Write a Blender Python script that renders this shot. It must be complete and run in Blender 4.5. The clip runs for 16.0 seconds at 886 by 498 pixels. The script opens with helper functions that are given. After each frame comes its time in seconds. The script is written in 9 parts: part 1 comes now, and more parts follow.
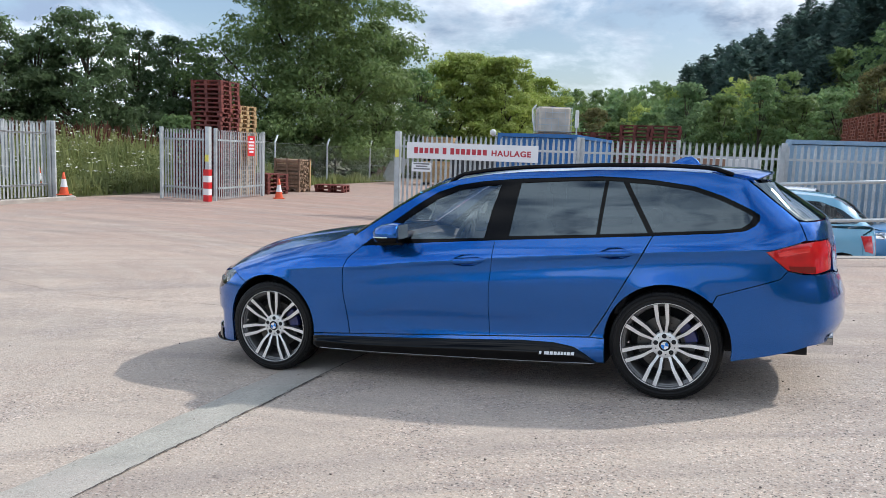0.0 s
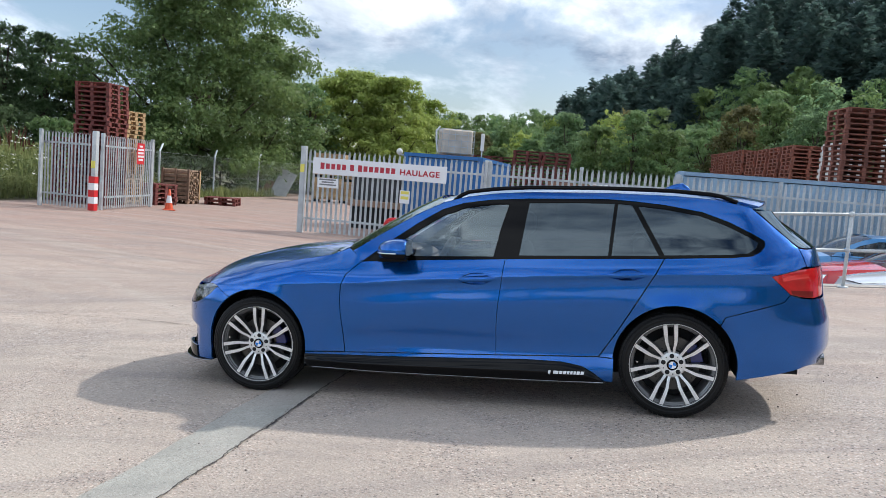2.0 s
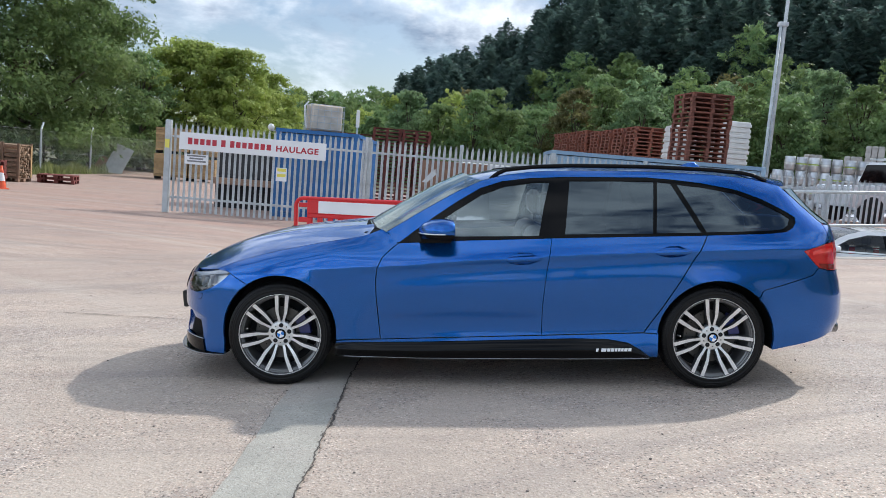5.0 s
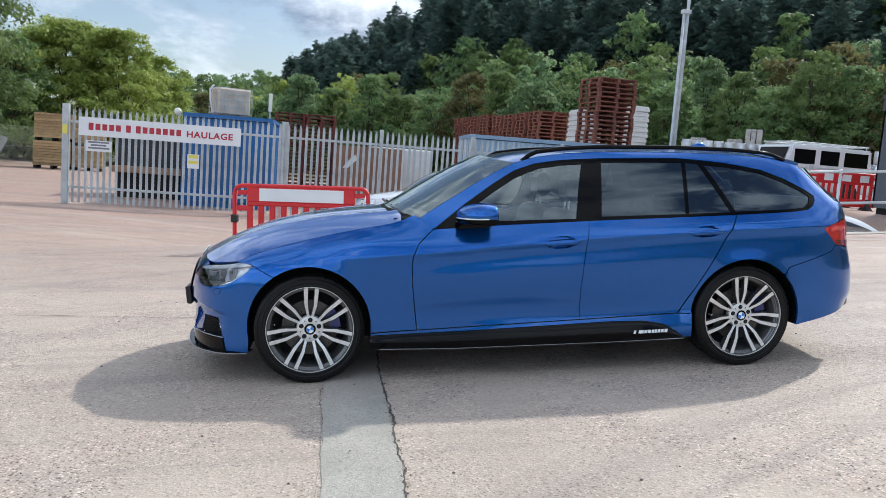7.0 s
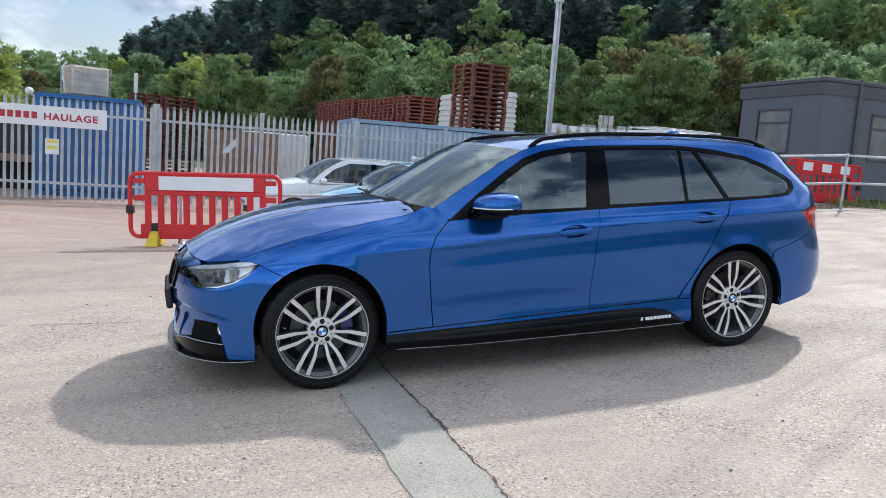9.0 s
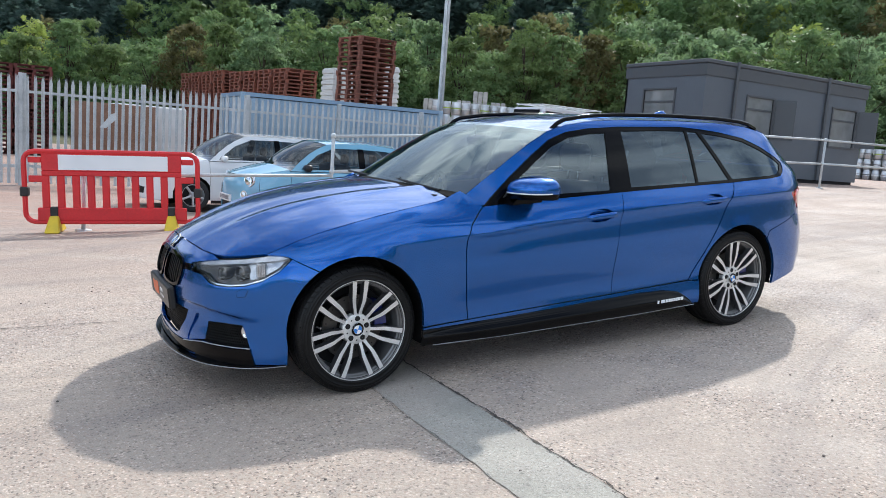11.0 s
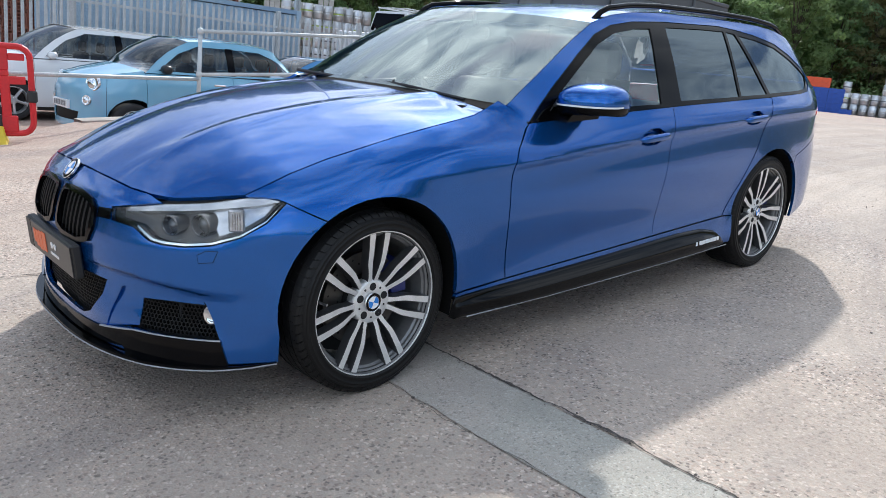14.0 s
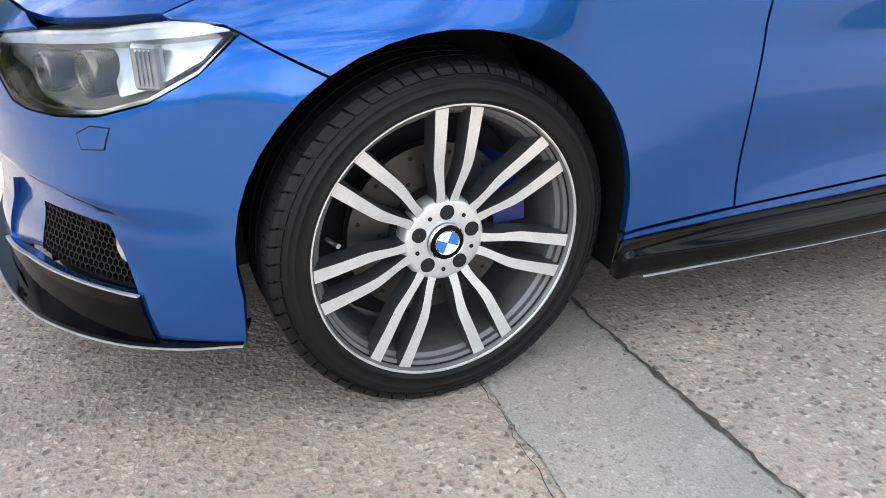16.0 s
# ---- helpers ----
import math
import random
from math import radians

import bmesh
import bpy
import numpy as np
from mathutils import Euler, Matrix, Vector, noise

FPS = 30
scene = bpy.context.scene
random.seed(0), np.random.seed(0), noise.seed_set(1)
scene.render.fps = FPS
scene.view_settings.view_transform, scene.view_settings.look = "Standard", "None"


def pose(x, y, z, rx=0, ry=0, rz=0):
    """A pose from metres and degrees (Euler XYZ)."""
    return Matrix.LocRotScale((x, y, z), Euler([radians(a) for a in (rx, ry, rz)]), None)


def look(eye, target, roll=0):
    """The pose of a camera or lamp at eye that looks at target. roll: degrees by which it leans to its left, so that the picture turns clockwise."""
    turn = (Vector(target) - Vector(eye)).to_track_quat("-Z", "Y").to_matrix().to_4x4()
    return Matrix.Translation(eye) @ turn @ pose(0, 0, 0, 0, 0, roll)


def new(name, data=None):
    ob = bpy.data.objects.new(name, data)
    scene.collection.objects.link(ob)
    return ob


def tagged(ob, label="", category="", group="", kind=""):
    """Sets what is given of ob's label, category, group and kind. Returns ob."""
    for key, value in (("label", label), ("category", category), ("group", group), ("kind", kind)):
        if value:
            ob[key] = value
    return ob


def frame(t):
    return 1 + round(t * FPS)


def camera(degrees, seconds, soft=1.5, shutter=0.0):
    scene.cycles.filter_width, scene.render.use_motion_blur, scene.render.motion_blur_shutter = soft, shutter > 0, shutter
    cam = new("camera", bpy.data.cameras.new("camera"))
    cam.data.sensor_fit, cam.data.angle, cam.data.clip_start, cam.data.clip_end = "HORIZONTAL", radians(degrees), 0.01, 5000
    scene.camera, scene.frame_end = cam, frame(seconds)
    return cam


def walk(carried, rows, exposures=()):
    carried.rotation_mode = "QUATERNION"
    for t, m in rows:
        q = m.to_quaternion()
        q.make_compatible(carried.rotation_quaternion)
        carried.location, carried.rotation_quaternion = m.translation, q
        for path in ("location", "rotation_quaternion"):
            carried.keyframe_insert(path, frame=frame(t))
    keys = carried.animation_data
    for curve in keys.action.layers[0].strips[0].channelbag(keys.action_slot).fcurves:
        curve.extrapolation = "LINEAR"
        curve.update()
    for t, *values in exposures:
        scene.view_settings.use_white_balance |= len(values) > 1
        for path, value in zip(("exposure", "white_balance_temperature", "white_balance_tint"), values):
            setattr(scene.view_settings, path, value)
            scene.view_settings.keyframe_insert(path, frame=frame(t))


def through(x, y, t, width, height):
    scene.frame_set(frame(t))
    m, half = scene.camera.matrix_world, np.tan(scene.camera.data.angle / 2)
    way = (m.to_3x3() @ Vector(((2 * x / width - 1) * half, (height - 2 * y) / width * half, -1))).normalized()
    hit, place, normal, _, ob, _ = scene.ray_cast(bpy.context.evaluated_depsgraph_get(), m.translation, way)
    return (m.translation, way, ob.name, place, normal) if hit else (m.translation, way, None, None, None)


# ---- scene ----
import collections
from mathutils import geometry

cam = camera(59.8, 16.0, soft=0.8)
PATH = [
    (0, (1.808, -5.536, 1.54), (1.076, -3.691, 1.291), 2.1),
    (0.5, (1.604, -5.631, 1.529), (0.937, -3.759, 1.305), 2.9),
    (1, (1.36, -5.737, 1.503), (0.763, -3.839, 1.298), 3.8),
    (1.5, (1.178, -5.773, 1.489), (0.661, -3.85, 1.3), 4.3),
    (2, (0.961, -5.739, 1.473), (0.533, -3.794, 1.292), 4.5),
    (2.5, (0.743, -5.764, 1.455), (0.399, -3.802, 1.274), 4.5),
    (3, (0.504, -5.814, 1.448), (0.247, -3.84, 1.266), 4.6),
    (3.5, (0.282, -5.765, 1.411), (0.096, -3.783, 1.222), 4.7),
    (4, (0.045, -5.738, 1.391), (-0.074, -3.751, 1.196), 4.8),
    (6.5, (-1.089, -5.56, 1.3), (-0.877, -3.583, 1.086), 4.4),
    (7, (-1.325, -5.458, 1.274), (-1.028, -3.492, 1.056), 4.2),
    (7.5, (-1.565, -5.366, 1.266), (-1.168, -3.418, 1.044), 3.8),
    (8, (-1.831, -5.286, 1.258), (-1.335, -3.362, 1.034), 3.8),
    (8.5, (-2.025, -5.149, 1.223), (-1.437, -3.251, 1.0), 4.0),
    (9, (-2.228, -4.998, 1.224), (-1.556, -3.129, 0.994), 4.1),
    (11.5, (-3.102, -4.123, 1.171), (-2.022, -2.462, 0.899), 4.6),
    (12, (-3.165, -3.874, 1.152), (-1.999, -2.272, 0.877), 5.1),
    (12.5, (-3.244, -3.655, 1.154), (-1.993, -2.121, 0.87), 5.8),
    (13, (-3.367, -3.416, 1.147), (-2.013, -1.974, 0.852), 6.6),
    (13.5, (-3.246, -3.159, 1.061), (-1.852, -1.767, 0.717), 7.1),
    (14, (-3.018, -2.856, 1.043), (-1.687, -1.432, 0.593), 6.2),
    (14.5, (-2.768, -2.554, 0.976), (-1.497, -1.103, 0.449), 5.5),
    (15, (-2.486, -2.336, 0.901), (-1.312, -0.848, 0.262), 5.4),
    (15.5, (-2.216, -2.122, 0.8), (-1.219, -0.542, 0.087), 5.0),
    (16, (-1.947, -1.962, 0.792), (-1.182, -0.309, -0.036), 5.1),
]
walk(cam, [(t, look(eye, target, roll)) for t, eye, target, roll in PATH], exposures=((0.0, 0.40, 6170, 10), (9.0, 0.44, 6170, 10), (12.5, 0.54, 6170, 10), (13.5, 0.54, 6170, 10), (14.0, 0.47, 6180, 10), (14.5, 0.68, 6300, 10), (15.0, 0.87, 6450, 10), (15.5, 1.12, 6650, 11), (16.0, 1.42, 6800, 11)))

# ---- sky and sun: hazy summer sun behind and to the right of the car, broken cloud ----
SUN_EL, SUN_DIR = radians(43.0), Vector((0.765, 0.645, 0)).normalized()
world = bpy.data.worlds.new("sky")
scene.world = world
world.use_nodes = True
wn, wl = world.node_tree.nodes, world.node_tree.links
wn.clear()


def wnode(kind, **settings):
    n = wn.new(kind)
    for k, v in settings.items():
        n.inputs[k].default_value = v
    return n


sky = wn.new("ShaderNodeTexSky")
sky.sky_type = "NISHITA"
sky.sun_disc = False
sky.sun_elevation = SUN_EL
sky.sun_rotation = math.atan2(SUN_DIR.x, SUN_DIR.y)
sky.air_density, sky.dust_density = 1.0, 1.6
coord = wn.new("ShaderNodeTexCoord")
# billowing cloud, flattened towards the horizon
dv = wn.new("ShaderNodeMapping")
dv.inputs["Scale"].default_value = (1.0, 1.0, 1.9)
dv.inputs["Location"].default_value = (0.35, 0.1, 0.0)
wl.new(coord.outputs["Generated"], dv.inputs[0])
cl = wnode("ShaderNodeTexNoise", Scale=3.4, Detail=13.0, Roughness=0.56, Distortion=0.25)
wl.new(dv.outputs[0], cl.inputs["Vector"])
ramp = wn.new("ShaderNodeValToRGB")
ramp.color_ramp.elements[0].position, ramp.color_ramp.elements[1].position = 0.47, 0.56
sep = wn.new("ShaderNodeSeparateXYZ")
wl.new(coord.outputs["Generated"], sep.inputs[0])
high = wn.new("ShaderNodeMapRange")
high.inputs["From Min"].default_value, high.inputs["From Max"].default_value = 0.25, 0.75
high.inputs["To Min"].default_value, high.inputs["To Max"].default_value = 0.0, 0.075
wl.new(sep.outputs["Z"], high.inputs["Value"])
cover = wn.new("ShaderNodeMath")
cover.operation = "ADD"
wl.new(cl.outputs["Fac"], cover.inputs[0])
wl.new(high.outputs["Result"], cover.inputs[1])
wl.new(cover.outputs[0], ramp.inputs[0])
cl2 = wnode("ShaderNodeTexNoise", Scale=4.6, Detail=12.0, Roughness=0.60, Distortion=0.35)
wl.new(dv.outputs[0], cl2.inputs["Vector"])
shade = wn.new("ShaderNodeValToRGB")
shade.color_ramp.elements[0].position, shade.color_ramp.elements[1].position = 0.38, 0.58
shade.color_ramp.elements[0].color = (2.4, 3.05, 4.1, 1)
shade.color_ramp.elements[1].color = (8.7, 9.3, 9.9, 1)
wl.new(cl2.outputs["Fac"], shade.inputs[0])
mixs = wn.new("ShaderNodeMix")
mixs.data_type = "RGBA"
wl.new(ramp.outputs[0], mixs.inputs["Factor"])
wl.new(sky.outputs[0], mixs.inputs["A"])
wl.new(shade.outputs[0], mixs.inputs["B"])
# thin cloud glows round the sun
dot = wn.new("ShaderNodeVectorMath")
dot.operation = "DOT_PRODUCT"
wl.new(coord.outputs["Generated"], dot.inputs[0])
dot.inputs[1].default_value = (SUN_DIR.x * math.cos(SUN_EL), SUN_DIR.y * math.cos(SUN_EL), math.sin(SUN_EL))
aur = wn.new("ShaderNodeMapRange")
aur.interpolation_type = "SMOOTHERSTEP"
aur.inputs["From Min"].default_value, aur.inputs["From Max"].default_value = 0.70, 1.03
aur.inputs["To Min"].default_value, aur.inputs["To Max"].default_value = 1.0, 1.9
wl.new(dot.outputs["Value"], aur.inputs["Value"])
# clouds that face the sun, on the far side of the sky, are the brightest
lit = wn.new("ShaderNodeMapRange")
lit.interpolation_type = "SMOOTHSTEP"
lit.inputs["From Min"].default_value, lit.inputs["From Max"].default_value = 0.50, -0.85
lit.inputs["To Min"].default_value, lit.inputs["To Max"].default_value = 0.80, 1.68
wl.new(dot.outputs["Value"], lit.inputs["Value"])
both = wn.new("ShaderNodeMath")
both.operation = "MULTIPLY"
wl.new(aur.outputs["Result"], both.inputs[0])
wl.new(lit.outputs["Result"], both.inputs[1])
glow = wn.new("ShaderNodeVectorMath")
glow.operation = "SCALE"
wl.new(mixs.outputs["Result"], glow.inputs[0])
wl.new(both.outputs[0], glow.inputs["Scale"])
bg = wn.new("ShaderNodeBackground")
bg.inputs["Strength"].default_value = 0.12
wl.new(glow.outputs[0], bg.inputs["Color"])
wo = wn.new("ShaderNodeOutputWorld")
wl.new(bg.outputs[0], wo.inputs["Surface"])

sun = new("sun", bpy.data.lights.new("sun", "SUN"))
sun.data.energy, sun.data.angle, sun.data.color = 2.5, radians(1.6), (1.0, 0.95, 0.87)
sun.matrix_world = look(Vector((SUN_DIR.x * math.cos(SUN_EL), SUN_DIR.y * math.cos(SUN_EL), math.sin(SUN_EL))) * 80, (0, 0, 0))


# ---- materials ----
def material(name, base, rough=0.6, metal=0.0, second=None, scale=8.0, amount=0.5, fine=0.0, fine_scale=120.0, bump=0.0, bump_scale=60.0,
             coat=0.0, random_tint=0.0, stretch=(1, 1, 1), spec=0.5, island=False):
    """A principled surface with blotches (second colour), fine grain, relief and a change from piece to piece."""
    m = bpy.data.materials.new(name)
    m.use_nodes = True
    n, l = m.node_tree.nodes, m.node_tree.links
    b = n["Principled BSDF"]
    b.inputs["Roughness"].default_value, b.inputs["Metallic"].default_value = rough, metal
    b.inputs["Specular IOR Level"].default_value = spec
    if coat:
        b.inputs["Coat Weight"].default_value, b.inputs["Coat Roughness"].default_value = coat, 0.03
    tc = n.new("ShaderNodeTexCoord")
    mp = n.new("ShaderNodeMapping")
    mp.inputs["Scale"].default_value = stretch
    l.new(tc.outputs["Object"], mp.inputs[0])
    col = None

    def mix(fac, a, bcol):
        x = n.new("ShaderNodeMix")
        x.data_type = "RGBA"
        for key, val in (("Factor", fac), ("A", a), ("B", bcol)):
            if isinstance(val, (tuple, float)):
                x.inputs[key].default_value = (*val, 1) if isinstance(val, tuple) else val
            else:
                l.new(val, x.inputs[key])
        return x.outputs["Result"]

    col = base
    if second:
        t1 = n.new("ShaderNodeTexNoise")
        t1.inputs["Scale"].default_value, t1.inputs["Detail"].default_value = scale, 5
        l.new(mp.outputs[0], t1.inputs["Vector"])
        r = n.new("ShaderNodeMapRange")
        r.inputs["From Min"].default_value, r.inputs["From Max"].default_value, r.inputs["To Max"].default_value = 0.38, 0.66, amount
        l.new(t1.outputs["Fac"], r.inputs["Value"])
        col = mix(r.outputs["Result"], base, second)
        r2 = n.new("ShaderNodeMapRange")
        r2.inputs["To Min"].default_value, r2.inputs["To Max"].default_value = max(0.02, rough - 0.08), min(1.0, rough + 0.1)
        l.new(t1.outputs["Fac"], r2.inputs["Value"])
        l.new(r2.outputs["Result"], b.inputs["Roughness"])
    if fine:
        t2 = n.new("ShaderNodeTexNoise")
        t2.inputs["Scale"].default_value, t2.inputs["Detail"].default_value = fine_scale, 2
        l.new(mp.outputs[0], t2.inputs["Vector"])
        r = n.new("ShaderNodeMapRange")
        r.inputs["From Min"].default_value, r.inputs["From Max"].default_value = 0.3, 0.7
        r.inputs["To Min"].default_value, r.inputs["To Max"].default_value = 1 - fine, 1 + fine
        l.new(t2.outputs["Fac"], r.inputs["Value"])
        hsv = n.new("ShaderNodeHueSaturation")
        l.new(r.outputs["Result"], hsv.inputs["Value"])
        if isinstance(col, tuple):
            hsv.inputs["Color"].default_value = (*col, 1)
        else:
            l.new(col, hsv.inputs["Color"])
        col = hsv.outputs["Color"]
    if random_tint:
        src = n.new("ShaderNodeNewGeometry").outputs["Random Per Island"] if island else n.new("ShaderNodeObjectInfo").outputs["Random"]
        r = n.new("ShaderNodeMapRange")
        r.inputs["To Min"].default_value, r.inputs["To Max"].default_value = 1 - random_tint, 1 + random_tint
        l.new(src, r.inputs["Value"])
        hsv = n.new("ShaderNodeHueSaturation")
        l.new(r.outputs["Result"], hsv.inputs["Value"])
        if isinstance(col, tuple):
            hsv.inputs["Color"].default_value = (*col, 1)
        else:
            l.new(col, hsv.inputs["Color"])
        col = hsv.outputs["Color"]
    if isinstance(col, tuple):
        b.inputs["Base Color"].default_value = (*col, 1)
    else:
        l.new(col, b.inputs["Base Color"])
    if bump:
        t3 = n.new("ShaderNodeTexNoise")
        t3.inputs["Scale"].default_value, t3.inputs["Detail"].default_value = bump_scale, 4
        l.new(mp.outputs[0], t3.inputs["Vector"])
        bp = n.new("ShaderNodeBump")
        bp.inputs["Strength"].default_value, bp.inputs["Distance"].default_value = bump, 0.01
        l.new(t3.outputs["Fac"], bp.inputs["Height"])
        l.new(bp.outputs[0], b.inputs["Normal"])
    return m


def glass_material(name, tint, ior=1.5, rough=0.0, sheen=(1, 1, 1)):
    """A pane: clear or tinted, with a mirror image that grows with the angle; sheen colours it."""
    m = bpy.data.materials.new(name)
    m.use_nodes = True
    n, l = m.node_tree.nodes, m.node_tree.links
    n.clear()
    tr = n.new("ShaderNodeBsdfTransparent")
    tr.inputs["Color"].default_value = (*tint, 1)
    gl = n.new("ShaderNodeBsdfGlossy")
    gl.inputs["Roughness"].default_value = rough
    gl.inputs["Color"].default_value = (*sheen, 1)
    fr = n.new("ShaderNodeFresnel")
    fr.inputs["IOR"].default_value = ior
    mx = n.new("ShaderNodeMixShader")
    out = n.new("ShaderNodeOutputMaterial")
    l.new(fr.outputs[0], mx.inputs[0])
    l.new(tr.outputs[0], mx.inputs[1])
    l.new(gl.outputs[0], mx.inputs[2])
    l.new(mx.outputs[0], out.inputs["Surface"])
    return m


def leaf_material(name, dark, light, through=0.35, leaflet=0.0, cover=0.42):
    """Leaves: a change from leaf to leaf, a little gloss, light that passes through, and gaps between the leaflets of a spray."""
    m = bpy.data.materials.new(name)
    m.use_nodes = True
    n, l = m.node_tree.nodes, m.node_tree.links
    b = n["Principled BSDF"]
    b.inputs["Roughness"].default_value = 0.55
    b.inputs["Specular IOR Level"].default_value = 0.3
    g = n.new("ShaderNodeNewGeometry")
    tc = n.new("ShaderNodeTexCoord")
    t1 = n.new("ShaderNodeTexNoise")
    t1.inputs["Scale"].default_value, t1.inputs["Detail"].default_value = 0.35, 3
    l.new(tc.outputs["Object"], t1.inputs["Vector"])
    add = n.new("ShaderNodeMath")
    add.operation = "MULTIPLY_ADD"
    add.inputs[1].default_value = 0.55
    l.new(g.outputs["Random Per Island"], add.inputs[0])
    sub = n.new("ShaderNodeMapRange")
    sub.inputs["From Min"].default_value, sub.inputs["From Max"].default_value, sub.inputs["To Max"].default_value = 0.35, 0.65, 0.5
    l.new(t1.outputs["Fac"], sub.inputs["Value"])
    l.new(sub.outputs["Result"], add.inputs[2])
    x = n.new("ShaderNodeMix")
    x.data_type = "RGBA"
    x.inputs["A"].default_value, x.inputs["B"].default_value = (*dark, 1), (*light, 1)
    l.new(add.outputs[0], x.inputs["Factor"])
    l.new(x.outputs["Result"], b.inputs["Base Color"])
    tl = n.new("ShaderNodeBsdfTranslucent")
    l.new(x.outputs["Result"], tl.inputs["Color"])
    mx = n.new("ShaderNodeMixShader")
    mx.inputs[0].default_value = through
    l.new(b.outputs[0], mx.inputs[1])
    l.new(tl.outputs[0], mx.inputs[2])
    if leaflet:
        v = n.new("ShaderNodeTexVoronoi")
        v.inputs["Scale"].default_value = leaflet
        l.new(tc.outputs["Object"], v.inputs["Vector"])
        cut = n.new("ShaderNodeMath")
        cut.operation = "GREATER_THAN"
        cut.inputs[1].default_value = cover
        l.new(v.outputs["Distance"], cut.inputs[0])
        clear = n.new("ShaderNodeBsdfTransparent")
        gap = n.new("ShaderNodeMixShader")
        l.new(cut.outputs[0], gap.inputs[0])
        l.new(mx.outputs[0], gap.inputs[1])
        l.new(clear.outputs[0], gap.inputs[2])
        mx = gap
    l.new(mx.outputs[0], n["Material Output"].inputs["Surface"])
    return m


M = {}
M["galv"] = material("galvanised_steel", (0.54, 0.57, 0.58), 0.5, 0.2, (0.35, 0.38, 0.40), 3.0, 0.7, 0.12, 60, random_tint=0.08)
M["galv_pale"] = material("weathered_zinc", (0.56, 0.59, 0.60), 0.55, 0.35, (0.42, 0.45, 0.46), 4.0, 0.6, 0.1, 80, random_tint=0.1)
M["cont_blue"] = material("container_blue_paint", (0.012, 0.125, 0.36), 0.5, 0.0, (0.03, 0.10, 0.24), 1.2, 0.7, 0.1, 40, bump=0.1)
M["cont_pale"] = material("container_faded_blue_paint", (0.31, 0.43, 0.54), 0.55, 0.0, (0.22, 0.33, 0.45), 0.9, 0.8, 0.12, 30, bump=0.1)
M["cont_rail"] = material("container_rail_blue_paint", (0.20, 0.31, 0.44), 0.5, 0.0, (0.28, 0.37, 0.46), 3, 0.7, 0.1, 30)
M["rust"] = material("rust_brown_board", (0.27, 0.15, 0.095), 0.8, 0.0, (0.20, 0.11, 0.07), 4, 0.7, 0.2, 60)
M["red_wood"] = material("red_painted_pallet_wood", (0.20, 0.045, 0.035), 0.75, 0.0, (0.12, 0.04, 0.035), 6, 0.8, 0.2, 70, random_tint=0.3)
M["brown_wood"] = material("red_brown_pallet_wood", (0.23, 0.075, 0.045), 0.75, 0.0, (0.14, 0.06, 0.045), 6, 0.8, 0.2, 70, random_tint=0.3)
M["pale_wood"] = material("pale_pallet_wood", (0.46, 0.31, 0.15), 0.75, 0.0, (0.32, 0.21, 0.11), 6, 0.7, 0.2, 70, random_tint=0.25)
M["grey_wood"] = material("weathered_wood", (0.27, 0.17, 0.11), 0.8, 0.0, (0.16, 0.10, 0.07), 6, 0.7, 0.25, 70, random_tint=0.3)
M["white"] = material("white_sign_board", (0.78, 0.79, 0.80), 0.4, 0.0, (0.66, 0.68, 0.70), 2, 0.4)
M["white_plastic"] = material("white_plastic", (0.70, 0.70, 0.68), 0.5, 0.0, (0.55, 0.55, 0.53), 3, 0.5)
M["sign_red"] = material("sign_red", (0.42, 0.02, 0.04), 0.4)
M["barrier_red"] = material("barrier_red_plastic", (0.62, 0.018, 0.022), 0.42, 0.0, (0.46, 0.02, 0.025), 3, 0.5, 0.06, 40)
M["yellow"] = material("yellow_plastic", (0.72, 0.52, 0.03), 0.5, 0.0, (0.5, 0.37, 0.04), 8, 0.6)
M["black_rubber"] = material("black_rubber", (0.022, 0.022, 0.023), 0.72, 0.0, (0.035, 0.034, 0.033), 14, 0.7, 0.2, 120, bump=0.15, bump_scale=180)
M["orange"] = material("cone_orange_plastic", (0.72, 0.10, 0.03), 0.5, 0.0, (0.55, 0.08, 0.03), 9, 0.6)
M["cabin"] = material("cabin_dark_grey_paint", (0.108, 0.124, 0.146), 0.5, 0.0, (0.088, 0.103, 0.122), 0.8, 0.6, 0.05, 30)
M["cabin_trim"] = material("cabin_trim", (0.075, 0.082, 0.092), 0.5, 0.0, (0.08, 0.085, 0.09), 2, 0.5)
M["satin_load"] = material("dark_sheeting", (0.022, 0.023, 0.026), 0.6, 0.0, (0.035, 0.035, 0.038), 3, 0.7)
# near-black fill: paints in the shade of hollows, gaps and undersides; also black parts
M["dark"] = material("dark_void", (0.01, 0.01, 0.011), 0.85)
M["bark"] = material("bark", (0.09, 0.07, 0.05), 0.9, 0.0, (0.05, 0.04, 0.03), 6, 0.8, 0.3, 30, bump=0.5, bump_scale=20)
M["keg"] = material("keg_steel", (0.55, 0.56, 0.57), 0.35, 0.85, (0.42, 0.43, 0.44), 6, 0.6, random_tint=0.2)
M["keg_band"] = material("keg_dark_band", (0.10, 0.11, 0.13), 0.5, 0.0, (0.2, 0.2, 0.2), 6, 0.6)
M["blue_plastic"] = material("blue_plastic", (0.02, 0.09, 0.42), 0.5, 0.0, (0.02, 0.06, 0.3), 4, 0.6)
M["keg_lime"] = material("keg_lime_band", (0.35, 0.48, 0.08), 0.5, 0.0, (0.3, 0.4, 0.1), 6, 0.6)
M["purple"] = material("purple_blue_plastic", (0.09, 0.09, 0.22), 0.5, 0.0, (0.07, 0.07, 0.16), 4, 0.6)
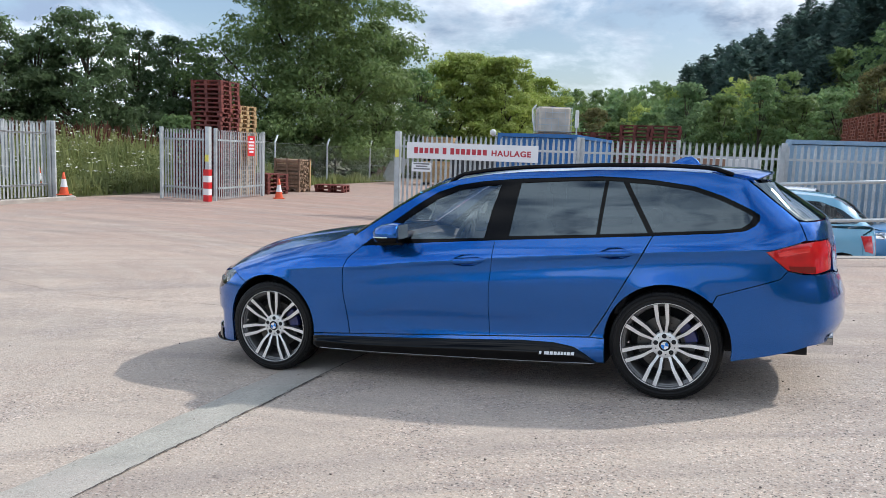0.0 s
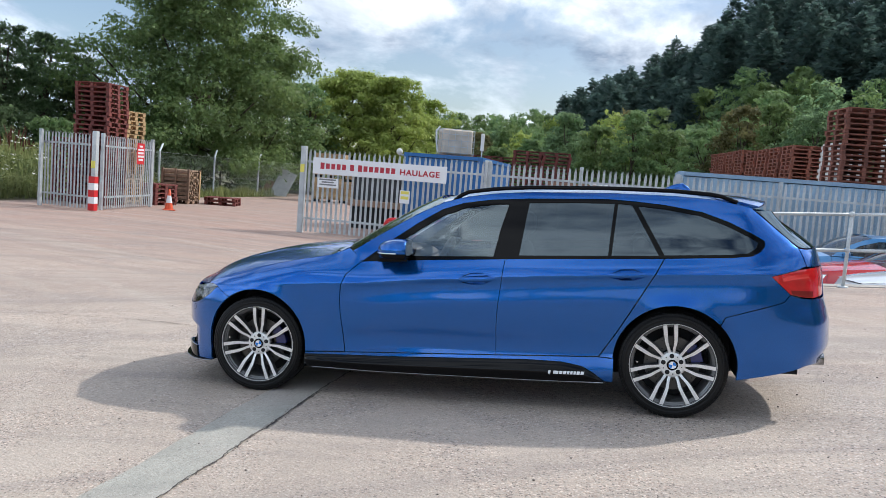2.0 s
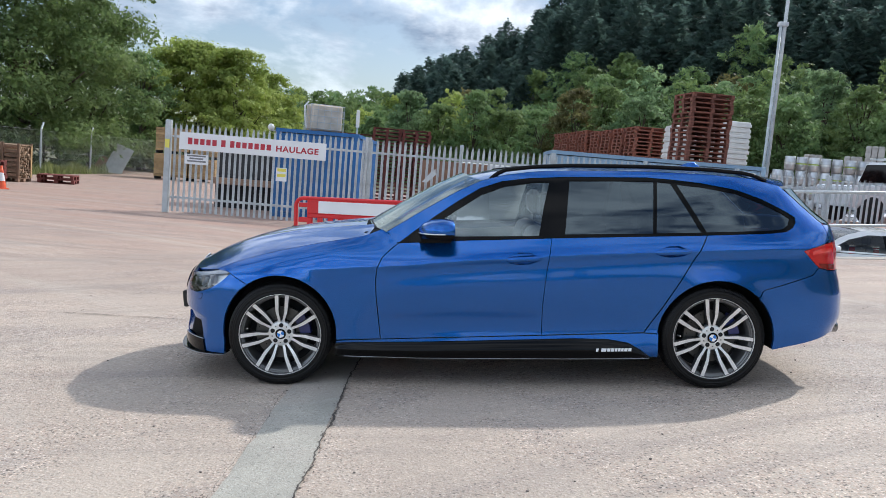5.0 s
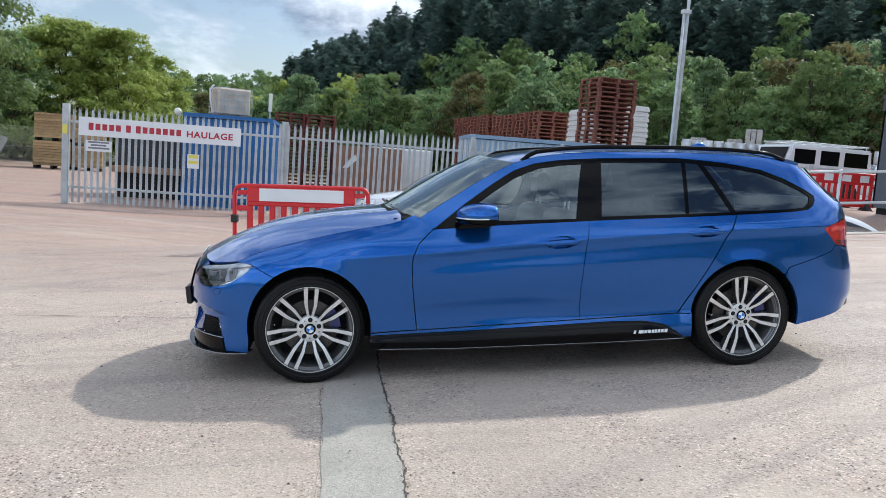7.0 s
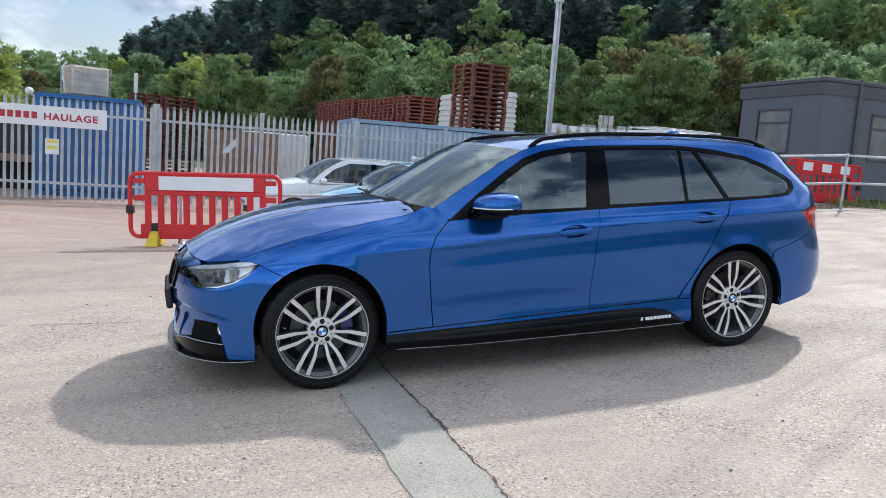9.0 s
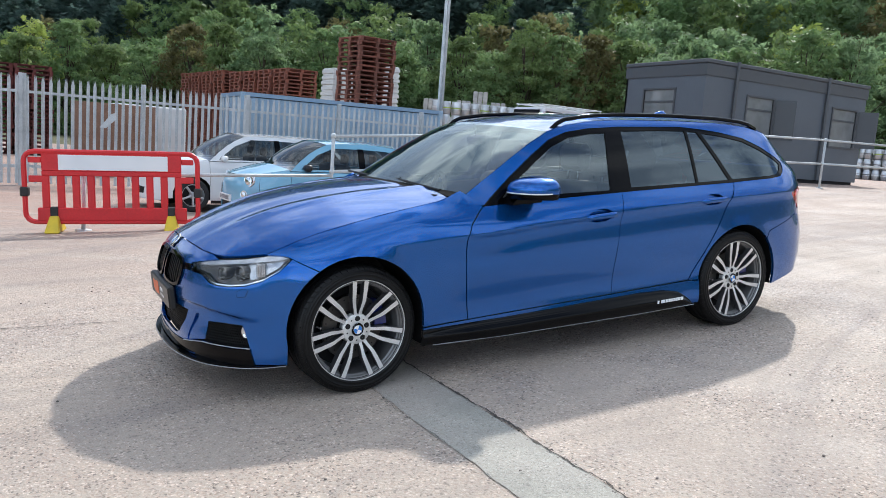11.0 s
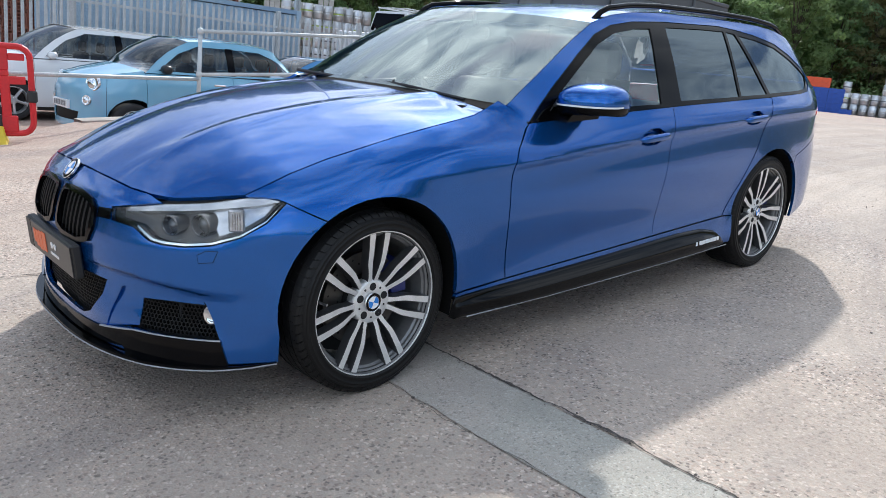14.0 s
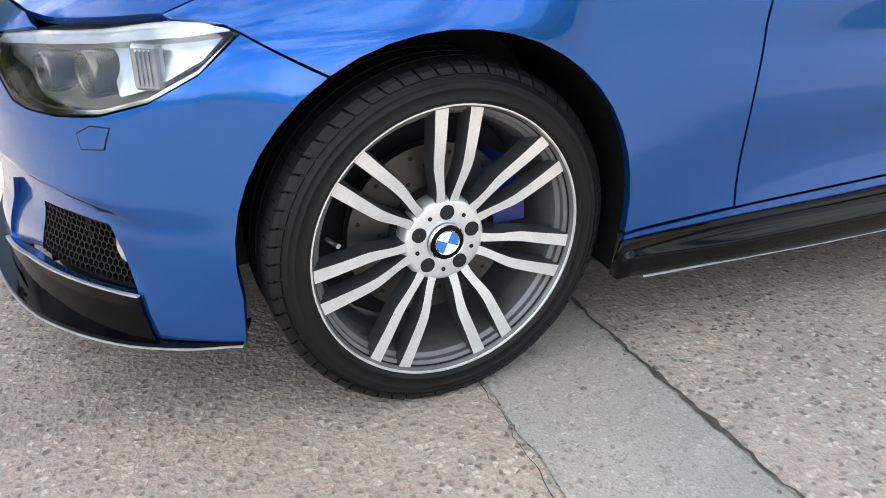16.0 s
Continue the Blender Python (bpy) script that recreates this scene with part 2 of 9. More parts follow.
M["kerb"] = material("kerb_concrete", (0.42, 0.38, 0.34), 0.85, 0.0, (0.30, 0.27, 0.24), 5, 0.7, 0.15, 90, bump=0.3)
M["ibc"] = material("stained_white_tank_plastic", (0.66, 0.55, 0.43), 0.5, 0.0, (0.44, 0.36, 0.26), 2.5, 0.7)
M["yellow_sign"] = material("yellow_sign", (0.75, 0.68, 0.12), 0.5)
M["leaf_big"] = leaf_material("leaves_dark_green", (0.122, 0.192, 0.07), (0.225, 0.305, 0.112), 0.55, 8.0, 0.6)
M["leaf_grey"] = leaf_material("leaves_grey_green", (0.11, 0.17, 0.085), (0.185, 0.255, 0.128), 0.75, 8.0, 0.58)
M["leaf_lime"] = leaf_material("leaves_yellow_green", (0.235, 0.315, 0.072), (0.47, 0.54, 0.155), 0.5, 8.0, 0.62)
M["leaf_mid"] = leaf_material("leaves_mid_green", (0.14, 0.24, 0.10), (0.25, 0.35, 0.142), 0.55, 7.0, 0.58)
M["leaf_pale"] = leaf_material("leaves_pale_green", (0.165, 0.265, 0.138), (0.262, 0.362, 0.182), 0.75, 7.0, 0.58)
M["leaf_brown"] = leaf_material("leaves_turning_brown", (0.120, 0.118, 0.048), (0.215, 0.195, 0.085), 0.6, 7.0, 0.58)
# needle colours lightened, with the distant hill's haze mixed into them
M["needle"] = leaf_material("hazed_conifer_needles", (0.066, 0.112, 0.098), (0.105, 0.162, 0.134), 0.6, 6.0, 0.62)
M["weed"] = leaf_material("weeds_and_grass", (0.13, 0.17, 0.055), (0.36, 0.38, 0.16), 0.45)
M["weed_red"] = leaf_material("dock_seed_heads", (0.07, 0.03, 0.02), (0.16, 0.07, 0.045))
M["flower"] = material("white_umbel_flowers", (0.70, 0.70, 0.62), 0.8)
# sheen puts the blue of a clearer reflected sky into the side glass
M["car_glass"] = glass_material("car_glass", (0.93, 0.96, 0.965), 2.25, sheen=(0.82, 0.95, 1.0))
M["car_glass_dark"] = glass_material("privacy_glass", (0.042, 0.058, 0.082), 1.98, sheen=(0.74, 0.90, 1.0))
M["screen_glass"] = glass_material("windscreen_glass", (0.86, 0.90, 0.87), 3.1, 0.05, (0.88, 0.97, 0.93))
M["grey_pane"] = material("opaque_grey_window", (0.20, 0.213, 0.22), 0.4, 0.0, (0.13, 0.14, 0.145), 2.5, 0.8, coat=0.8)
M["pane"] = glass_material("window_glass", (0.86, 0.88, 0.88))


# ---- mesh helpers ----
def part(name, bm, mat, parent=None, label="", smooth=False, tag=()):
    me = bpy.data.meshes.new(name)
    bm.to_mesh(me)
    bm.free()
    for m in mat if isinstance(mat, (list, tuple)) else (mat,):
        me.materials.append(m)
    if smooth:
        me.polygons.foreach_set("use_smooth", [True] * len(me.polygons))
    ob = new(name, me)
    if parent:
        ob.parent = parent
    if label:
        tagged(ob, label)
    if tag:
        tagged(ob, *tag)
    return ob


def share(name, mesh, m, parent=None):
    ob = new(name, mesh)
    ob.matrix_basis = m
    if parent:
        ob.parent = parent
    return ob


def empty(name, m, label, category, group="", kind=""):
    ob = new(name)
    ob.empty_display_size = 0.2
    ob.matrix_world = m
    return tagged(ob, label, category, group, kind)


def box(bm, x0, x1, y0, y1, z0, z1, bev=0.0, m=None, mi=0):
    """A box between two corners, with its edges broken if bev is given."""
    r = bmesh.ops.create_cube(bm, size=1.0)
    vs = r["verts"]
    for v in vs:
        v.co = Vector((x0 + (v.co.x + 0.5) * (x1 - x0), y0 + (v.co.y + 0.5) * (y1 - y0), z0 + (v.co.z + 0.5) * (z1 - z0)))
    fs = list({f for v in vs for f in v.link_faces})
    for f in fs:
        f.material_index = mi
    if bev:
        es = list({e for v in vs for e in v.link_edges})
        g = bmesh.ops.bevel(bm, geom=es, offset=bev, segments=1, affect="EDGES", profile=0.5)
        vs = list({v for f in g["faces"] for v in f.verts} | {v for v in vs if v.is_valid})
        for f in g["faces"]:
            f.material_index = mi
    if m is not None:
        bmesh.ops.transform(bm, matrix=m, verts=[v for v in vs if v.is_valid])
    return vs


def tube(bm, points, r, n=8, r1=None, caps=True, mi=0):
    """A round bar through points; its radius goes from r to r1."""
    pts = [Vector(p) for p in points]
    rings = []
    up = None
    for i, p in enumerate(pts):
        d = (pts[min(i + 1, len(pts) - 1)] - pts[max(i - 1, 0)]).normalized()
        if up is None:
            up = d.orthogonal().normalized()
        up = (up - d * up.dot(d)).normalized()
        s = d.cross(up)
        rr = r if r1 is None else r + (r1 - r) * i / (len(pts) - 1)
        rings.append([bm.verts.new(p + (up * math.cos(a) + s * math.sin(a)) * rr) for a in (2 * math.pi * k / n for k in range(n))])
    for a, b in zip(rings, rings[1:]):
        for k in range(n):
            bm.faces.new((a[k], a[(k + 1) % n], b[(k + 1) % n], b[k])).material_index = mi
    if caps:
        bm.faces.new(rings[0][::-1]).material_index = mi
        bm.faces.new(rings[-1]).material_index = mi


def lathe(bm, profile, n=32, axis="z", m=None, mi=0, closed=False):
    """Turns (radius, height) points round an axis."""
    rings = []
    for r, h in profile:
        ring = []
        for k in range(n):
            a = 2 * math.pi * k / n
            p = {"z": (r * math.cos(a), r * math.sin(a), h), "y": (r * math.cos(a), h, r * math.sin(a)), "x": (h, r * math.cos(a), r * math.sin(a))}[axis]
            v = Vector(p)
            ring.append(bm.verts.new(m @ v if m is not None else v))
        rings.append(ring)
    pairs = list(zip(rings, rings[1:])) + ([(rings[-1], rings[0])] if closed else [])
    for a, b in pairs:
        for k in range(n):
            bm.faces.new((a[k], a[(k + 1) % n], b[(k + 1) % n], b[k])).material_index = mi
    return rings


def prism(bm, outline, y0, y1, mi=0):
    """An outline in x, z pushed from y0 to y1."""
    a = [bm.verts.new((x, y0, z)) for x, z in outline]
    b = [bm.verts.new((x, y1, z)) for x, z in outline]
    n = len(a)
    fs = [bm.faces.new(a), bm.faces.new(b[::-1])]
    for k in range(n):
        fs.append(bm.faces.new((a[(k + 1) % n], a[k], b[k], b[(k + 1) % n])))
    for f in fs:
        f.material_index = mi
    return a + b


def raw_mesh(name, verts, faces, mat, smooth=False):
    me = bpy.data.meshes.new(name)
    me.from_pydata(verts, [], faces)
    me.materials.append(mat)
    if smooth:
        me.polygons.foreach_set("use_smooth", [True] * len(me.polygons))
    return me


def quads_mesh(name, verts, mat, materials=None, index=None):
    """A mesh of loose quads from an array of n x 4 x 3."""
    n = len(verts)
    me = bpy.data.meshes.new(name)
    me.vertices.add(4 * n)
    me.vertices.foreach_set("co", np.asarray(verts, dtype=np.float32).ravel())
    me.loops.add(4 * n)
    me.loops.foreach_set("vertex_index", np.arange(4 * n, dtype=np.int32))
    me.polygons.add(n)
    me.polygons.foreach_set("loop_start", np.arange(0, 4 * n, 4, dtype=np.int32))
    me.polygons.foreach_set("loop_total", np.full(n, 4, dtype=np.int32))
    for m in materials or (mat,):
        me.materials.append(m)
    if index is not None:
        me.polygons.foreach_set("material_index", np.asarray(index, dtype=np.int32))
    me.update(calc_edges=True)
    return me


# ---- ground: a concrete ramp that climbs to the right, a lower level yard behind the railing ----
LOW = -0.40


def step(v):
    v = min(1.0, max(0.0, v))
    return v * v * (3 - 2 * v)


def ramp_height(x):
    if x >= 11.0:
        return -0.112 + 0.075 * 12.4 + 0.010 * min(x - 11.0, 20.0)
    if x >= -4:
        return -0.112 + 0.075 * (x + 1.4)
    d = min(-4 - x, 2.5)
    return -0.307 - 0.075 * (d - d * d / 5.0)


EDGE_Y = 7.02


def ground_height(x, y):
    up = ramp_height(x)
    w = step((y - EDGE_Y) / 0.10) * (1 - step((x - 11.6 + 1.9 * step((y - 12.5) / 1.5)) / 0.5))
    if x < -1.2:
        w = step((y - 4.0) / 6.0)
    elif x < 0.2:
        w = w * step((x + 1.2) / 1.4) + step((y - 4.0) / 6.0) * (1 - step((x + 1.2) / 1.4))
    z = up + (LOW - up) * w
    # overgrown bank on the far side of the entrance
    bank = step((-19.2 - x) / 7.0) * step((30 - y) / 6.0) * 1.35
    return z + bank + hill(x, y)


HILL_AZ = [-40, -14, -4, 10, 25, 45, 70, 95, 120, 160]
HILL_FOOT = [130, 92, 80, 66, 58, 54, 58, 58, 66, 90]


def hill_foot(x, y):
    return float(np.interp(math.degrees(math.atan2(x, y)), HILL_AZ, HILL_FOOT, 400, 400))


SLOPE_AZ = [-16, -11, -8, -5, -3, 0, 4, 7, 11]
SLOPE = [0.0, 0.03, 0.08, 0.09, 0.16, 0.21, 0.30, 0.36, 0.44]


def hill(x, y):
    """The wooded slope behind the yard, which rises from the entrance side to the right."""
    d = math.hypot(x, y) - hill_foot(x, y)
    if d <= 0:
        return 0.0
    k = float(np.interp(math.degrees(math.atan2(x, y)), SLOPE_AZ, SLOPE))
    return k * (d * step(d / 25) if d < 56 else 56 + 0.05 * min(d - 56, 100))


def axis(fine, lo, hi, spacing, out):
    a = list(np.arange(lo, hi + 1e-6, spacing)) + fine
    s, g = spacing, 1.35
    x = hi
    while x < out:
        s *= g
        x += s
        a.append(x)
    s, x = spacing, lo
    while x > -out:
        s *= g
        x -= s
        a.append(x)
    return sorted(set(round(float(v), 4) for v in a))


gx = axis([-19.2, -20, -21, -22, -24, -26, 24, 30], -19, 22, 0.5, 1200)
gy = axis([EDGE_Y - 0.01, EDGE_Y + 0.05, EDGE_Y + 0.11], -9, 26, 0.5, 1200)
gv = [(x, y, ground_height(x, y)) for y in gy for x in gx]
gn = len(gx)
gf = [(j * gn + i, j * gn + i + 1, (j + 1) * gn + i + 1, (j + 1) * gn + i) for j in range(len(gy) - 1) for i in range(gn - 1)]


def concrete(name, green=False):
    """Worn exposed-aggregate concrete: pinkish stones in a grey paste, broad tyre-swept bands and stains."""
    m = bpy.data.materials.new(name)
    m.use_nodes = True
    n, l = m.node_tree.nodes, m.node_tree.links
    b = n["Principled BSDF"]
    b.inputs["Specular IOR Level"].default_value = 0.35
    tc = n.new("ShaderNodeTexCoord")

    def noise_node(scale, detail, rough=0.55, stretch=None, dist=0.0):
        t = n.new("ShaderNodeTexNoise")
        t.inputs["Scale"].default_value, t.inputs["Detail"].default_value = scale, detail
        t.inputs["Roughness"].default_value, t.inputs["Distortion"].default_value = rough, dist
        if stretch:
            mp = n.new("ShaderNodeMapping")
            mp.inputs["Scale"].default_value = stretch[0]
            mp.inputs["Rotation"].default_value = (0, 0, stretch[1])
            l.new(tc.outputs["Object"], mp.inputs[0])
            l.new(mp.outputs[0], t.inputs["Vector"])
        else:
            l.new(tc.outputs["Object"], t.inputs["Vector"])
        return t.outputs["Fac"]

    def rng(v, a, c, lo=0.0, hi=1.0):
        r = n.new("ShaderNodeMapRange")
        r.inputs["From Min"].default_value, r.inputs["From Max"].default_value = a, c
        r.inputs["To Min"].default_value, r.inputs["To Max"].default_value = lo, hi
        l.new(v, r.inputs["Value"])
        return r.outputs["Result"]

    def mix(fac, a, bb, mode="MIX"):
        x = n.new("ShaderNodeMix")
        x.data_type, x.blend_type = "RGBA", mode
        for key, val in (("Factor", fac), ("A", a), ("B", bb)):
            if isinstance(val, (tuple, float)):
                x.inputs[key].default_value = (*val, 1) if isinstance(val, tuple) else val
            else:
                l.new(val, x.inputs[key])
        return x.outputs["Result"]

    if green:
        base = mix(rng(noise_node(2.2, 6, 0.65), 0.35, 0.65), (0.328, 0.318, 0.279), (0.415, 0.399, 0.350))
        base = mix(rng(noise_node(0.7, 5, 0.6, ((1, 1.4, 1), 0.2)), 0.42, 0.60, 0.0, 0.8), base, (0.43, 0.385, 0.345))
        base = mix(rng(noise_node(9.0, 6, 0.7), 0.56, 0.66, 0.0, 0.4), base, (0.47, 0.455, 0.41))
        base = mix(rng(noise_node(14.0, 5, 0.7), 0.60, 0.68, 0.0, 0.6), base, (0.20, 0.20, 0.17))
    else:
        base = mix(rng(noise_node(0.35, 6), 0.35, 0.65), (0.400, 0.336, 0.282), (0.492, 0.420, 0.352))
        # redder, dustier towards the entrance
        sp = n.new("ShaderNodeSeparateXYZ")
        l.new(tc.outputs["Object"], sp.inputs[0])
        yr = rng(sp.outputs["Y"], 0.0, 13.0, 0.0, 0.88)
        base = mix(yr, base, (0.385, 0.252, 0.203))
        # swept tyre arcs, dark and pale
        base = mix(rng(noise_node(0.9, 6, 0.65, ((0.11, 1.5, 1), 0.35), 0.9), 0.5, 0.66, 0.0, 0.5), base, (0.253, 0.222, 0.200))
        def arcs(cx, cy, scale, along):
            """Noise drawn out along circles about a point, as wheels sweep the yard."""
            far = n.new("ShaderNodeVectorMath")
            far.operation = "DISTANCE"
            far.inputs[1].default_value = (cx, cy, 0)
            l.new(tc.outputs["Object"], far.inputs[0])
            k = n.new("ShaderNodeVectorMath")
            k.operation = "SCALE"
            k.inputs["Scale"].default_value = along
            l.new(tc.outputs["Object"], k.inputs[0])
            c = n.new("ShaderNodeCombineXYZ")
            l.new(far.outputs["Value"], c.inputs[0])
            add = n.new("ShaderNodeVectorMath")
            l.new(c.outputs[0], add.inputs[0])
            l.new(k.outputs[0], add.inputs[1])
            t = n.new("ShaderNodeTexNoise")
            t.inputs["Scale"].default_value, t.inputs["Detail"].default_value, t.inputs["Roughness"].default_value = scale, 6, 0.65
            l.new(add.outputs[0], t.inputs["Vector"])
            return t.outputs["Fac"]

        base = mix(rng(arcs(-13.0, -9.0, 1.9, 0.10), 0.50, 0.66, 0.0, 0.42), base, (0.50, 0.440, 0.378))
        base = mix(rng(arcs(7.5, -13.0, 2.4, 0.08), 0.50, 0.65, 0.0, 0.55), base, (0.290, 0.250, 0.225))
        base = mix(rng(arcs(7.5, -13.0, 0.55, 0.12), 0.50, 0.66, 0.0, 0.30), base, (0.315, 0.268, 0.238))
        base = mix(rng(noise_node(0.55, 7, 0.7), 0.52, 0.60, 0.0, 0.3), base, (0.299, 0.270, 0.253))
    # stones
    vor = n.new("ShaderNodeTexVoronoi")
    vor.inputs["Scale"].default_value = 74.0 if not green else 120.0
    warp = n.new("ShaderNodeMix")
    warp.data_type = "RGBA"
    warp.blend_type = "ADD"
    warp.inputs["Factor"].default_value = 0.022
    wob = n.new("ShaderNodeTexNoise")
    wob.inputs["Scale"].default_value = 60.0
    l.new(tc.outputs["Object"], wob.inputs["Vector"])
    l.new(tc.outputs["Object"], warp.inputs["A"])
    l.new(wob.outputs["Color"], warp.inputs["B"])
    l.new(warp.outputs["Result"], vor.inputs["Vector"])
    sp2 = n.new("ShaderNodeSeparateColor")
    l.new(vor.outputs["Color"], sp2.inputs[0])
    cr = n.new("ShaderNodeValToRGB")
    cr.color_ramp.interpolation = "CONSTANT"
    cr.color_ramp.elements[0].color, cr.color_ramp.elements[1].color = (0.27, 0.26, 0.26, 1), (1.68, 1.68, 1.70, 1)
    cr.color_ramp.elements[1].position = 0.86
    for pos, c in ((0.13, (0.55, 0.48, 0.46)), (0.25, (0.92, 0.82, 0.78)), (0.48, (1.14, 1.03, 0.98)), (0.70, (1.34, 1.25, 1.20))):
        e = cr.color_ramp.elements.new(pos)
        e.color = (*c, 1)
    l.new(sp2.outputs[0], cr.inputs[0])
    near = rng(vor.outputs["Distance"], 0.35, 0.62, 1.0, 0.0)
    amount = n.new("ShaderNodeMath")
    amount.operation = "MULTIPLY"
    amount.inputs[1].default_value = 0.95 if not green else 0.50
    l.new(near, amount.inputs[0])
    patch = n.new("ShaderNodeMath")
    patch.operation = "MULTIPLY"
    l.new(amount.outputs[0], patch.inputs[0])
    l.new(rng(noise_node(1.1, 5), 0.38, 0.62, 0.35, 1.0), patch.inputs[1])
    base = mix(patch.outputs[0], base, cr.outputs[0], "MULTIPLY")
    base = mix(rng(noise_node(260.0, 2, 0.6), 0.36, 0.64, 0.0, 1.0), mix(1.0, base, (0.88, 0.87, 0.86), "MULTIPLY"), mix(1.0, base, (1.08, 1.075, 1.07), "MULTIPLY"))
    # dark spots and oil drips
    base = mix(rng(noise_node(5.5, 3), 0.70, 0.76, 0.0, 0.5), base, (0.10, 0.085, 0.08))
    l.new(base, b.inputs["Base Color"])
    l.new(rng(noise_node(2.0, 3), 0.3, 0.7, 0.62, 0.86), b.inputs["Roughness"])
    bp = n.new("ShaderNodeBump")
    bp.inputs["Strength"].default_value, bp.inputs["Distance"].default_value = (0.25 if green else 0.5, 0.007)
    l.new(vor.outputs["Distance"], bp.inputs["Height"])
    bp2 = n.new("ShaderNodeBump")
    bp2.inputs["Strength"].default_value, bp2.inputs["Distance"].default_value = (0.12 if green else 0.25), 0.03
    l.new(noise_node(6.0, 5), bp2.inputs["Height"])
    l.new(bp2.outputs[0], bp.inputs["Normal"])
    l.new(bp.outputs[0], b.inputs["Normal"])
    return m


M["concrete"] = concrete("worn_aggregate_concrete")
M["strip"] = concrete("smooth_grey_green_concrete", True)
M["earth"] = material("rough_grass_earth", (0.08, 0.085, 0.035), 0.95, 0.0, (0.13, 0.11, 0.05), 0.8, 0.8, 0.3, 6, bump=0.4, bump_scale=8)
gm = bpy.data.meshes.new("ground")
gm.from_pydata(gv, [], gf)
gm.materials.append(M["concrete"])
gm.materials.append(M["earth"])


def wild(x, y):
    return x < -19.3 and y < 40 or x < -27 or y > 46 or math.hypot(x, y) > hill_foot(x, y) - 4 or x > 60


for p in gm.polygons:
    c = p.center
    p.material_index = 1 if wild(c.x, c.y) else 0
gm.polygons.foreach_set("use_smooth", [True] * len(gm.polygons))
tagged(new("ground", gm), "worn pinkish concrete haulage yard sloping up beside the car", "ground", kind="structure")

# cast strip of smoother concrete that runs out from under the front wheel, with its open joint
rs = random.Random(4)
STRIP_X = (-1.30, -0.945)


def ragged(x, amp, y):
    return x + amp * (noise.noise((y * 2.2, x * 5, 0)) + 0.5 * noise.noise((y * 9, x * 3, 4)))


bm = bmesh.new()
ys = [(-14.0 + 0.06 * k) for k in range(int(15.1 / 0.06))]
lv, rv = [], []
for y in ys:
    xa, xb = ragged(STRIP_X[0] - 0.01, 0.03, y), ragged(STRIP_X[1], 0.012, y)
    lv.append(bm.verts.new((xa, y, ramp_height(xa) + 0.004)))
    rv.append(bm.verts.new((xb, y, ramp_height(xb) + 0.004)))
for k in range(len(ys) - 1):
    bm.faces.new((lv[k], rv[k], rv[k + 1], lv[k + 1]))
part("concrete_strip", bm, M["strip"], tag=("smooth grey-green concrete strip set into the yard", "paving", "", "structure"))


def crack(name, pts, width, label):
    """An open joint: a thin dark ribbon with uneven sides."""
    bm = bmesh.new()
    rows = []
    total = []
    for a, b in zip(pts, pts[1:]):
        k = max(2, int((Vector(b) - Vector(a)).length / 0.02))
        total += [Vector(a).lerp(Vector(b), i / k) for i in range(k)]
    total.append(Vector(pts[-1]))
    for i, p in enumerate(total):
        d = (total[min(i + 1, len(total) - 1)] - total[max(i - 1, 0)]).normalized()
        s = Vector((-d.y, d.x))
        o = 0.016 * noise.noise((p.x * 3, p.y * 3, 1)) + 0.014 * noise.noise((p.x * 11, p.y * 11, 5)) + 0.010 * noise.noise((p.x * 37, p.y * 37, 2))
        w = width * (0.25 + 1.1 * abs(noise.noise((p.x * 3, p.y * 3, 7))) + 1.5 * max(0, noise.noise((p.x * 19, p.y * 19, 3))))
        w *= float(np.interp(p.y, [-4.0, -1.2], [0.3, 1.1]))
        q0, q1 = p + s * (o - w), p + s * (o + w)
        rows.append((bm.verts.new((q0.x, q0.y, ground_height(q0.x, q0.y) + 0.007)), bm.verts.new((q1.x, q1.y, ground_height(q1.x, q1.y) + 0.007))))
    for a, b in zip(rows, rows[1:]):
        bm.faces.new((a[0], a[1], b[1], b[0]))
    return part(name, bm, M["dark_joint"], tag=(label, "crack", "", "structure"))


M["dark_joint"] = material("dirt_filled_joint", (0.05, 0.042, 0.038), 0.95, 0.0, (0.14, 0.12, 0.10), 30, 0.8)
crack("joint_strip", [(-0.945, -14.0), (-0.94, -1.5), (-0.945, -0.6), (-0.95, 1.3)], 0.0078, "open broken joint along the concrete strip")
crack("joint_strip_far", [(-1.31, -14.0), (-1.31, -0.9), (-1.31, 1.2)], 0.0012, "fine joint on the other side of the strip")
crack("joint_cross", [(-9.5, 2.2), (-6.5, 1.65), (-4.0, 1.6), (-2.2, 1.2), (-1.3, 1.1)], 0.006, "shallow joint across the concrete slabs")
crack("joint_cross_far", [(-12.0, 6.4), (-6.0, 6.0), (-2.0, 5.6)], 0.006, "shallow joint across the yard")
crack("hairline", [(-3.4, -3.4), (-2.2, -2.9), (-1.35, -3.05)], 0.0025, "hairline crack in the concrete")

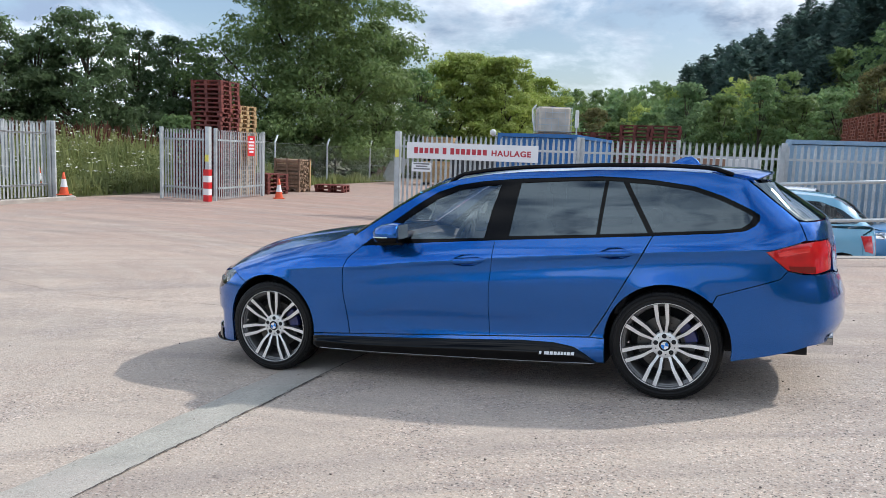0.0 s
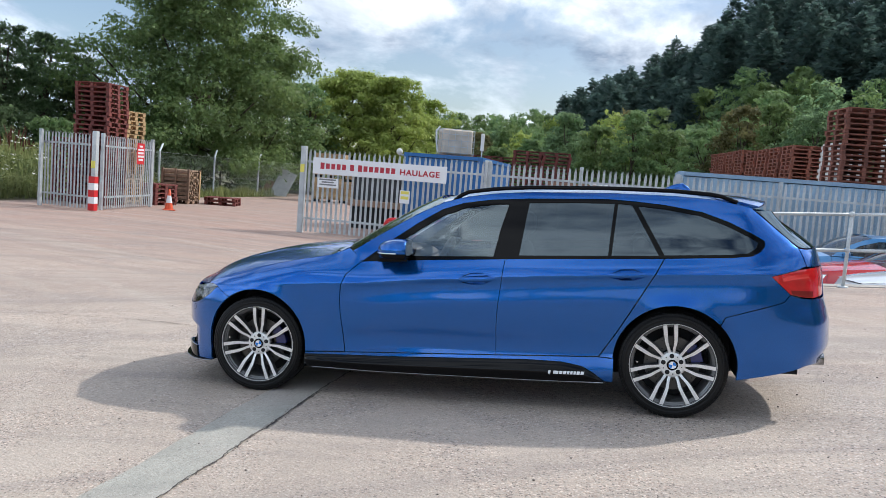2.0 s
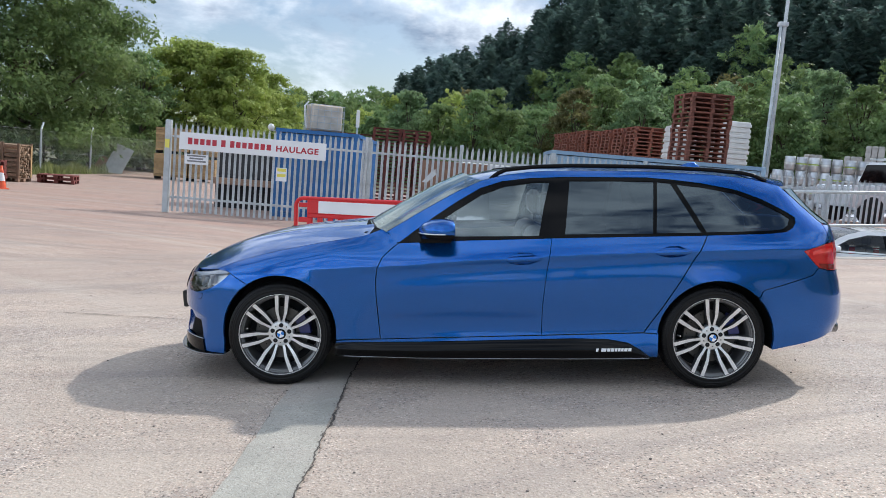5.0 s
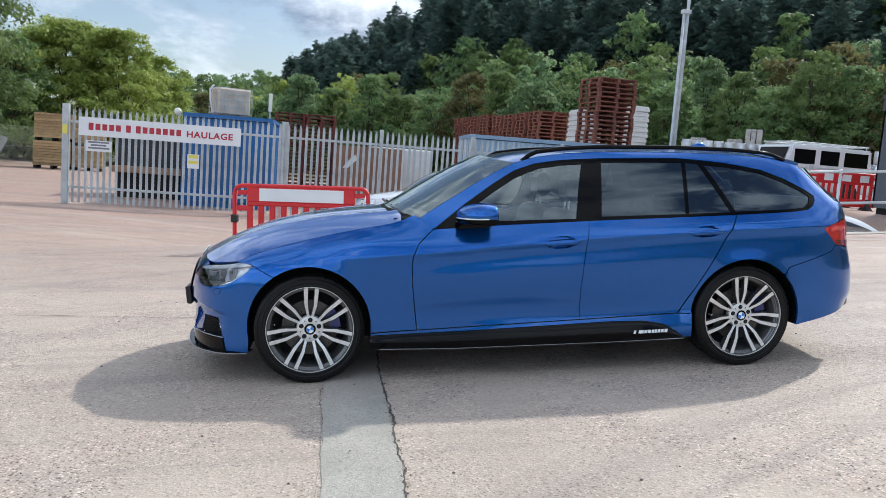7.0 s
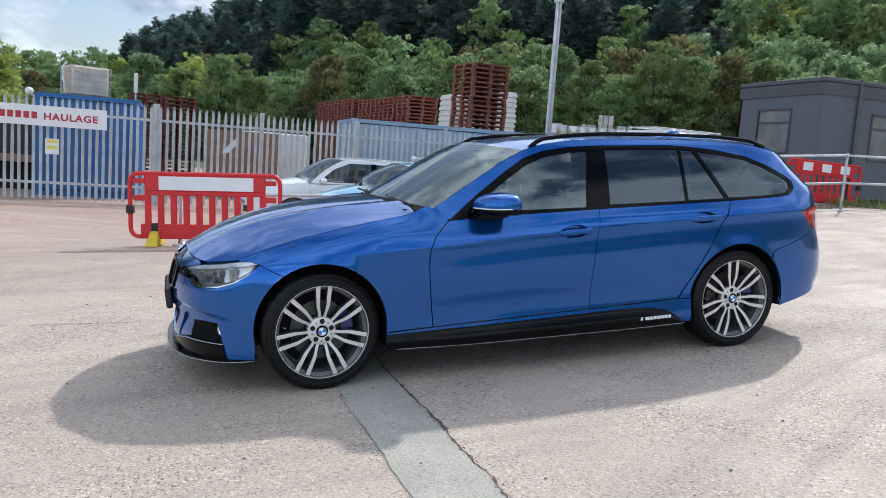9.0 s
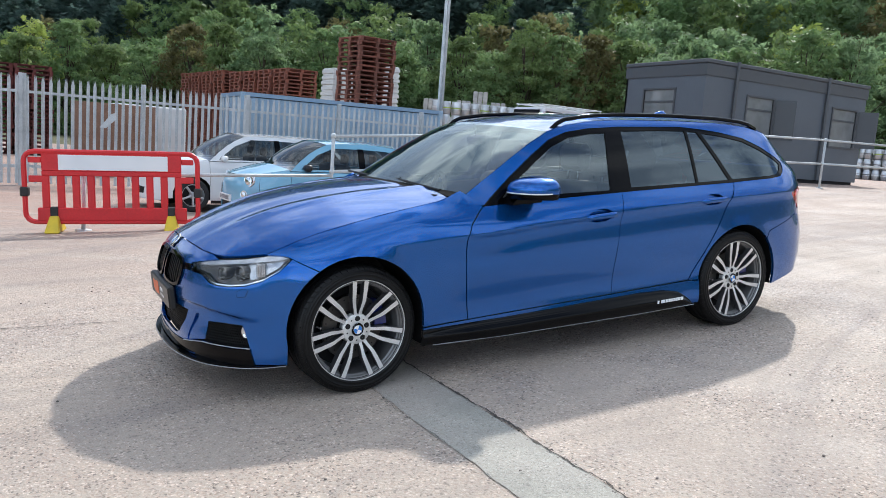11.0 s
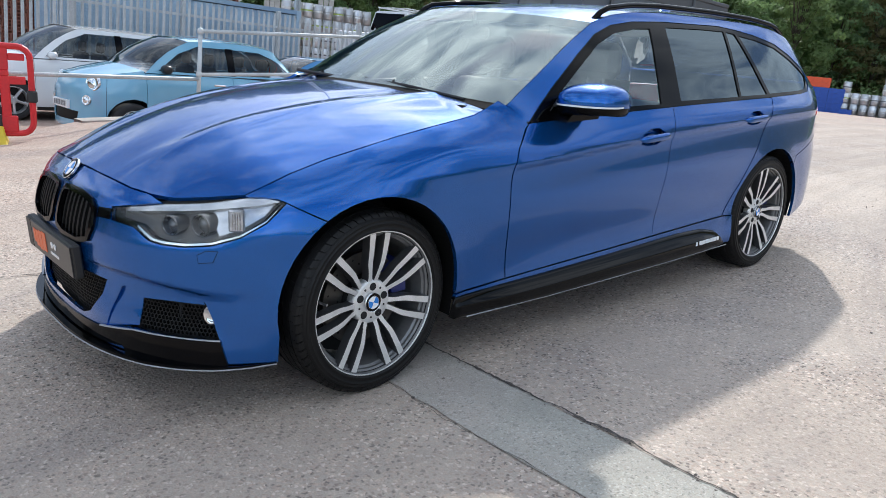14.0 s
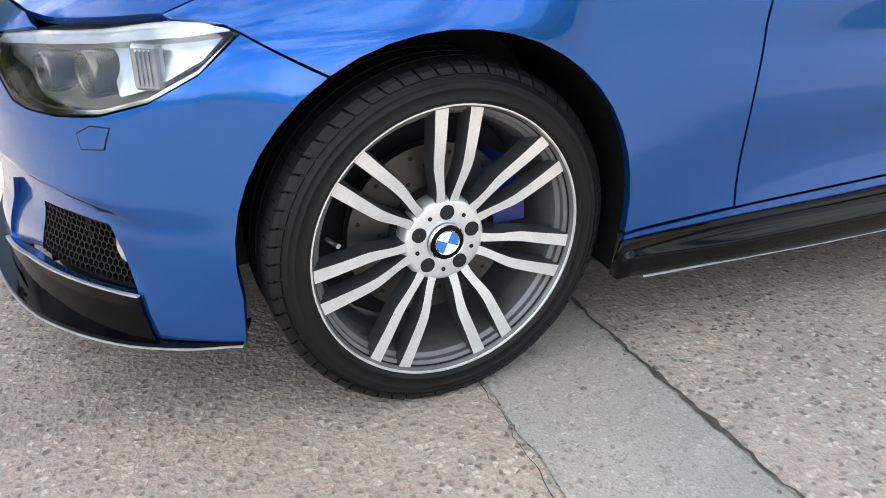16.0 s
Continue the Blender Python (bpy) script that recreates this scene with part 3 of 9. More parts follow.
# pebbles and grit
bm = bmesh.new()
for k in range(260):
    y = rs.uniform(0.0, 1.0) ** 1.6 * -3.4 + 0.9
    x = -0.945 + rs.gauss(0.0, 0.014)
    r = rs.uniform(0.0025, 0.007)
    bmesh.ops.create_icosphere(bm, subdivisions=1, radius=r, matrix=Matrix.Translation((x, y, ground_height(x, y) + r * 0.4)) @ Matrix.Rotation(rs.uniform(0, 3), 4, "Z") @ Matrix.Diagonal((1, rs.uniform(0.5, 1), 0.6, 1)))
for k in range(260):
    x, y = rs.uniform(-4.5, 5.0), rs.uniform(-5.0, 3.5)
    r = rs.uniform(0.003, 0.009)
    g = bmesh.ops.create_icosphere(bm, subdivisions=1, radius=r, matrix=Matrix.Translation((x, y, ground_height(x, y) + r * 0.5)) @ Matrix.Diagonal((1, rs.uniform(0.6, 1), 0.6, 1)))
M["pebble"] = material("grit", (0.20, 0.17, 0.15), 0.9, random_tint=0.5, island=True)
part("grit", bm, M["pebble"], tag=("loose grit scattered over the concrete", "grit", "", "stuff"))

# retaining edge under the railing
bm = bmesh.new()
n = 60
for k in range(n):
    x0, x1 = 0.0 + 11.9 * k / n, 0.0 + 11.9 * (k + 1) / n
    z0, z1 = ramp_height(x0), ramp_height(x1)
    vs = [bm.verts.new(p) for p in ((x0, EDGE_Y - 0.16, z0 + 0.012), (x1, EDGE_Y - 0.16, z1 + 0.012), (x1, EDGE_Y + 0.14, z1 + 0.012), (x0, EDGE_Y + 0.14, z0 + 0.012),
                                    (x0, EDGE_Y - 0.16, z0 - 0.1), (x1, EDGE_Y - 0.16, z1 - 0.1), (x1, EDGE_Y + 0.14, LOW - 0.1), (x0, EDGE_Y + 0.14, LOW - 0.1))]
    for f in ((0, 1, 2, 3), (4, 5, 1, 0), (3, 2, 6, 7)):
        bm.faces.new([vs[i] for i in f])
bmesh.ops.remove_doubles(bm, verts=bm.verts, dist=0.001)
part("retaining_edge", bm, M["kerb"], tag=("rough concrete edge of the upper yard under the railing", "edge", "", "structure"))
# kerb by the entrance
kerb = empty("kerb", pose(0, 0, 0), "pale concrete kerb stones at the yard entrance", "kerb", kind="structure")
bm = bmesh.new()
box(bm, -0.45, 0.45, -0.12, 0.12, -0.05, 0.13, 0.02)
stone = bpy.data.meshes.new("kerb_stone")
bm.to_mesh(stone)
bm.free()
stone.materials.append(M["kerb"])
kp = [Vector((-17.9, 8.2)), Vector((-18.1, 10.6)), Vector((-18.3, 12.9)), Vector((-19.4, 13.6))]
for a, b in zip(kp, kp[1:]):
    L = (b - a).length
    k = max(1, round(L / 0.92))
    for i in range(k):
        c = a.lerp(b, (i + 0.5) / k)
        share("kerb_stone", stone, pose(c.x, c.y, ground_height(c.x, c.y), 0, 0, math.degrees(math.atan2((b - a).y, (b - a).x))), kerb)


# ---- steel palisade fences ----
def pale_mesh(h=2.4):
    """One W-section pale with its splayed three-pointed head."""
    prof = [(-0.034, 0.0), (-0.020, 0.0), (-0.010, -0.012), (0.0, -0.004), (0.010, -0.012), (0.020, 0.0), (0.034, 0.0)]
    vs, fs = [], []
    levels = [(0.0, 1.0, 0.0), (h - 0.16, 1.0, 0.0), (h - 0.10, 0.75, 0.0)]
    for z, k, o in levels:
        vs += [(x * k, y - o, z) for x, y in prof] + [(x * k, y + 0.004 - o, z) for x, y in prof[::-1]]
    n = 14
    for a in range(len(levels) - 1):
        for i in range(n):
            fs.append((a * n + i, a * n + (i + 1) % n, (a + 1) * n + (i + 1) % n, (a + 1) * n + i))
    # the three points
    b = 2 * n
    for lo, hi, dx, dy, top in ((0, 2, -0.020, 0.035, h - 0.01), (2, 4, 0.0, -0.05, h), (4, 6, 0.020, 0.035, h - 0.01)):
        t = len(vs)
        vs.append((dx, dy, top))
        ring = [b + k for k in range(lo, hi + 1)] + [b + 13 - k for k in range(hi, lo - 1, -1)]
        for i in range(len(ring)):
            fs.append((ring[i], ring[(i + 1) % len(ring)], t))
    return raw_mesh("pale", vs, fs, M["galv"])


PALE = pale_mesh()


def rail_mesh(L, z):
    bm = bmesh.new()
    box(bm, 0, L, 0.006, 0.012, z - 0.03, z + 0.03)
    box(bm, 0, L, 0.012, 0.055, z + 0.022, z + 0.03)
    return bm


def palisade(name, a, b, label, group="palisade fence", posts=True, spacing=0.150, z=None, ends=(True, True), post_w=0.10, bays=None):
    a, b = Vector(a), Vector(b)
    L = (b - a).length
    yaw = math.degrees(math.atan2((b - a).y, (b - a).x))
    base = (ground_height(*a) if z is None else z) + 0.05
    f = empty(name, pose(a.x, a.y, base, 0, 0, yaw), label, "fence", group)
    for zz in (0.38, 2.02):
        part("rail", rail_mesh(L, zz), M["galv"], f)
    k = round(L / spacing)
    for i in range(k):
        share("pale", PALE, pose((i + 0.5) * L / k, 0, 0, rs.uniform(-0.25, 0.25), rs.uniform(-0.3, 0.3), rs.uniform(-2, 2)), f)
    if posts:
        m = bays or max(1, round(L / 2.75))
        for i in range(m + 1):
            if i == 0 and not ends[0] or i == m and not ends[1]:
                continue
            bm = bmesh.new()
            x = i * L / m
            box(bm, x - post_w / 2, x + post_w / 2, 0.055, 0.055 + post_w, -0.05, 2.42, 0.004)
            part("post", bm, M["galv"], f)
    return f


sign_gate = palisade("palisade_gate", (-7.85, 15.22), (-2.62, 15.15), "tall grey palisade gate leaf carrying the haulage sign", z=LOW, post_w=0.08, bays=1, ends=(False, True))
fence_mid = palisade("palisade_fence", (-2.55, 15.25), (2.45, 15.35), "pale palisade fence of pointed steel strips", z=LOW)
fence_right = palisade("palisade_fence", (2.5, 15.62), (12.6, 15.45), "palisade fence in front of the pale blue container", z=LOW)
gate_left = palisade("palisade_gate", (-15.25, 15.55), (-17.25, 15.90), "open palisade gate leaf beside the striped post", z=LOW, ends=(False, True))
gate_back = palisade("palisade_gate", (-15.15, 16.15), (-15.72, 19.7), "palisade gate leaf folded back with a red notice", z=LOW)
fence_far = palisade("palisade_fence", (-19.2, 13.1), (-20.6, 12.4), "grey palisade fence end at the overgrown verge", z=LOW + 0.02)
fence_out = palisade("palisade_fence", (-19.35, 12.9), (-17.9, 5.2), "grey palisade fence along the overgrown verge", z=LOW + 0.02)

bm = bmesh.new()
box(bm, -0.075, 0.075, -0.075, 0.075, 0, 2.5, 0.006)
gp = part("gate_post", bm, M["galv"], tag=("square galvanised gate post with red and white bands", "gate post", "gate posts"))
gp.location = (-15.05, 15.5, LOW)
for k in range(5):
    bm = bmesh.new()
    box(bm, -0.135, 0.085, -0.10, 0.085, 0.02 + 0.215 * k, 0.02 + 0.215 * (k + 1) - 0.004, 0.004)
    part("band", bm, M["barrier_red"] if k % 2 == 0 else M["white"], gp, "red reflective band" if k % 2 == 0 else "white reflective band")
bm = bmesh.new()
box(bm, -0.07, 0.07, -0.09, -0.078, 1.35, 1.58)
part("warning_plate", bm, M["yellow_sign"], gp)
gp2 = tagged(new("gate_post", bpy.data.meshes.new_from_object(gp)), "square galvanised gate post with a yellow warning plate", "gate post", "gate posts")
gp2.location = (-7.95, 15.2, LOW)
bm = bmesh.new()
box(bm, -0.06, 0.06, -0.09, -0.078, 1.75, 1.98)
part("warning_plate", bm, M["yellow_sign"], gp2)


# ---- signs on the fence ----
def bar(bm, x0, x1, z0, z1, y=-0.004, d=0.004):
    box(bm, x0, x1, y - d, y, z0, z1)


sign = empty("haulage_sign", pose(-7.62, 15.12, LOW + 1.74, 0, 0, -0.8), "long white sign board with dark red capitals on the gate", "sign")
bm = bmesh.new()
box(bm, 0, 3.95, -0.03, -0.01, 0, 0.46, 0.004)
part("board", bm, M["white"], sign)
x = 0.22
for count in (5, 1, 7):
    for i in range(count):
        bm = bmesh.new()
        tall = (0.155, 0.310) if i else (0.145, 0.325)
        bar(bm, x + 0.016, x + 0.132, *tall, -0.031, 0.003)
        part("letter_bar", bm, M["sign_red"], sign)
        x += 0.164
    x += 0.075
tx = bpy.data.curves.new("word", "FONT")
tx.body, tx.size, tx.extrude = "HAULAGE", 0.235, 0.002
tx.offset = 0.007
tx.space_character = 1.12
txo = new("word", tx)
me = bpy.data.meshes.new_from_object(txo)
bpy.data.objects.remove(txo)
me.materials.append(M["sign_red"])
wd = new("word", me)
wd.parent = sign
xs = [v.co.x for v in me.vertices]
k = 1.14 / (max(xs) - min(xs))
wd.matrix_basis = Matrix.Translation((2.60, -0.034, 0.150)) @ Euler((radians(90), 0, 0)).to_matrix().to_4x4() @ Matrix.Diagonal((k, 0.92, 1, 1))


def notice(name, x, y, z, w, h, yaw, mat, label, rows, ink, category="notice"):
    s = empty(name, pose(x, y, z, 0, 0, yaw), label, category, "fence notices")
    bm = bmesh.new()
    box(bm, 0, w, -0.012, -0.004, 0, h, 0.001)
    part("plate", bm, mat, s)
    for i, (a, b) in enumerate(rows):
        bm = bmesh.new()
        zz = h * (0.86 - i * 0.8 / max(1, len(rows)))
        bar(bm, w * a, w * b, zz - h * 0.28 / len(rows), zz + h * 0.18 / len(rows), -0.013, 0.002)
        part("text_bar", bm, ink, s)
    return s


M["ink"] = material("grey_print", (0.20, 0.20, 0.21), 0.6)
notice("notice_board", -7.45, 15.11, LOW + 1.36, 0.62, 0.27, -0.8, M["white"], "small white notice below the haulage sign", [(0.08, 0.9), (0.2, 0.8), (0.1, 0.92)], M["ink"])
notice("notice_board", -4.98, 15.09, LOW + 1.10, 0.29, 0.36, -0.8, M["white"], "small white notice with a yellow panel", [(0.1, 0.9), (0.1, 0.9)], M["yellow_sign"])
notice("notice_board", -15.17, 17.81, LOW + 1.55, 0.55, 0.72, 99, M["barrier_red"], "red notice with white print on the gate", [(0.3, 0.7), (0.1, 0.9), (0.12, 0.85), (0.1, 0.9), (0.2, 0.8)], M["white"])

# ---- shipping containers ----
def container(name, m, L, mat, label, H=2.59, W=2.44, rail=None):
    c = empty(name, m, label, "container", "shipping containers")

    def corrugated(L, H):
        bm = bmesh.new()
        xs, d, x = [], 0.036, 0.0
        while x < L:
            for dx, o in ((0.0, 0), (0.072, 0), (0.14, 1), (0.212, 1)):
                if x + dx <= L:
                    xs.append((x + dx, o * d))
            x += 0.28
        if xs[-1][0] < L:
            xs.append((L, 0))
        a = [bm.verts.new((x, o, 0)) for x, o in xs]
        b = [bm.verts.new((x, o, H)) for x, o in xs]
        for i in range(len(xs) - 1):
            bm.faces.new((a[i], a[i + 1], b[i + 1], b[i]))
        return bm

    # sides: y = 0 (front) and y = W
    for y, r in ((0.03, 0), (W - 0.03, 180)):
        bm = corrugated(L - 0.2, H - 0.3)
        bmesh.ops.transform(bm, matrix=(Matrix.Translation((0.1, y, 0.17)) if r == 0 else Matrix.Translation((L - 0.1, y, 0.17)) @ Euler((0, 0, math.pi)).to_matrix().to_4x4()), verts=bm.verts)
        part("side_panel", bm, mat, c)
    for x, r in ((L - 0.03, 90),):
        bm = corrugated(W - 0.2, H - 0.3)
        bmesh.ops.transform(bm, matrix=Matrix.Translation((x, 0.1, 0.17)) @ Euler((0, 0, math.pi / 2)).to_matrix().to_4x4(), verts=bm.verts)
        part("end_panel", bm, mat, c)
    for y0 in (0.1, W / 2 + 0.01):
        bm = bmesh.new()
        box(bm, 0.03, 0.07, y0, y0 + W / 2 - 0.11, 0.16, H - 0.12, 0.004)
        for zz in (0.5, 0.95, 1.4, 1.85, 2.25):
            box(bm, 0.012, 0.03, y0 + 0.06, y0 + W / 2 - 0.17, zz - 0.05, zz + 0.05)
        door = part("door", bm, mat, c)
        for yy in (y0 + 0.22, y0 + 0.82):
            bm = bmesh.new()
            tube(bm, [(0.0, yy, 0.14), (0.0, yy, H - 0.12)], 0.018)
            box(bm, -0.03, 0.01, yy - 0.03, yy + 0.2, 1.1, 1.14)
            part("lock_rod", bm, M["galv"], door)
    for x in (0, L - 0.14):
        for y in (0, W - 0.14):
            bm = bmesh.new()
            box(bm, x, x + 0.14, y, y + 0.14, 0, H, 0.008)
            part("corner_post", bm, mat, c)
    for z in (0.0, H - 0.11):
        for y in (0, W - 0.09):
            bm = bmesh.new()
            box(bm, 0.14, L - 0.14, y, y + 0.09, z + 0.002, z + 0.108)
            part("side_rail", bm, rail or mat, c)
        for x in (0, L - 0.09):
            bm = bmesh.new()
            box(bm, x, x + 0.09, 0.14, W - 0.14, z + 0.002, z + 0.108)
            part("end_rail", bm, rail or mat, c)
    bm = bmesh.new()
    box(bm, 0.08, L - 0.08, 0.08, W - 0.08, H - 0.06, H - 0.02)
    box(bm, 0.08, L - 0.08, 0.08, W - 0.08, 0.08, 0.15)
    part("roof", bm, mat, c)
    return c


# blue one end-on behind the haulage sign, faded one side-on
container("shipping_container", pose(-5.47, 23.0, LOW, 0, 0, -90), 6.06, M["cont_blue"], "bright blue steel shipping container behind the gate")
container("shipping_container", pose(2.52, 16.35, LOW, 0, 0, -1.5), 6.06, M["cont_pale"], "faded pale blue shipping container behind the fence", rail=M["cont_rail"])


# ---- pallets ----
PAL_H = 0.164


def pallet_pieces(mat, w=1.2, d=1.0):
    """A four-way pallet: seven top boards, three cross boards, nine blocks and three runners, each with its place."""
    def piece(name, a, b, c):
        bm = bmesh.new()
        box(bm, -a, a, -b, b, -c, c, 0.003)
        me = bpy.data.meshes.new(name)
        bm.to_mesh(me)
        bm.free()
        me.materials.append(mat)
        return me

    board, cross = piece("board", w / 2, d * 0.052, 0.0115), piece("cross_board", 0.06, d / 2, 0.0125)
    block, runner = piece("block", 0.06, 0.08, 0.0435), piece("runner", w / 2, 0.06, 0.0115)
    out = [("board", board, (0, -d / 2 + 0.05 + i * (d - 0.1) / 6, 0.1495)) for i in range(7)]
    for x in (-w / 2 + 0.06, 0, w / 2 - 0.06):
        out.append(("cross_board", cross, (x, 0, 0.125)))
        out += [("block", block, (x, y, 0.068)) for y in (-d / 2 + 0.08, 0, d / 2 - 0.08)]
    return out + [("runner", runner, (0, y, 0.012)) for y in (-d / 2 + 0.08, 0, d / 2 - 0.08)]


PAL = {k: pallet_pieces(M[k], *size) for k, size in (("red_wood", (1.3, 1.2)), ("brown_wood", (1.5, 1.42)), ("pale_wood", (1.2, 1.0)), ("grey_wood", (1.2, 1.0)))}


def pallet(key, m, label, group):
    p = empty("pallet", m, label, "pallet", group)
    for name, me, at_ in PAL[key]:
        share(name, me, Matrix.Translation(at_), p)


PAL_NAME = {"red_wood": "dark red painted wooden pallet in a stack", "brown_wood": "red-brown wooden pallet in a tall stack", "pale_wood": "pale bare wooden pallet in a stack", "grey_wood": "weathered wooden pallet in a pile"}


def pallet_stack(x, y, z, count, key, yaw, sway=0.015, group="pallet stacks"):
    for i in range(count):
        pallet(key, pose(x + rs.uniform(-sway, sway), y + rs.uniform(-sway, sway), z + i * PAL_H, 0, 0, yaw + rs.uniform(-1.2, 1.2)), PAL_NAME[key], group)


pallet_stack(-17.15, 18.55, LOW, 26, "red_wood", 3, 0.03, "red pallets behind the gate")
pallet_stack(-18.4, 19.0, LOW, 14, "red_wood", 8, 0.03, "red pallets behind the gate")
pallet_stack(-17.25, 19.92, LOW, 21, "pale_wood", -4, 0.03, "pale pallets behind the gate")
pallet_stack(-16.75, 21.3, LOW, 5, "red_wood", -10, 0.02, "low pallets by the fence")
pallet_stack(-15.65, 24.75, LOW, 2, "red_wood", 16, 0.01, "low pallets by the fence")
# crate of split firewood on a pallet
def firewood_crate(x, y, z, yaw):
    pallet("grey_wood", pose(x, y, z, 0, 0, yaw), "weathered wooden pallet under a crate of firewood", "low pallets by the fence")
    z += 0.165
    c = empty("firewood_crate", pose(x, y, z, 0, 0, yaw), "weathered slatted wooden crate filled with split firewood", "crate")
    for px, py in ((-.58, -.48), (0, -.48), (.58, -.48), (-.58, .48), (0, .48), (.58, .48)):
        bm = bmesh.new()
        box(bm, px - .045, px + .045, py - .035, py + .035, 0, 1.27 + rs.uniform(-.03, .03), .006)
        part("post", bm, M["grey_wood"], c)
    for side in (-1, 1):
        for k in range(7):
            bm = bmesh.new()
            h, sag = .06 + k * .175 + rs.uniform(-.02, .02), rs.uniform(-.02, .02)
            box(bm, -.62, .62, side * .455 - .012, side * .455 + .012, h, h + .095, .003)
            for v in bm.verts:
                v.co.z += sag * v.co.x
            part("slat", bm, M["grey_wood"], c)
    bm = bmesh.new()
    box(bm, .60, .63, .40, .50, 0, 1.2, .004)
    part("end_board", bm, M["pale_wood"], c)
    bm = bmesh.new()
    for k in range(15):
        for i in range(11):
            cy, cz, a = -.40 + i * .08 + rs.uniform(-.02, .02), .045 + k * .082 + rs.uniform(-.015, .015), rs.uniform(0, 6.3)
            x0, x1 = -.54 - rs.uniform(0, .05), .54 + rs.uniform(-.04, .09)
            tri = [(.052 * math.cos(a + t) * rs.uniform(.75, 1.1), .048 * math.sin(a + t) * rs.uniform(.75, 1.1)) for t in (0, 1.6, 3.0, 4.6)]
            ends = [[bm.verts.new((xx, cy + q[0] + rs.uniform(-.01, .01), cz + q[1])) for q in tri] for xx in (x0, x1)]
            bm.faces.new(ends[0][::-1])
            bm.faces.new(ends[1])
            for t in range(4):
                bm.faces.new((ends[0][t], ends[0][(t + 1) % 4], ends[1][(t + 1) % 4], ends[1][t]))
    logs = part("firewood", bm, M["split_log"], tag=("split firewood logs heaped in the slatted crate", "firewood", "", "stuff"))
    logs.matrix_basis = pose(x, y, z, 0, 0, yaw)


M["split_log"] = material("split_logs", (0.33, 0.23, 0.15), 0.85, 0.0, (0.15, 0.10, 0.07), 12, 0.7, 0.2, 60, random_tint=0.55, island=True)
firewood_crate(-16.9, 23.45, LOW, 3)
# the row of stacks that runs back beyond the faded container, and the tower beside it
def far_stacks(rows, key, name, label):
    """Distant stacks, all pallets in one mesh."""
    bm = bmesh.new()
    for _, me, c in PAL[key]:
        h = [max(v.co[i] for v in me.vertices) for i in range(3)]
        box(bm, c[0] - h[0], c[0] + h[0], c[1] - h[1], c[1] + h[1], c[2] - h[2], c[2] + h[2])
    bm.verts.index_update()
    v0 = np.array([tuple(v.co) for v in bm.verts])
    f0 = np.array([[v.index for v in f.verts] for f in bm.faces])
    bm.free()
    V, F = [], []
    for x, y, n in rows:
        for i in range(n):
            m = np.array(pose(x + rs.uniform(-.03, .03), y + rs.uniform(-.03, .03), LOW + i * PAL_H, 0, 0, 6 + rs.uniform(-3, 3)))
            F.append(f0 + len(v0) * len(V))
            V.append(v0 @ m[:3, :3].T + m[:3, 3])
    me = bpy.data.meshes.new(name)
    me.from_pydata(np.concatenate(V).tolist(), [], np.concatenate(F).tolist())
    me.materials.append(M[key])
    tagged(new(name, me), label, "pallets", kind="stuff")


pallet_stack(8.28, 21.5, LOW, 31, "brown_wood", 9, 0.03, "tall red-brown pallet tower")
far_stacks([(8.55 - 0.21 * i, 30.0 + 1.75 * i + (0.9 if i > 3 else 0), 27 if i < 4 else 28) for i in range(8)], "brown_wood", "far_pallet_stacks", "row of red-brown pallet stacks beyond the faded container")
far_stacks([(-3.3, 30.3, 21), (-1.95, 30.3, 21), (-5.9, 31.0, 19), (-4.6, 31.0, 19)], "red_wood", "back_pallet_stacks", "dark red pallet stacks at the back of the yard")

# ---- tank on the blue container ----
ibc = empty("bulk_liquid_tank", pose(-4.65, 20.4, LOW + 2.59, 0, 0, 24) @ Matrix.Scale(0.93, 4), "stained white plastic bulk tank in a steel cage", "tank")
bm = bmesh.new()
box(bm, -0.56, 0.56, -0.46, 0.46, 0.14, 1.06, 0.06)
part("bottle", bm, M["ibc"], ibc)
bm = bmesh.new()
lathe(bm, [(0.001, 1.10), (0.11, 1.10), (0.11, 1.05)], 16)
part("lid", bm, M["dark"], ibc)
for z in (0.2, 0.42, 0.64, 0.86, 1.04):
    bm = bmesh.new()
    tube(bm, [(-0.6, -0.5, z), (0.6, -0.5, z), (0.6, 0.5, z), (-0.6, 0.5, z), (-0.6, -0.5, z)], 0.008, 6)
    part("cage_hoop", bm, M["galv"], ibc)
for k in range(6):
    for y in (-0.5, 0.5):
        bm = bmesh.new()
        tube(bm, [(-0.6 + 0.24 * k, y, 0.12), (-0.6 + 0.24 * k, y, 1.06)], 0.006, 6)
        part("cage_bar", bm, M["galv"], ibc)
for k in range(5):
    for x in (-0.6, 0.6):
        bm = bmesh.new()
        tube(bm, [(x, -0.4 + 0.2 * k, 0.12), (x, -0.4 + 0.2 * k, 1.06)], 0.006, 6)
        part("cage_bar", bm, M["galv"], ibc)
bm = bmesh.new()
box(bm, -0.6, 0.6, -0.5, 0.5, 0.0, 0.12, 0.01)
part("tank_pallet", bm, M["grey_wood"], ibc)
bm = bmesh.new()
tube(bm, [(-0.7, -0.3, 0.2), (-0.78, -0.32, 0.6), (-0.8, -0.3, 0.95), (-0.66, -0.26, 1.12)], 0.03, 8)
part("hose", bm, M["white_plastic"], ibc)
ant = empty("aerial_post", pose(-3.15, 17.3, LOW + 2.59), "white aerial tube on the blue container corner", "aerial")
bm = bmesh.new()
tube(bm, [(0, 0, 0), (0, 0, 0.25)], 0.02)
part("mast", bm, M["galv"], ant)
bm = bmesh.new()
box(bm, -0.05, 0.05, -0.04, 0.04, 0.2, 0.72, 0.02)
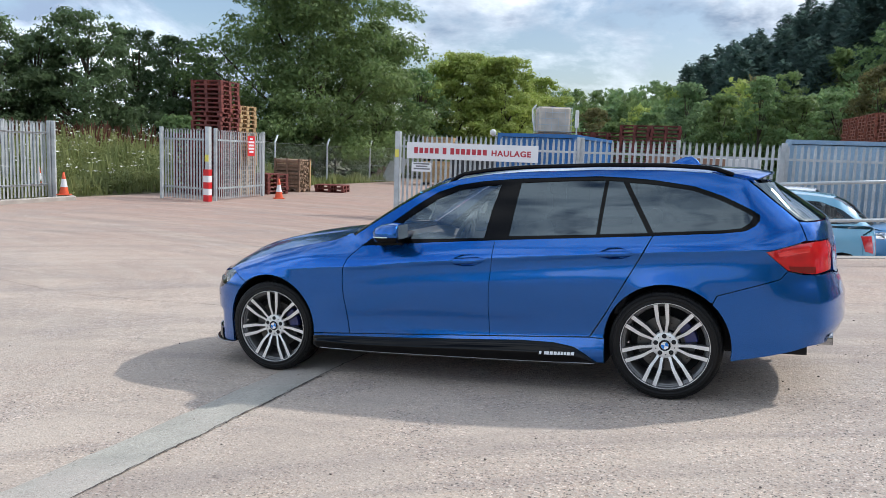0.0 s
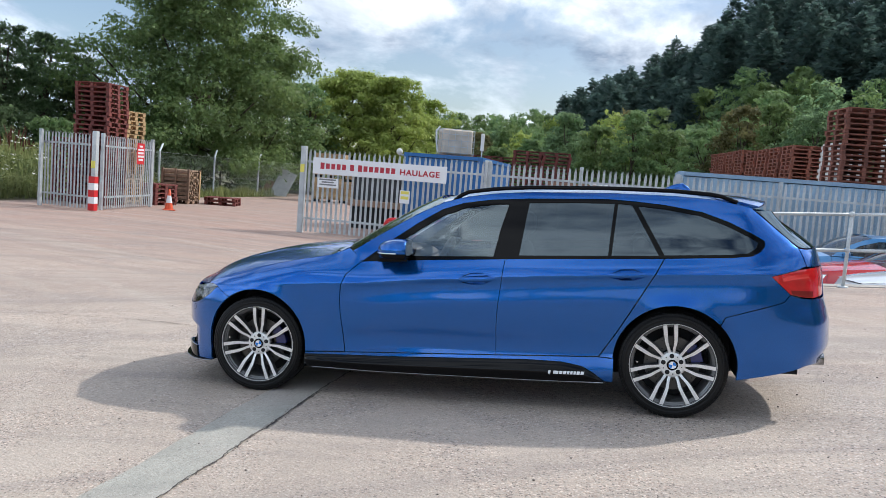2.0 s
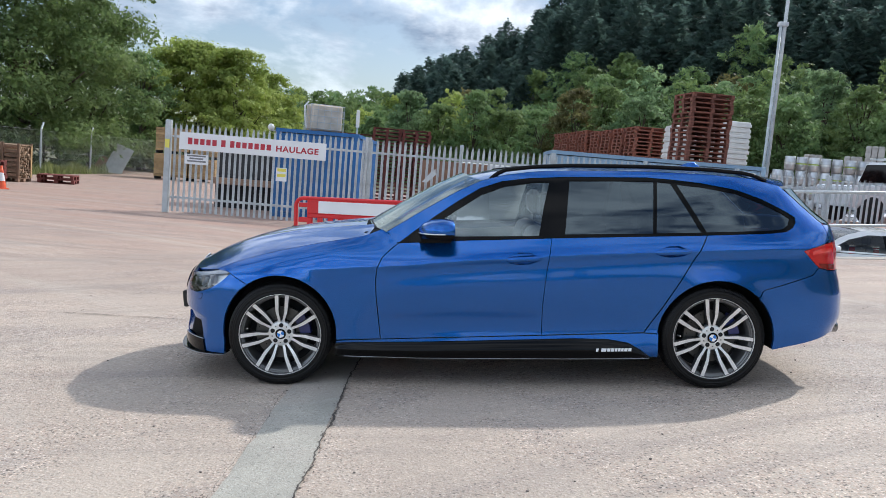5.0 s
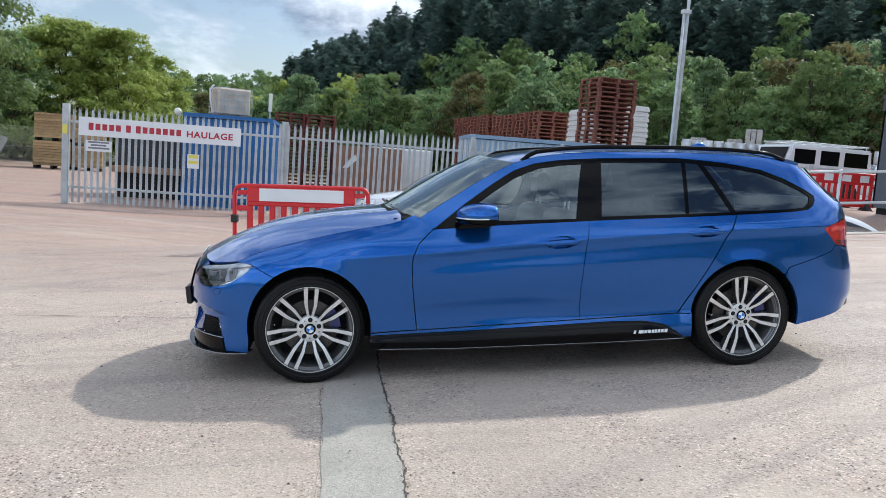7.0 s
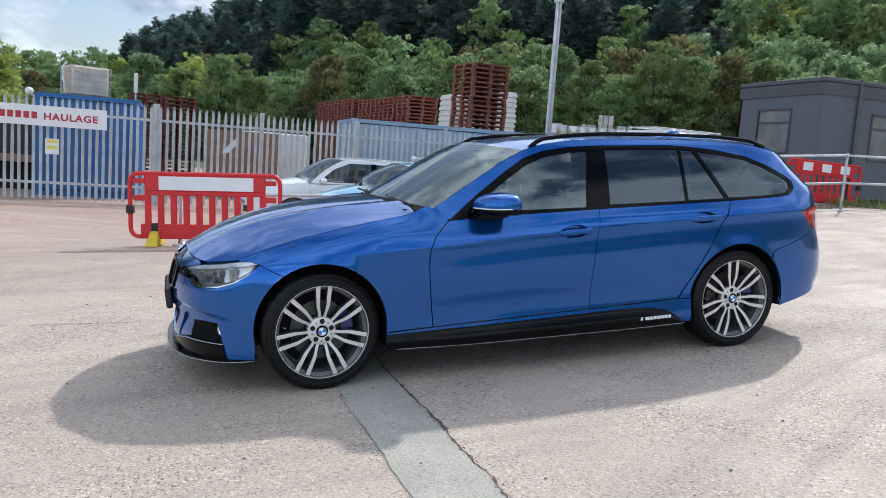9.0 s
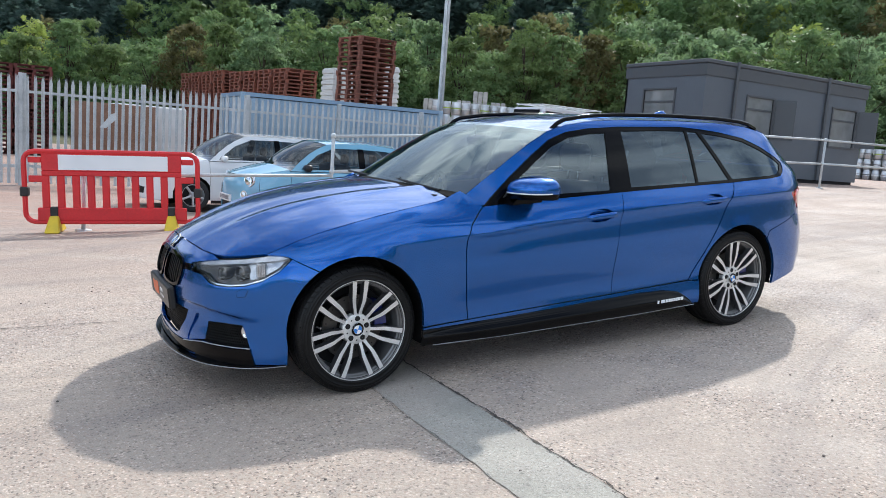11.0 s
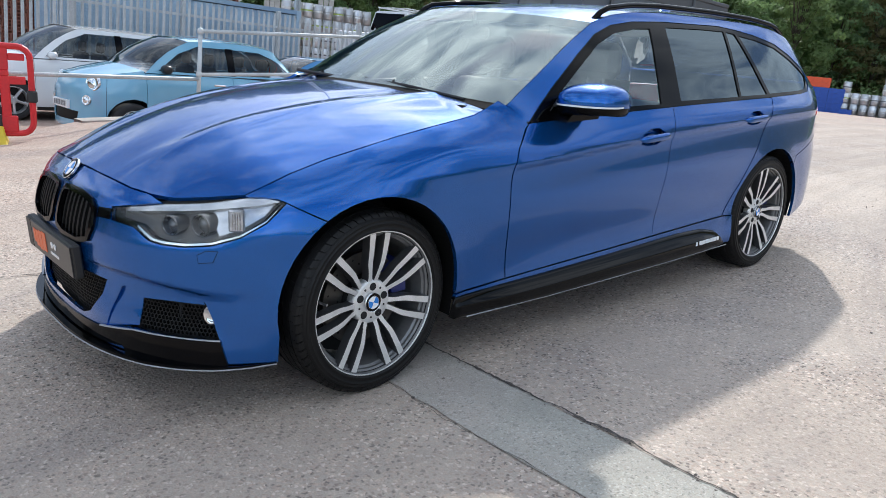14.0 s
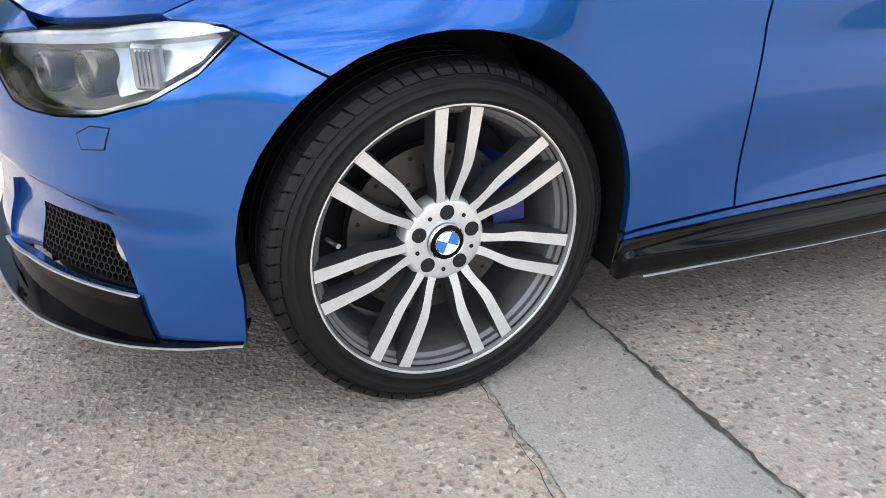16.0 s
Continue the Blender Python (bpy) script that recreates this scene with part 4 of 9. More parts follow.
part("aerial", bm, M["white_plastic"], ant)
camr = empty("security_camera", pose(-5.6, 16.9, LOW + 2.45), "small white security camera on the container corner", "camera")
bm = bmesh.new()
bmesh.ops.create_uvsphere(bm, u_segments=12, v_segments=8, radius=0.1, matrix=Matrix.Translation((0, 0, 0.14)))
part("dome", bm, M["white_plastic"], camr, smooth=True)
bm = bmesh.new()
tube(bm, [(0.12, 0.1, 0.05), (0, 0, 0.05), (0, 0, 0.14)], 0.025)
part("bracket", bm, M["galv"], camr)

# ---- boards and vehicles glimpsed behind the fence ----
bm = bmesh.new()
box(bm, -1.15, 1.15, -0.06, 0.06, 0, 2.05, 0.01)
for k in range(11):
    box(bm, -1.12 + k * 0.205, -0.96 + k * 0.205, -0.075, -0.06, 0.05, 2.0)
ob = part("brown_skip_door", bm, M["rust"], tag=("rust-brown ribbed steel door leaning behind the fence", "steel door"))
ob.matrix_world = pose(-0.15, 19.6, LOW, -4, 0, 4)
van = empty("box_trailer", pose(2.0, 20.9, LOW, 0, 0, 4), "dirty white box trailer behind the fence", "trailer")
bm = bmesh.new()
box(bm, -2.0, 0.0, -0.2, 1.8, 0.5, 2.1, 0.05)
part("body", bm, M["white_plastic"], van)
bm = bmesh.new()
box(bm, -1.9, -0.1, 0.0, 1.6, 0.3, 0.499)
part("chassis", bm, M["dark"], van)
for x in (-1.5, -0.5):
    bm = bmesh.new()
    lathe(bm, [(0.001, -0.1), (0.3, -0.1), (0.33, -0.06), (0.33, 0.06), (0.3, 0.1), (0.001, 0.1)], 20, "y", Matrix.Translation((x, 0.0, 0.33)))
    part("wheel", bm, M["black_rubber"], van)
# dark plant trailer seen through the sign gate
tr = empty("flatbed_trailer", pose(-7.0, 18.6, LOW, 0, 0, 3), "dark flatbed trailer parked behind the gate", "trailer")
bm = bmesh.new()
box(bm, -0.75, 2.15, 0, 2.2, 0.75, 0.95, 0.02)
part("bed", bm, M["grey_wood"], tr)
bm = bmesh.new()
box(bm, -0.65, 2.05, 0.25, 1.95, 0.951, 1.85, 0.03)
part("load", bm, M["satin_load"], tr, "dark sheeted load")
bm = bmesh.new()
box(bm, -0.7, 2.1, 0.3, 1.9, 0.001, 0.74)
part("undergear", bm, M["dark"], tr)
bm = bmesh.new()
box(bm, -0.7, 2.1, 2.0, 2.1, 0.951, 2.1, 0.02)
part("headboard", bm, M["dark"], tr)
# stacked timber crates left of the gate
for cx, cy, w, hh, mat in ((-15.5, 37.0, 1.75, 1.25, "pale_wood"), (-13.85, 37.2, 1.4, 1.1, "pale_wood")):
    for lvl in range(2):
        c = empty("timber_crate", pose(cx + 0.05 * lvl, cy, LOW + 0.15 + lvl * (hh + 0.16), 0, 0, 8), "pale slatted timber crate on a pallet", "crate", "timber crates")
        for i in range(9):
            bm = bmesh.new()
            box(bm, -w / 2, w / 2, -0.6, 0.6, i * hh / 9 + 0.006, (i + 1) * hh / 9 - 0.006, 0.004)
            part("slat", bm, M[mat], c)
        bm = bmesh.new()
        for x in (-w / 2 + 0.1, 0, w / 2 - 0.1):
            box(bm, x - 0.06, x + 0.06, -0.6, 0.6, -0.149, -0.001)
        part("runner", bm, M["dark"], c)
# boards leaning at the chain-link fence
for x, y, w, h, lean, mat in ((-19.7, 38.9, 1.0, 1.75, 24, "galv_pale"), (-20.6, 39.1, 0.55, 1.0, 22, "grey_wood")):
    bm = bmesh.new()
    box(bm, -w / 2, w / 2, -0.02, 0.02, 0, h, 0.004)
    for k in range(5):
        box(bm, -w / 2 + k * w / 5 + 0.02, -w / 2 + k * w / 5 + 0.06, -0.032, -0.0205, 0.02, h - 0.02)
    ob = part("leaning_sheet", bm, M[mat], tag=("weathered ribbed sheet leaning on the fence", "sheet", "leaning sheets"))
    ob.matrix_world = pose(x, y, LOW, -12, lean, 20)

# ---- chain-link fence with cranked posts ----
chain = empty("chain_link_fence", pose(0, 0, 0), "old chain-link fence on cranked posts by the trees", "fence")
cp = [Vector((-21.4, 24.0)), Vector((-20.9, 28.0)), Vector((-20.2, 32.0)), Vector((-19.6, 36.0)), Vector((-15.5, 44.0))]
for p in cp:
    bm = bmesh.new()
    z = ground_height(p.x, p.y)
    tube(bm, [(p.x, p.y, z), (p.x, p.y, z + 2.1), (p.x - 0.05, p.y + 0.3, z + 2.45)], 0.05, 8)
    part("post", bm, M["galv_pale"], chain)
bm = bmesh.new()
for a, b in zip(cp, cp[1:]):
    za, zb = ground_height(*a), ground_height(*b)
    L = (b - a).length
    for z in (0.1, 1.0, 2.05):
        tube(bm, [(*a, za + z), (*b, zb + z)], 0.006, 4)
    k = int(L / 0.16)
    for i in range(-12, k):
        for s in (1, -1):
            u0, u1 = (i, i + 12) if s > 0 else (i + 12, i)
            t0, t1, h0, h1 = u0 / k, u1 / k, 0.05, 2.0
            def cut(t0, h0, t1, h1):
                pts = []
                for t, h in ((t0, h0), (t1, h1)):
                    tt = min(1, max(0, t))
                    hh = h0 + (h1 - h0) * ((tt - t0) / (t1 - t0))
                    pts.append((tt, hh))
                return pts
            (ta, ha), (tb, hb) = cut(t0, h0, t1, h1)
            if abs(ta - tb) > 0.004:
                pa, pb = a.lerp(b, ta), a.lerp(b, tb)
                tube(bm, [(*pa, za + ha), (*pb, zb + hb)], 0.003, 3, caps=False)
part("mesh_wire", bm, M["galv_pale"], chain)


# ---- lamp column ----
lamp = empty("lamp_column", pose(8.79, 16.75, LOW), "tall slim galvanised lamp column behind the fence", "lamp column")
bm = bmesh.new()
tube(bm, [(0.03, 0, 0), (0.03, 0, 6.6), (0.03, 0, 11.0)], 0.058, 12, 0.042)
part("column", bm, M["galv"], lamp, smooth=True)
bm = bmesh.new()
tube(bm, [(-0.10, -0.05, 0), (-0.10, -0.05, 6.6)], 0.042, 10)
part("hinge_tube", bm, M["galv"], lamp, smooth=True)
bm = bmesh.new()
box(bm, -0.16, 0.10, -0.10, 0.07, 6.6, 6.72, 0.01)
part("hinge_collar", bm, M["galv"], lamp)
bm = bmesh.new()
box(bm, -0.3, 0.5, -0.12, 0.12, 10.95, 11.1, 0.03)
part("lantern", bm, M["cabin_trim"], lamp)


# ---- tubular railing ----
rail = empty("tubular_railing", pose(0, 0, 0), "galvanised tubular two-rail railing along the yard edge", "railing")
px = [1.4, 4.37, 7.34, 10.3, 13.3, 16.3]
for x in px:
    bm = bmesh.new()
    z = ramp_height(x)
    tube(bm, [(x, 6.78, z), (x, 6.78, z + 1.10)], 0.026, 10)
    bmesh.ops.create_uvsphere(bm, u_segments=10, v_segments=6, radius=0.045, matrix=Matrix.Translation((x, 6.78, z + 1.10)))
    bmesh.ops.create_uvsphere(bm, u_segments=10, v_segments=6, radius=0.042, matrix=Matrix.Translation((x, 6.78, z + 0.56)))
    lathe(bm, [(0.001, z + 0.022), (0.075, z + 0.022), (0.075, z + 0.002)], 12, m=Matrix.Translation((x, 6.78, 0)))
    part("post", bm, M["galv"], rail, smooth=True)
for a, b in zip(px, px[1:]):
    for h in (1.10, 0.56):
        bm = bmesh.new()
        tube(bm, [(a, 6.78, ramp_height(a) + h), (b, 6.78, ramp_height(b) + h)], 0.024, 10)
        part("rail", bm, M["galv"], rail, smooth=True)
bm = bmesh.new()
tube(bm, [(-2.07, 6.5, 0.47), (1.38, 6.77, ramp_height(1.4) + 0.5)], 0.024, 10)
part("drop_bar", bm, M["galv"], rail, smooth=True)
bm = bmesh.new()
zz = ground_height(-2.07, 6.5)
tube(bm, [(-2.07, 6.5, zz), (-2.07, 6.5, 0.5)], 0.026, 10)
lathe(bm, [(0.001, zz + 0.02), (0.1, zz + 0.02), (0.1, zz)], 12, m=Matrix.Translation((-2.07, 6.5, 0)))
part("post", bm, M["galv"], rail, smooth=True)
wing = tagged(new("loose_sheet", raw_mesh("loose_sheet", [(0, 0, 0), (0.25, 0.02, 0.32), (0.34, 0.0, 0.36), (0.36, 0.02, 0.22), (0.14, 0, 0), (0, 0.02, 0), (0.25, 0.04, 0.32), (0.34, 0.02, 0.36), (0.36, 0.04, 0.22), (0.14, 0.02, 0)],
              [(0, 1, 2, 3, 4), (9, 8, 7, 6, 5), (0, 5, 6, 1), (1, 6, 7, 2), (2, 7, 8, 3), (3, 8, 9, 4), (4, 9, 5, 0)], M["galv_pale"])), "bent grey metal flap sticking up behind the barrier", "metal flap")
wing.matrix_world = pose(-1.05, 14.9, 1.0, 0, 0, 0)


# ---- plastic pedestrian barriers ----
def barrier(m, label, yellow=True, stripes=False):
    b = empty("plastic_barrier", m, label, "barrier", "plastic barriers")
    W, H = 2.05, 1.0
    bm = bmesh.new()
    r = 0.12
    # outer frame with rounded ends
    out = []
    for cx, cz, a0 in ((W / 2 - r, H - r, 0), (-W / 2 + r, H - r, 90), (-W / 2 + r, 0.12 + r, 180), (W / 2 - r, 0.12 + r, 270)):
        for k in range(5):
            a = radians(a0 + k * 22.5)
            out.append((cx + r * math.cos(a), cz + r * math.sin(a)))
    tube(bm, [(x, 0, z) for x, z in out] + [(out[0][0], 0, out[0][1])], 0.032, 8, caps=False)
    box(bm, -W / 2 + 0.2, W / 2 - 0.2, -0.028, 0.028, 0.76, 0.985, 0.01)
    box(bm, -W / 2 + 0.14, W / 2 - 0.14, -0.03, 0.03, 0.13, 0.30, 0.012)
    box(bm, -W / 2 + 0.2, W / 2 - 0.2, -0.03, 0.03, 0.70, 0.765, 0.01)
    part("frame", bm, M["barrier_red"], b)
    for k in range(10):
        x = -W / 2 + 0.24 + k * (W - 0.48) / 9
        bm = bmesh.new()
        box(bm, x - 0.044, x + 0.044, -0.022, 0.022, 0.29, 0.71, 0.012)
        part("slat", bm, M["barrier_red"], b)
    for s in (-1, 1):
        bm = bmesh.new()
        box(bm, min(s * (W / 2 - 0.05), s * (W / 2 - 0.22)), max(s * (W / 2 - 0.05), s * (W / 2 - 0.22)), -0.02, 0.02, 0.62, 0.70, 0.008)
        part("end_web", bm, M["barrier_red"], b)
        bm = bmesh.new()
        box(bm, min(s * (W / 2 - 0.05), s * (W / 2 - 0.2)), max(s * (W / 2 - 0.05), s * (W / 2 - 0.2)), -0.02, 0.02, 0.86, 0.93, 0.008)
        part("end_web", bm, M["barrier_red"], b)
    if stripes:
        for x in (-0.62, -0.1, 0.42):
            bm = bmesh.new()
            box(bm, x, x + 0.26, -0.033, -0.0285, 0.78, 0.965)
            part("reflective_panel", bm, M["white"], b)
    else:
        bm = bmesh.new()
        box(bm, -0.63, 0.66, -0.034, -0.0285, 0.775, 0.965, 0.002)
        part("reflective_panel", bm, M["white"], b, "long white reflective panel")
    for s in (-1, 1):
        x = s * (W / 2 - 0.33)
        bm = bmesh.new()
        a = [bm.verts.new(p) for p in ((x - 0.09, -0.24, 0), (x + 0.09, -0.24, 0), (x + 0.09, 0.24, 0), (x - 0.09, 0.24, 0), (x - 0.05, -0.06, 0.2), (x + 0.05, -0.06, 0.2), (x + 0.05, 0.06, 0.2), (x - 0.05, 0.06, 0.2))]
        for f in ((3, 2, 1, 0), (4, 5, 6, 7), (0, 1, 5, 4), (1, 2, 6, 5), (2, 3, 7, 6), (3, 0, 4, 7)):
            bm.faces.new([a[i] for i in f])
        bmesh.ops.bevel(bm, geom=list(bm.edges), offset=0.012, segments=1, affect="EDGES")
        part("foot", bm, M["yellow"] if yellow else M["black_rubber"], b, "yellow plastic foot" if yellow else "")
        bm = bmesh.new()
        box(bm, x - 0.045, x + 0.045, -0.05, 0.05, 0.19, 0.31, 0.01)
        part("foot_clip", bm, M["black_rubber"], b)
    for s in (-1, 1):
        bm = bmesh.new()
        box(bm, s * W / 2 - 0.05, s * W / 2 + 0.05, -0.05, 0.05, 0.44, 0.56, 0.015)
        part("hinge_clip", bm, M["black_rubber"], b)
    return b


z = ground_height(-1.72, 6.25)
barrier(pose(-1.72, 6.27, z, 0, -2.6, -14), "red plastic pedestrian barrier with white panel and yellow feet")
barrier(pose(12.0, 9.0, ramp_height(12) - 0.05, 0, 2, -4), "red plastic barrier with white reflective squares by the cabin", False, True)
barrier(pose(12.75, 14.2, ground_height(12.75, 14.2), 0, 0, -4), "red plastic barrier standing behind the railing", False, True)


# ---- traffic cones ----
def cone(x, y, z, lean=0):
    c = empty("traffic_cone", pose(x, y, z, lean, 0, rs.uniform(0, 90)), "orange traffic cone with a white sleeve", "cone", "traffic cones")
    bm = bmesh.new()
    box(bm, -0.2, 0.2, -0.2, 0.2, 0, 0.035, 0.012)
    part("base", bm, M["orange"], c)
    prof = lambda a, b: [(0.155 - 0.125 * a / 0.72, a), (0.155 - 0.125 * b / 0.72, b)]
    for a, b, k in ((0.035, 0.26, "orange"), (0.26, 0.52, "white"), (0.52, 0.74, "orange")):
        bm = bmesh.new()
        pr = prof(a, b)
        if b > 0.7:
            pr.append((0.001, b))
        lathe(bm, pr, 20)
        part("sleeve" if k == "white" else "body", bm, M[k], c, smooth=True)


cone(-14.55, 18.9, LOW)
cone(-18.75, 13.0, LOW + 0.13)
cone(-20.3, 13.4, LOW + 0.25)

# ---- cabin ----
CAB_Z = 0.98
cab = empty("site_cabin", pose(12.35, 9.62, 0), "dark grey flat-roofed site cabin on low skids", "cabin")
CW, CL, CT = 2.85, 6.75, 3.72


def wall_with(bm, W, H, holes, d=0.06):
    """A wall in x, z with openings through it."""
    xs = sorted({0.0, W, *[v for h in holes for v in h[:2]]})
    zs = sorted({0.0, H, *[v for h in holes for v in h[2:]]})
    for x0, x1 in zip(xs, xs[1:]):
        for z0, z1 in zip(zs, zs[1:]):
            if not any(h[0] <= x0 and x1 <= h[1] and h[2] <= z0 and z1 <= h[3] for h in holes):
                box(bm, x0, x1, 0, d, z0, z1)
    bmesh.ops.remove_doubles(bm, verts=bm.verts, dist=0.0005)
    seen = collections.Counter(tuple(round(c, 3) for c in f.calc_center_median()) for f in bm.faces)
    bmesh.ops.delete(bm, geom=[f for f in bm.faces if seen[tuple(round(c, 3) for c in f.calc_center_median())] > 1], context="FACES")


def cabin_window(parent, x0, x1, z0, z1, m, shutter=False):
    bm = bmesh.new()
    for a in ((x0 - 0.05, x1 + 0.05, z0 - 0.05, z0), (x0 - 0.05, x1 + 0.05, z1, z1 + 0.05), (x0 - 0.05, x0, z0, z1), (x1, x1 + 0.05, z0, z1)):
        box(bm, a[0], a[1], -0.03, 0.045, a[2], a[3], 0.004)
    box(bm, x0, x1, 0.0, 0.04, z0 + (z1 - z0) * 0.68, z0 + (z1 - z0) * 0.68 + 0.05)
    bmesh.ops.transform(bm, matrix=m, verts=bm.verts)
    w = part("window", bm, M["cabin_trim"], parent)
    # flat opaque grey pane; the glass's reflection is painted into its colour
    bm = bmesh.new()
    box(bm, x0, x1, 0.022, 0.028, z0, z1)
    bmesh.ops.transform(bm, matrix=m, verts=bm.verts)
    g = part("pane", bm, M["grey_pane"], w, "flat grey window pane with its reflection painted in")
    g.visible_shadow = False


H = CT - CAB_Z
front = Matrix.Translation((0, 0, CAB_Z))
end = Matrix.Translation((0, CW, CAB_Z)) @ Euler((0, 0, -math.pi / 2)).to_matrix().to_4x4()
bm = bmesh.new()
fw = [(1.62, 2.65, 1.0, 2.05), (5.25, 6.35, 1.0, 2.05)]
wall_with(bm, CL, H, fw)
bmesh.ops.transform(bm, matrix=front, verts=bm.verts)
part("wall", bm, M["cabin"], cab)
bm = bmesh.new()
ew = [(0.75, 1.85, 1.05, 2.1)]
wall_with(bm, CW - 0.062, H, ew)
bmesh.ops.transform(bm, matrix=end, verts=bm.verts)
part("wall", bm, M["cabin"], cab)
bm = bmesh.new()
box(bm, 0, CL, CW - 0.06, CW, CAB_Z, CT)
box(bm, CL - 0.06, CL, 0.06, CW - 0.06, CAB_Z, CT)
part("wall", bm, M["cabin"], cab)
for w in fw:
    cabin_window(cab, *w, front)
    # steel shutter standing open on its hinges beside the window
    bm = bmesh.new()
    box(bm, 0, 0.52, -0.012, 0.012, 0, w[3] - w[2], 0.004)
    box(bm, 0.04, 0.48, -0.020, -0.012, 0.04, w[3] - w[2] - 0.04, 0.003)
    bmesh.ops.transform(bm, matrix=front @ pose(w[1] + 0.06, -0.045, w[2], 0, 0, -62), verts=bm.verts)
    part("shutter", bm, M["cabin_trim"], cab, "dark steel window shutter standing open")
cabin_window(cab, *ew[0], end)
bm = bmesh.new()
box(bm, -0.05, CL + 0.05, -0.05, CW + 0.05, CT - 0.001, CT + 0.10, 0.015)
part("roof", bm, M["cabin_trim"], cab)
bm = bmesh.new()
for a in ((-0.03, CL + 0.03, -0.03, -0.001), (-0.03, -0.001, -0.001, CW + 0.03)):
    box(bm, *a, CT - 0.30, CT - 0.02)
part("fascia", bm, M["cabin_trim"], cab)
for x in (1.08, 4.85):
    bm = bmesh.new()
    tube(bm, [(x, -0.06, CAB_Z), (x, -0.06, CT + 0.12)], 0.045, 10)
    part("downpipe", bm, M["cabin_trim"], cab)
bm = bmesh.new()
box(bm, 0.1, CL - 0.1, 0.05, CW - 0.05, 0.72, CAB_Z - 0.001)
part("skid", bm, M["dark"], cab)
bm = bmesh.new()
box(bm, 0.1, CL - 0.1, 0.1, CW - 0.1, CAB_Z + 0.001, CAB_Z + 0.05)
part("cabin_floor", bm, M["rust"], cab)


# ---- beer kegs ----
def keg_mesh(mat, r=0.2, h=0.53):
    bm = bmesh.new()
    prof = [(0.001, 0.04), (r * 0.86, 0.04), (r * 0.86, 0.0), (r * 0.93, 0.0), (r * 0.93, 0.07), (r, 0.12), (r, 0.2), (r * 1.04, 0.22), (r, 0.24), (r, h - 0.24), (r * 1.04, h - 0.22), (r, h - 0.2), (r, h - 0.12), (r * 0.93, h - 0.07), (r * 0.93, h), (r * 0.86, h), (r * 0.86, h - 0.05), (0.001, h - 0.05)]
    lathe(bm, prof, 10)
    for f in bm.faces:
        c = f.calc_center_median()
        if 0.24 < c.z < h - 0.24:
            f.material_index = 1
        f.smooth = True
    me = bpy.data.meshes.new("keg")
    bm.to_mesh(me)
    bm.free()
    me.materials.append(M["keg"])
    me.materials.append(M[mat])
    return me


KEG = [keg_mesh(k) for k in ("keg", "keg_band", "white_plastic", "keg", "keg_lime")]
KEG_LABEL = ["plain steel beer keg in a stack", "steel beer keg with a dark band", "steel beer keg with a white band", "plain steel beer keg in a stack", "steel beer keg with a lime green band"]


def kegs(x, y, z, cols, rows, high, yaw=0, grp="stacked beer kegs"):
    m = pose(x, y, z, 0, 0, yaw)
    for i in range(cols):
        for j in range(rows):
            hh = high - rs.choice((0, 0, 0, 1))
            for k in range(hh):
                q = rs.randrange(5)
                o = share("keg", KEG[q], m @ pose(i * 0.43 + rs.uniform(-0.02, 0.02), j * 0.43 + rs.uniform(-0.02, 0.02), k * 0.535, 0, 0, rs.uniform(0, 360)))
                tagged(o, KEG_LABEL[q], "keg", grp)


# the long uneven bank of kegs at the foot of the wood
K0, K1 = Vector((35.6, 21.0)), Vector((41.6, 3.6))
for i in range(43):
    u = i / 42
    p = K0.lerp(K1, u)
    if 0.33 < u < 0.44:
        continue
    n = 2 + (rs.random() < 0.55) + (1 if i in (2, 3, 4, 23, 31) else 0)
    for j in range(2):
        kegs(p.x + j * 0.43, p.y + j * 0.1, ground_height(p.x, p.y), 1, 1, n if j == 0 else n + rs.choice((0, 0, 1)), -74)
kegs(12.2, 24.0, ground_height(14, 24), 12, 1, 4, -8, "kegs behind the fence")
kegs(17.6, 23.0, ground_height(19, 23), 12, 1, 4, -8, "kegs behind the fence")
kegs(23.6, 21.0, ground_height(25, 20), 10, 1, 3, -12, "kegs behind the fence")
# tall stacks of pale crates by the wood
M["crate_grey"] = material("dirty_pale_plastic", (0.42, 0.42, 0.40), 0.6, 0.0, (0.26, 0.26, 0.25), 4, 0.7)
for x, y, n in ((20.73, 39.42, 5), (22.58, 38.46, 5), (23.47, 37.96, 6), (24.48, 37.37, 5)):
    z = ground_height(x, y)
    pile = empty("crate_stack", pose(x, y, z, 0, 0, rs.uniform(-34, -28)), "tall stack of dirty white plastic crates", "crates", "white crate stacks")
    for k in range(n):
        for i in (-1, 0, 1):
            bm = bmesh.new()
            ox, oy = rs.uniform(-.02, .02), rs.uniform(-.02, .02)
            box(bm, i * .30 - .14 + ox, i * .30 + .14 + ox, -.45 + oy, .45 + oy, k * .62, k * .62 + .50, .015)
            box(bm, i * .30 - .145 + ox, i * .30 + .145 + ox, -.46 + oy, .46 + oy, k * .62 + .50, k * .62 + .56, .01)
            box(bm, i * .30 - .12 + ox, i * .30 + .12 + ox, -.42 + oy, .42 + oy, k * .62 + .56, k * .62 + .62)
            part("crate", bm, M["crate_grey"], pile)
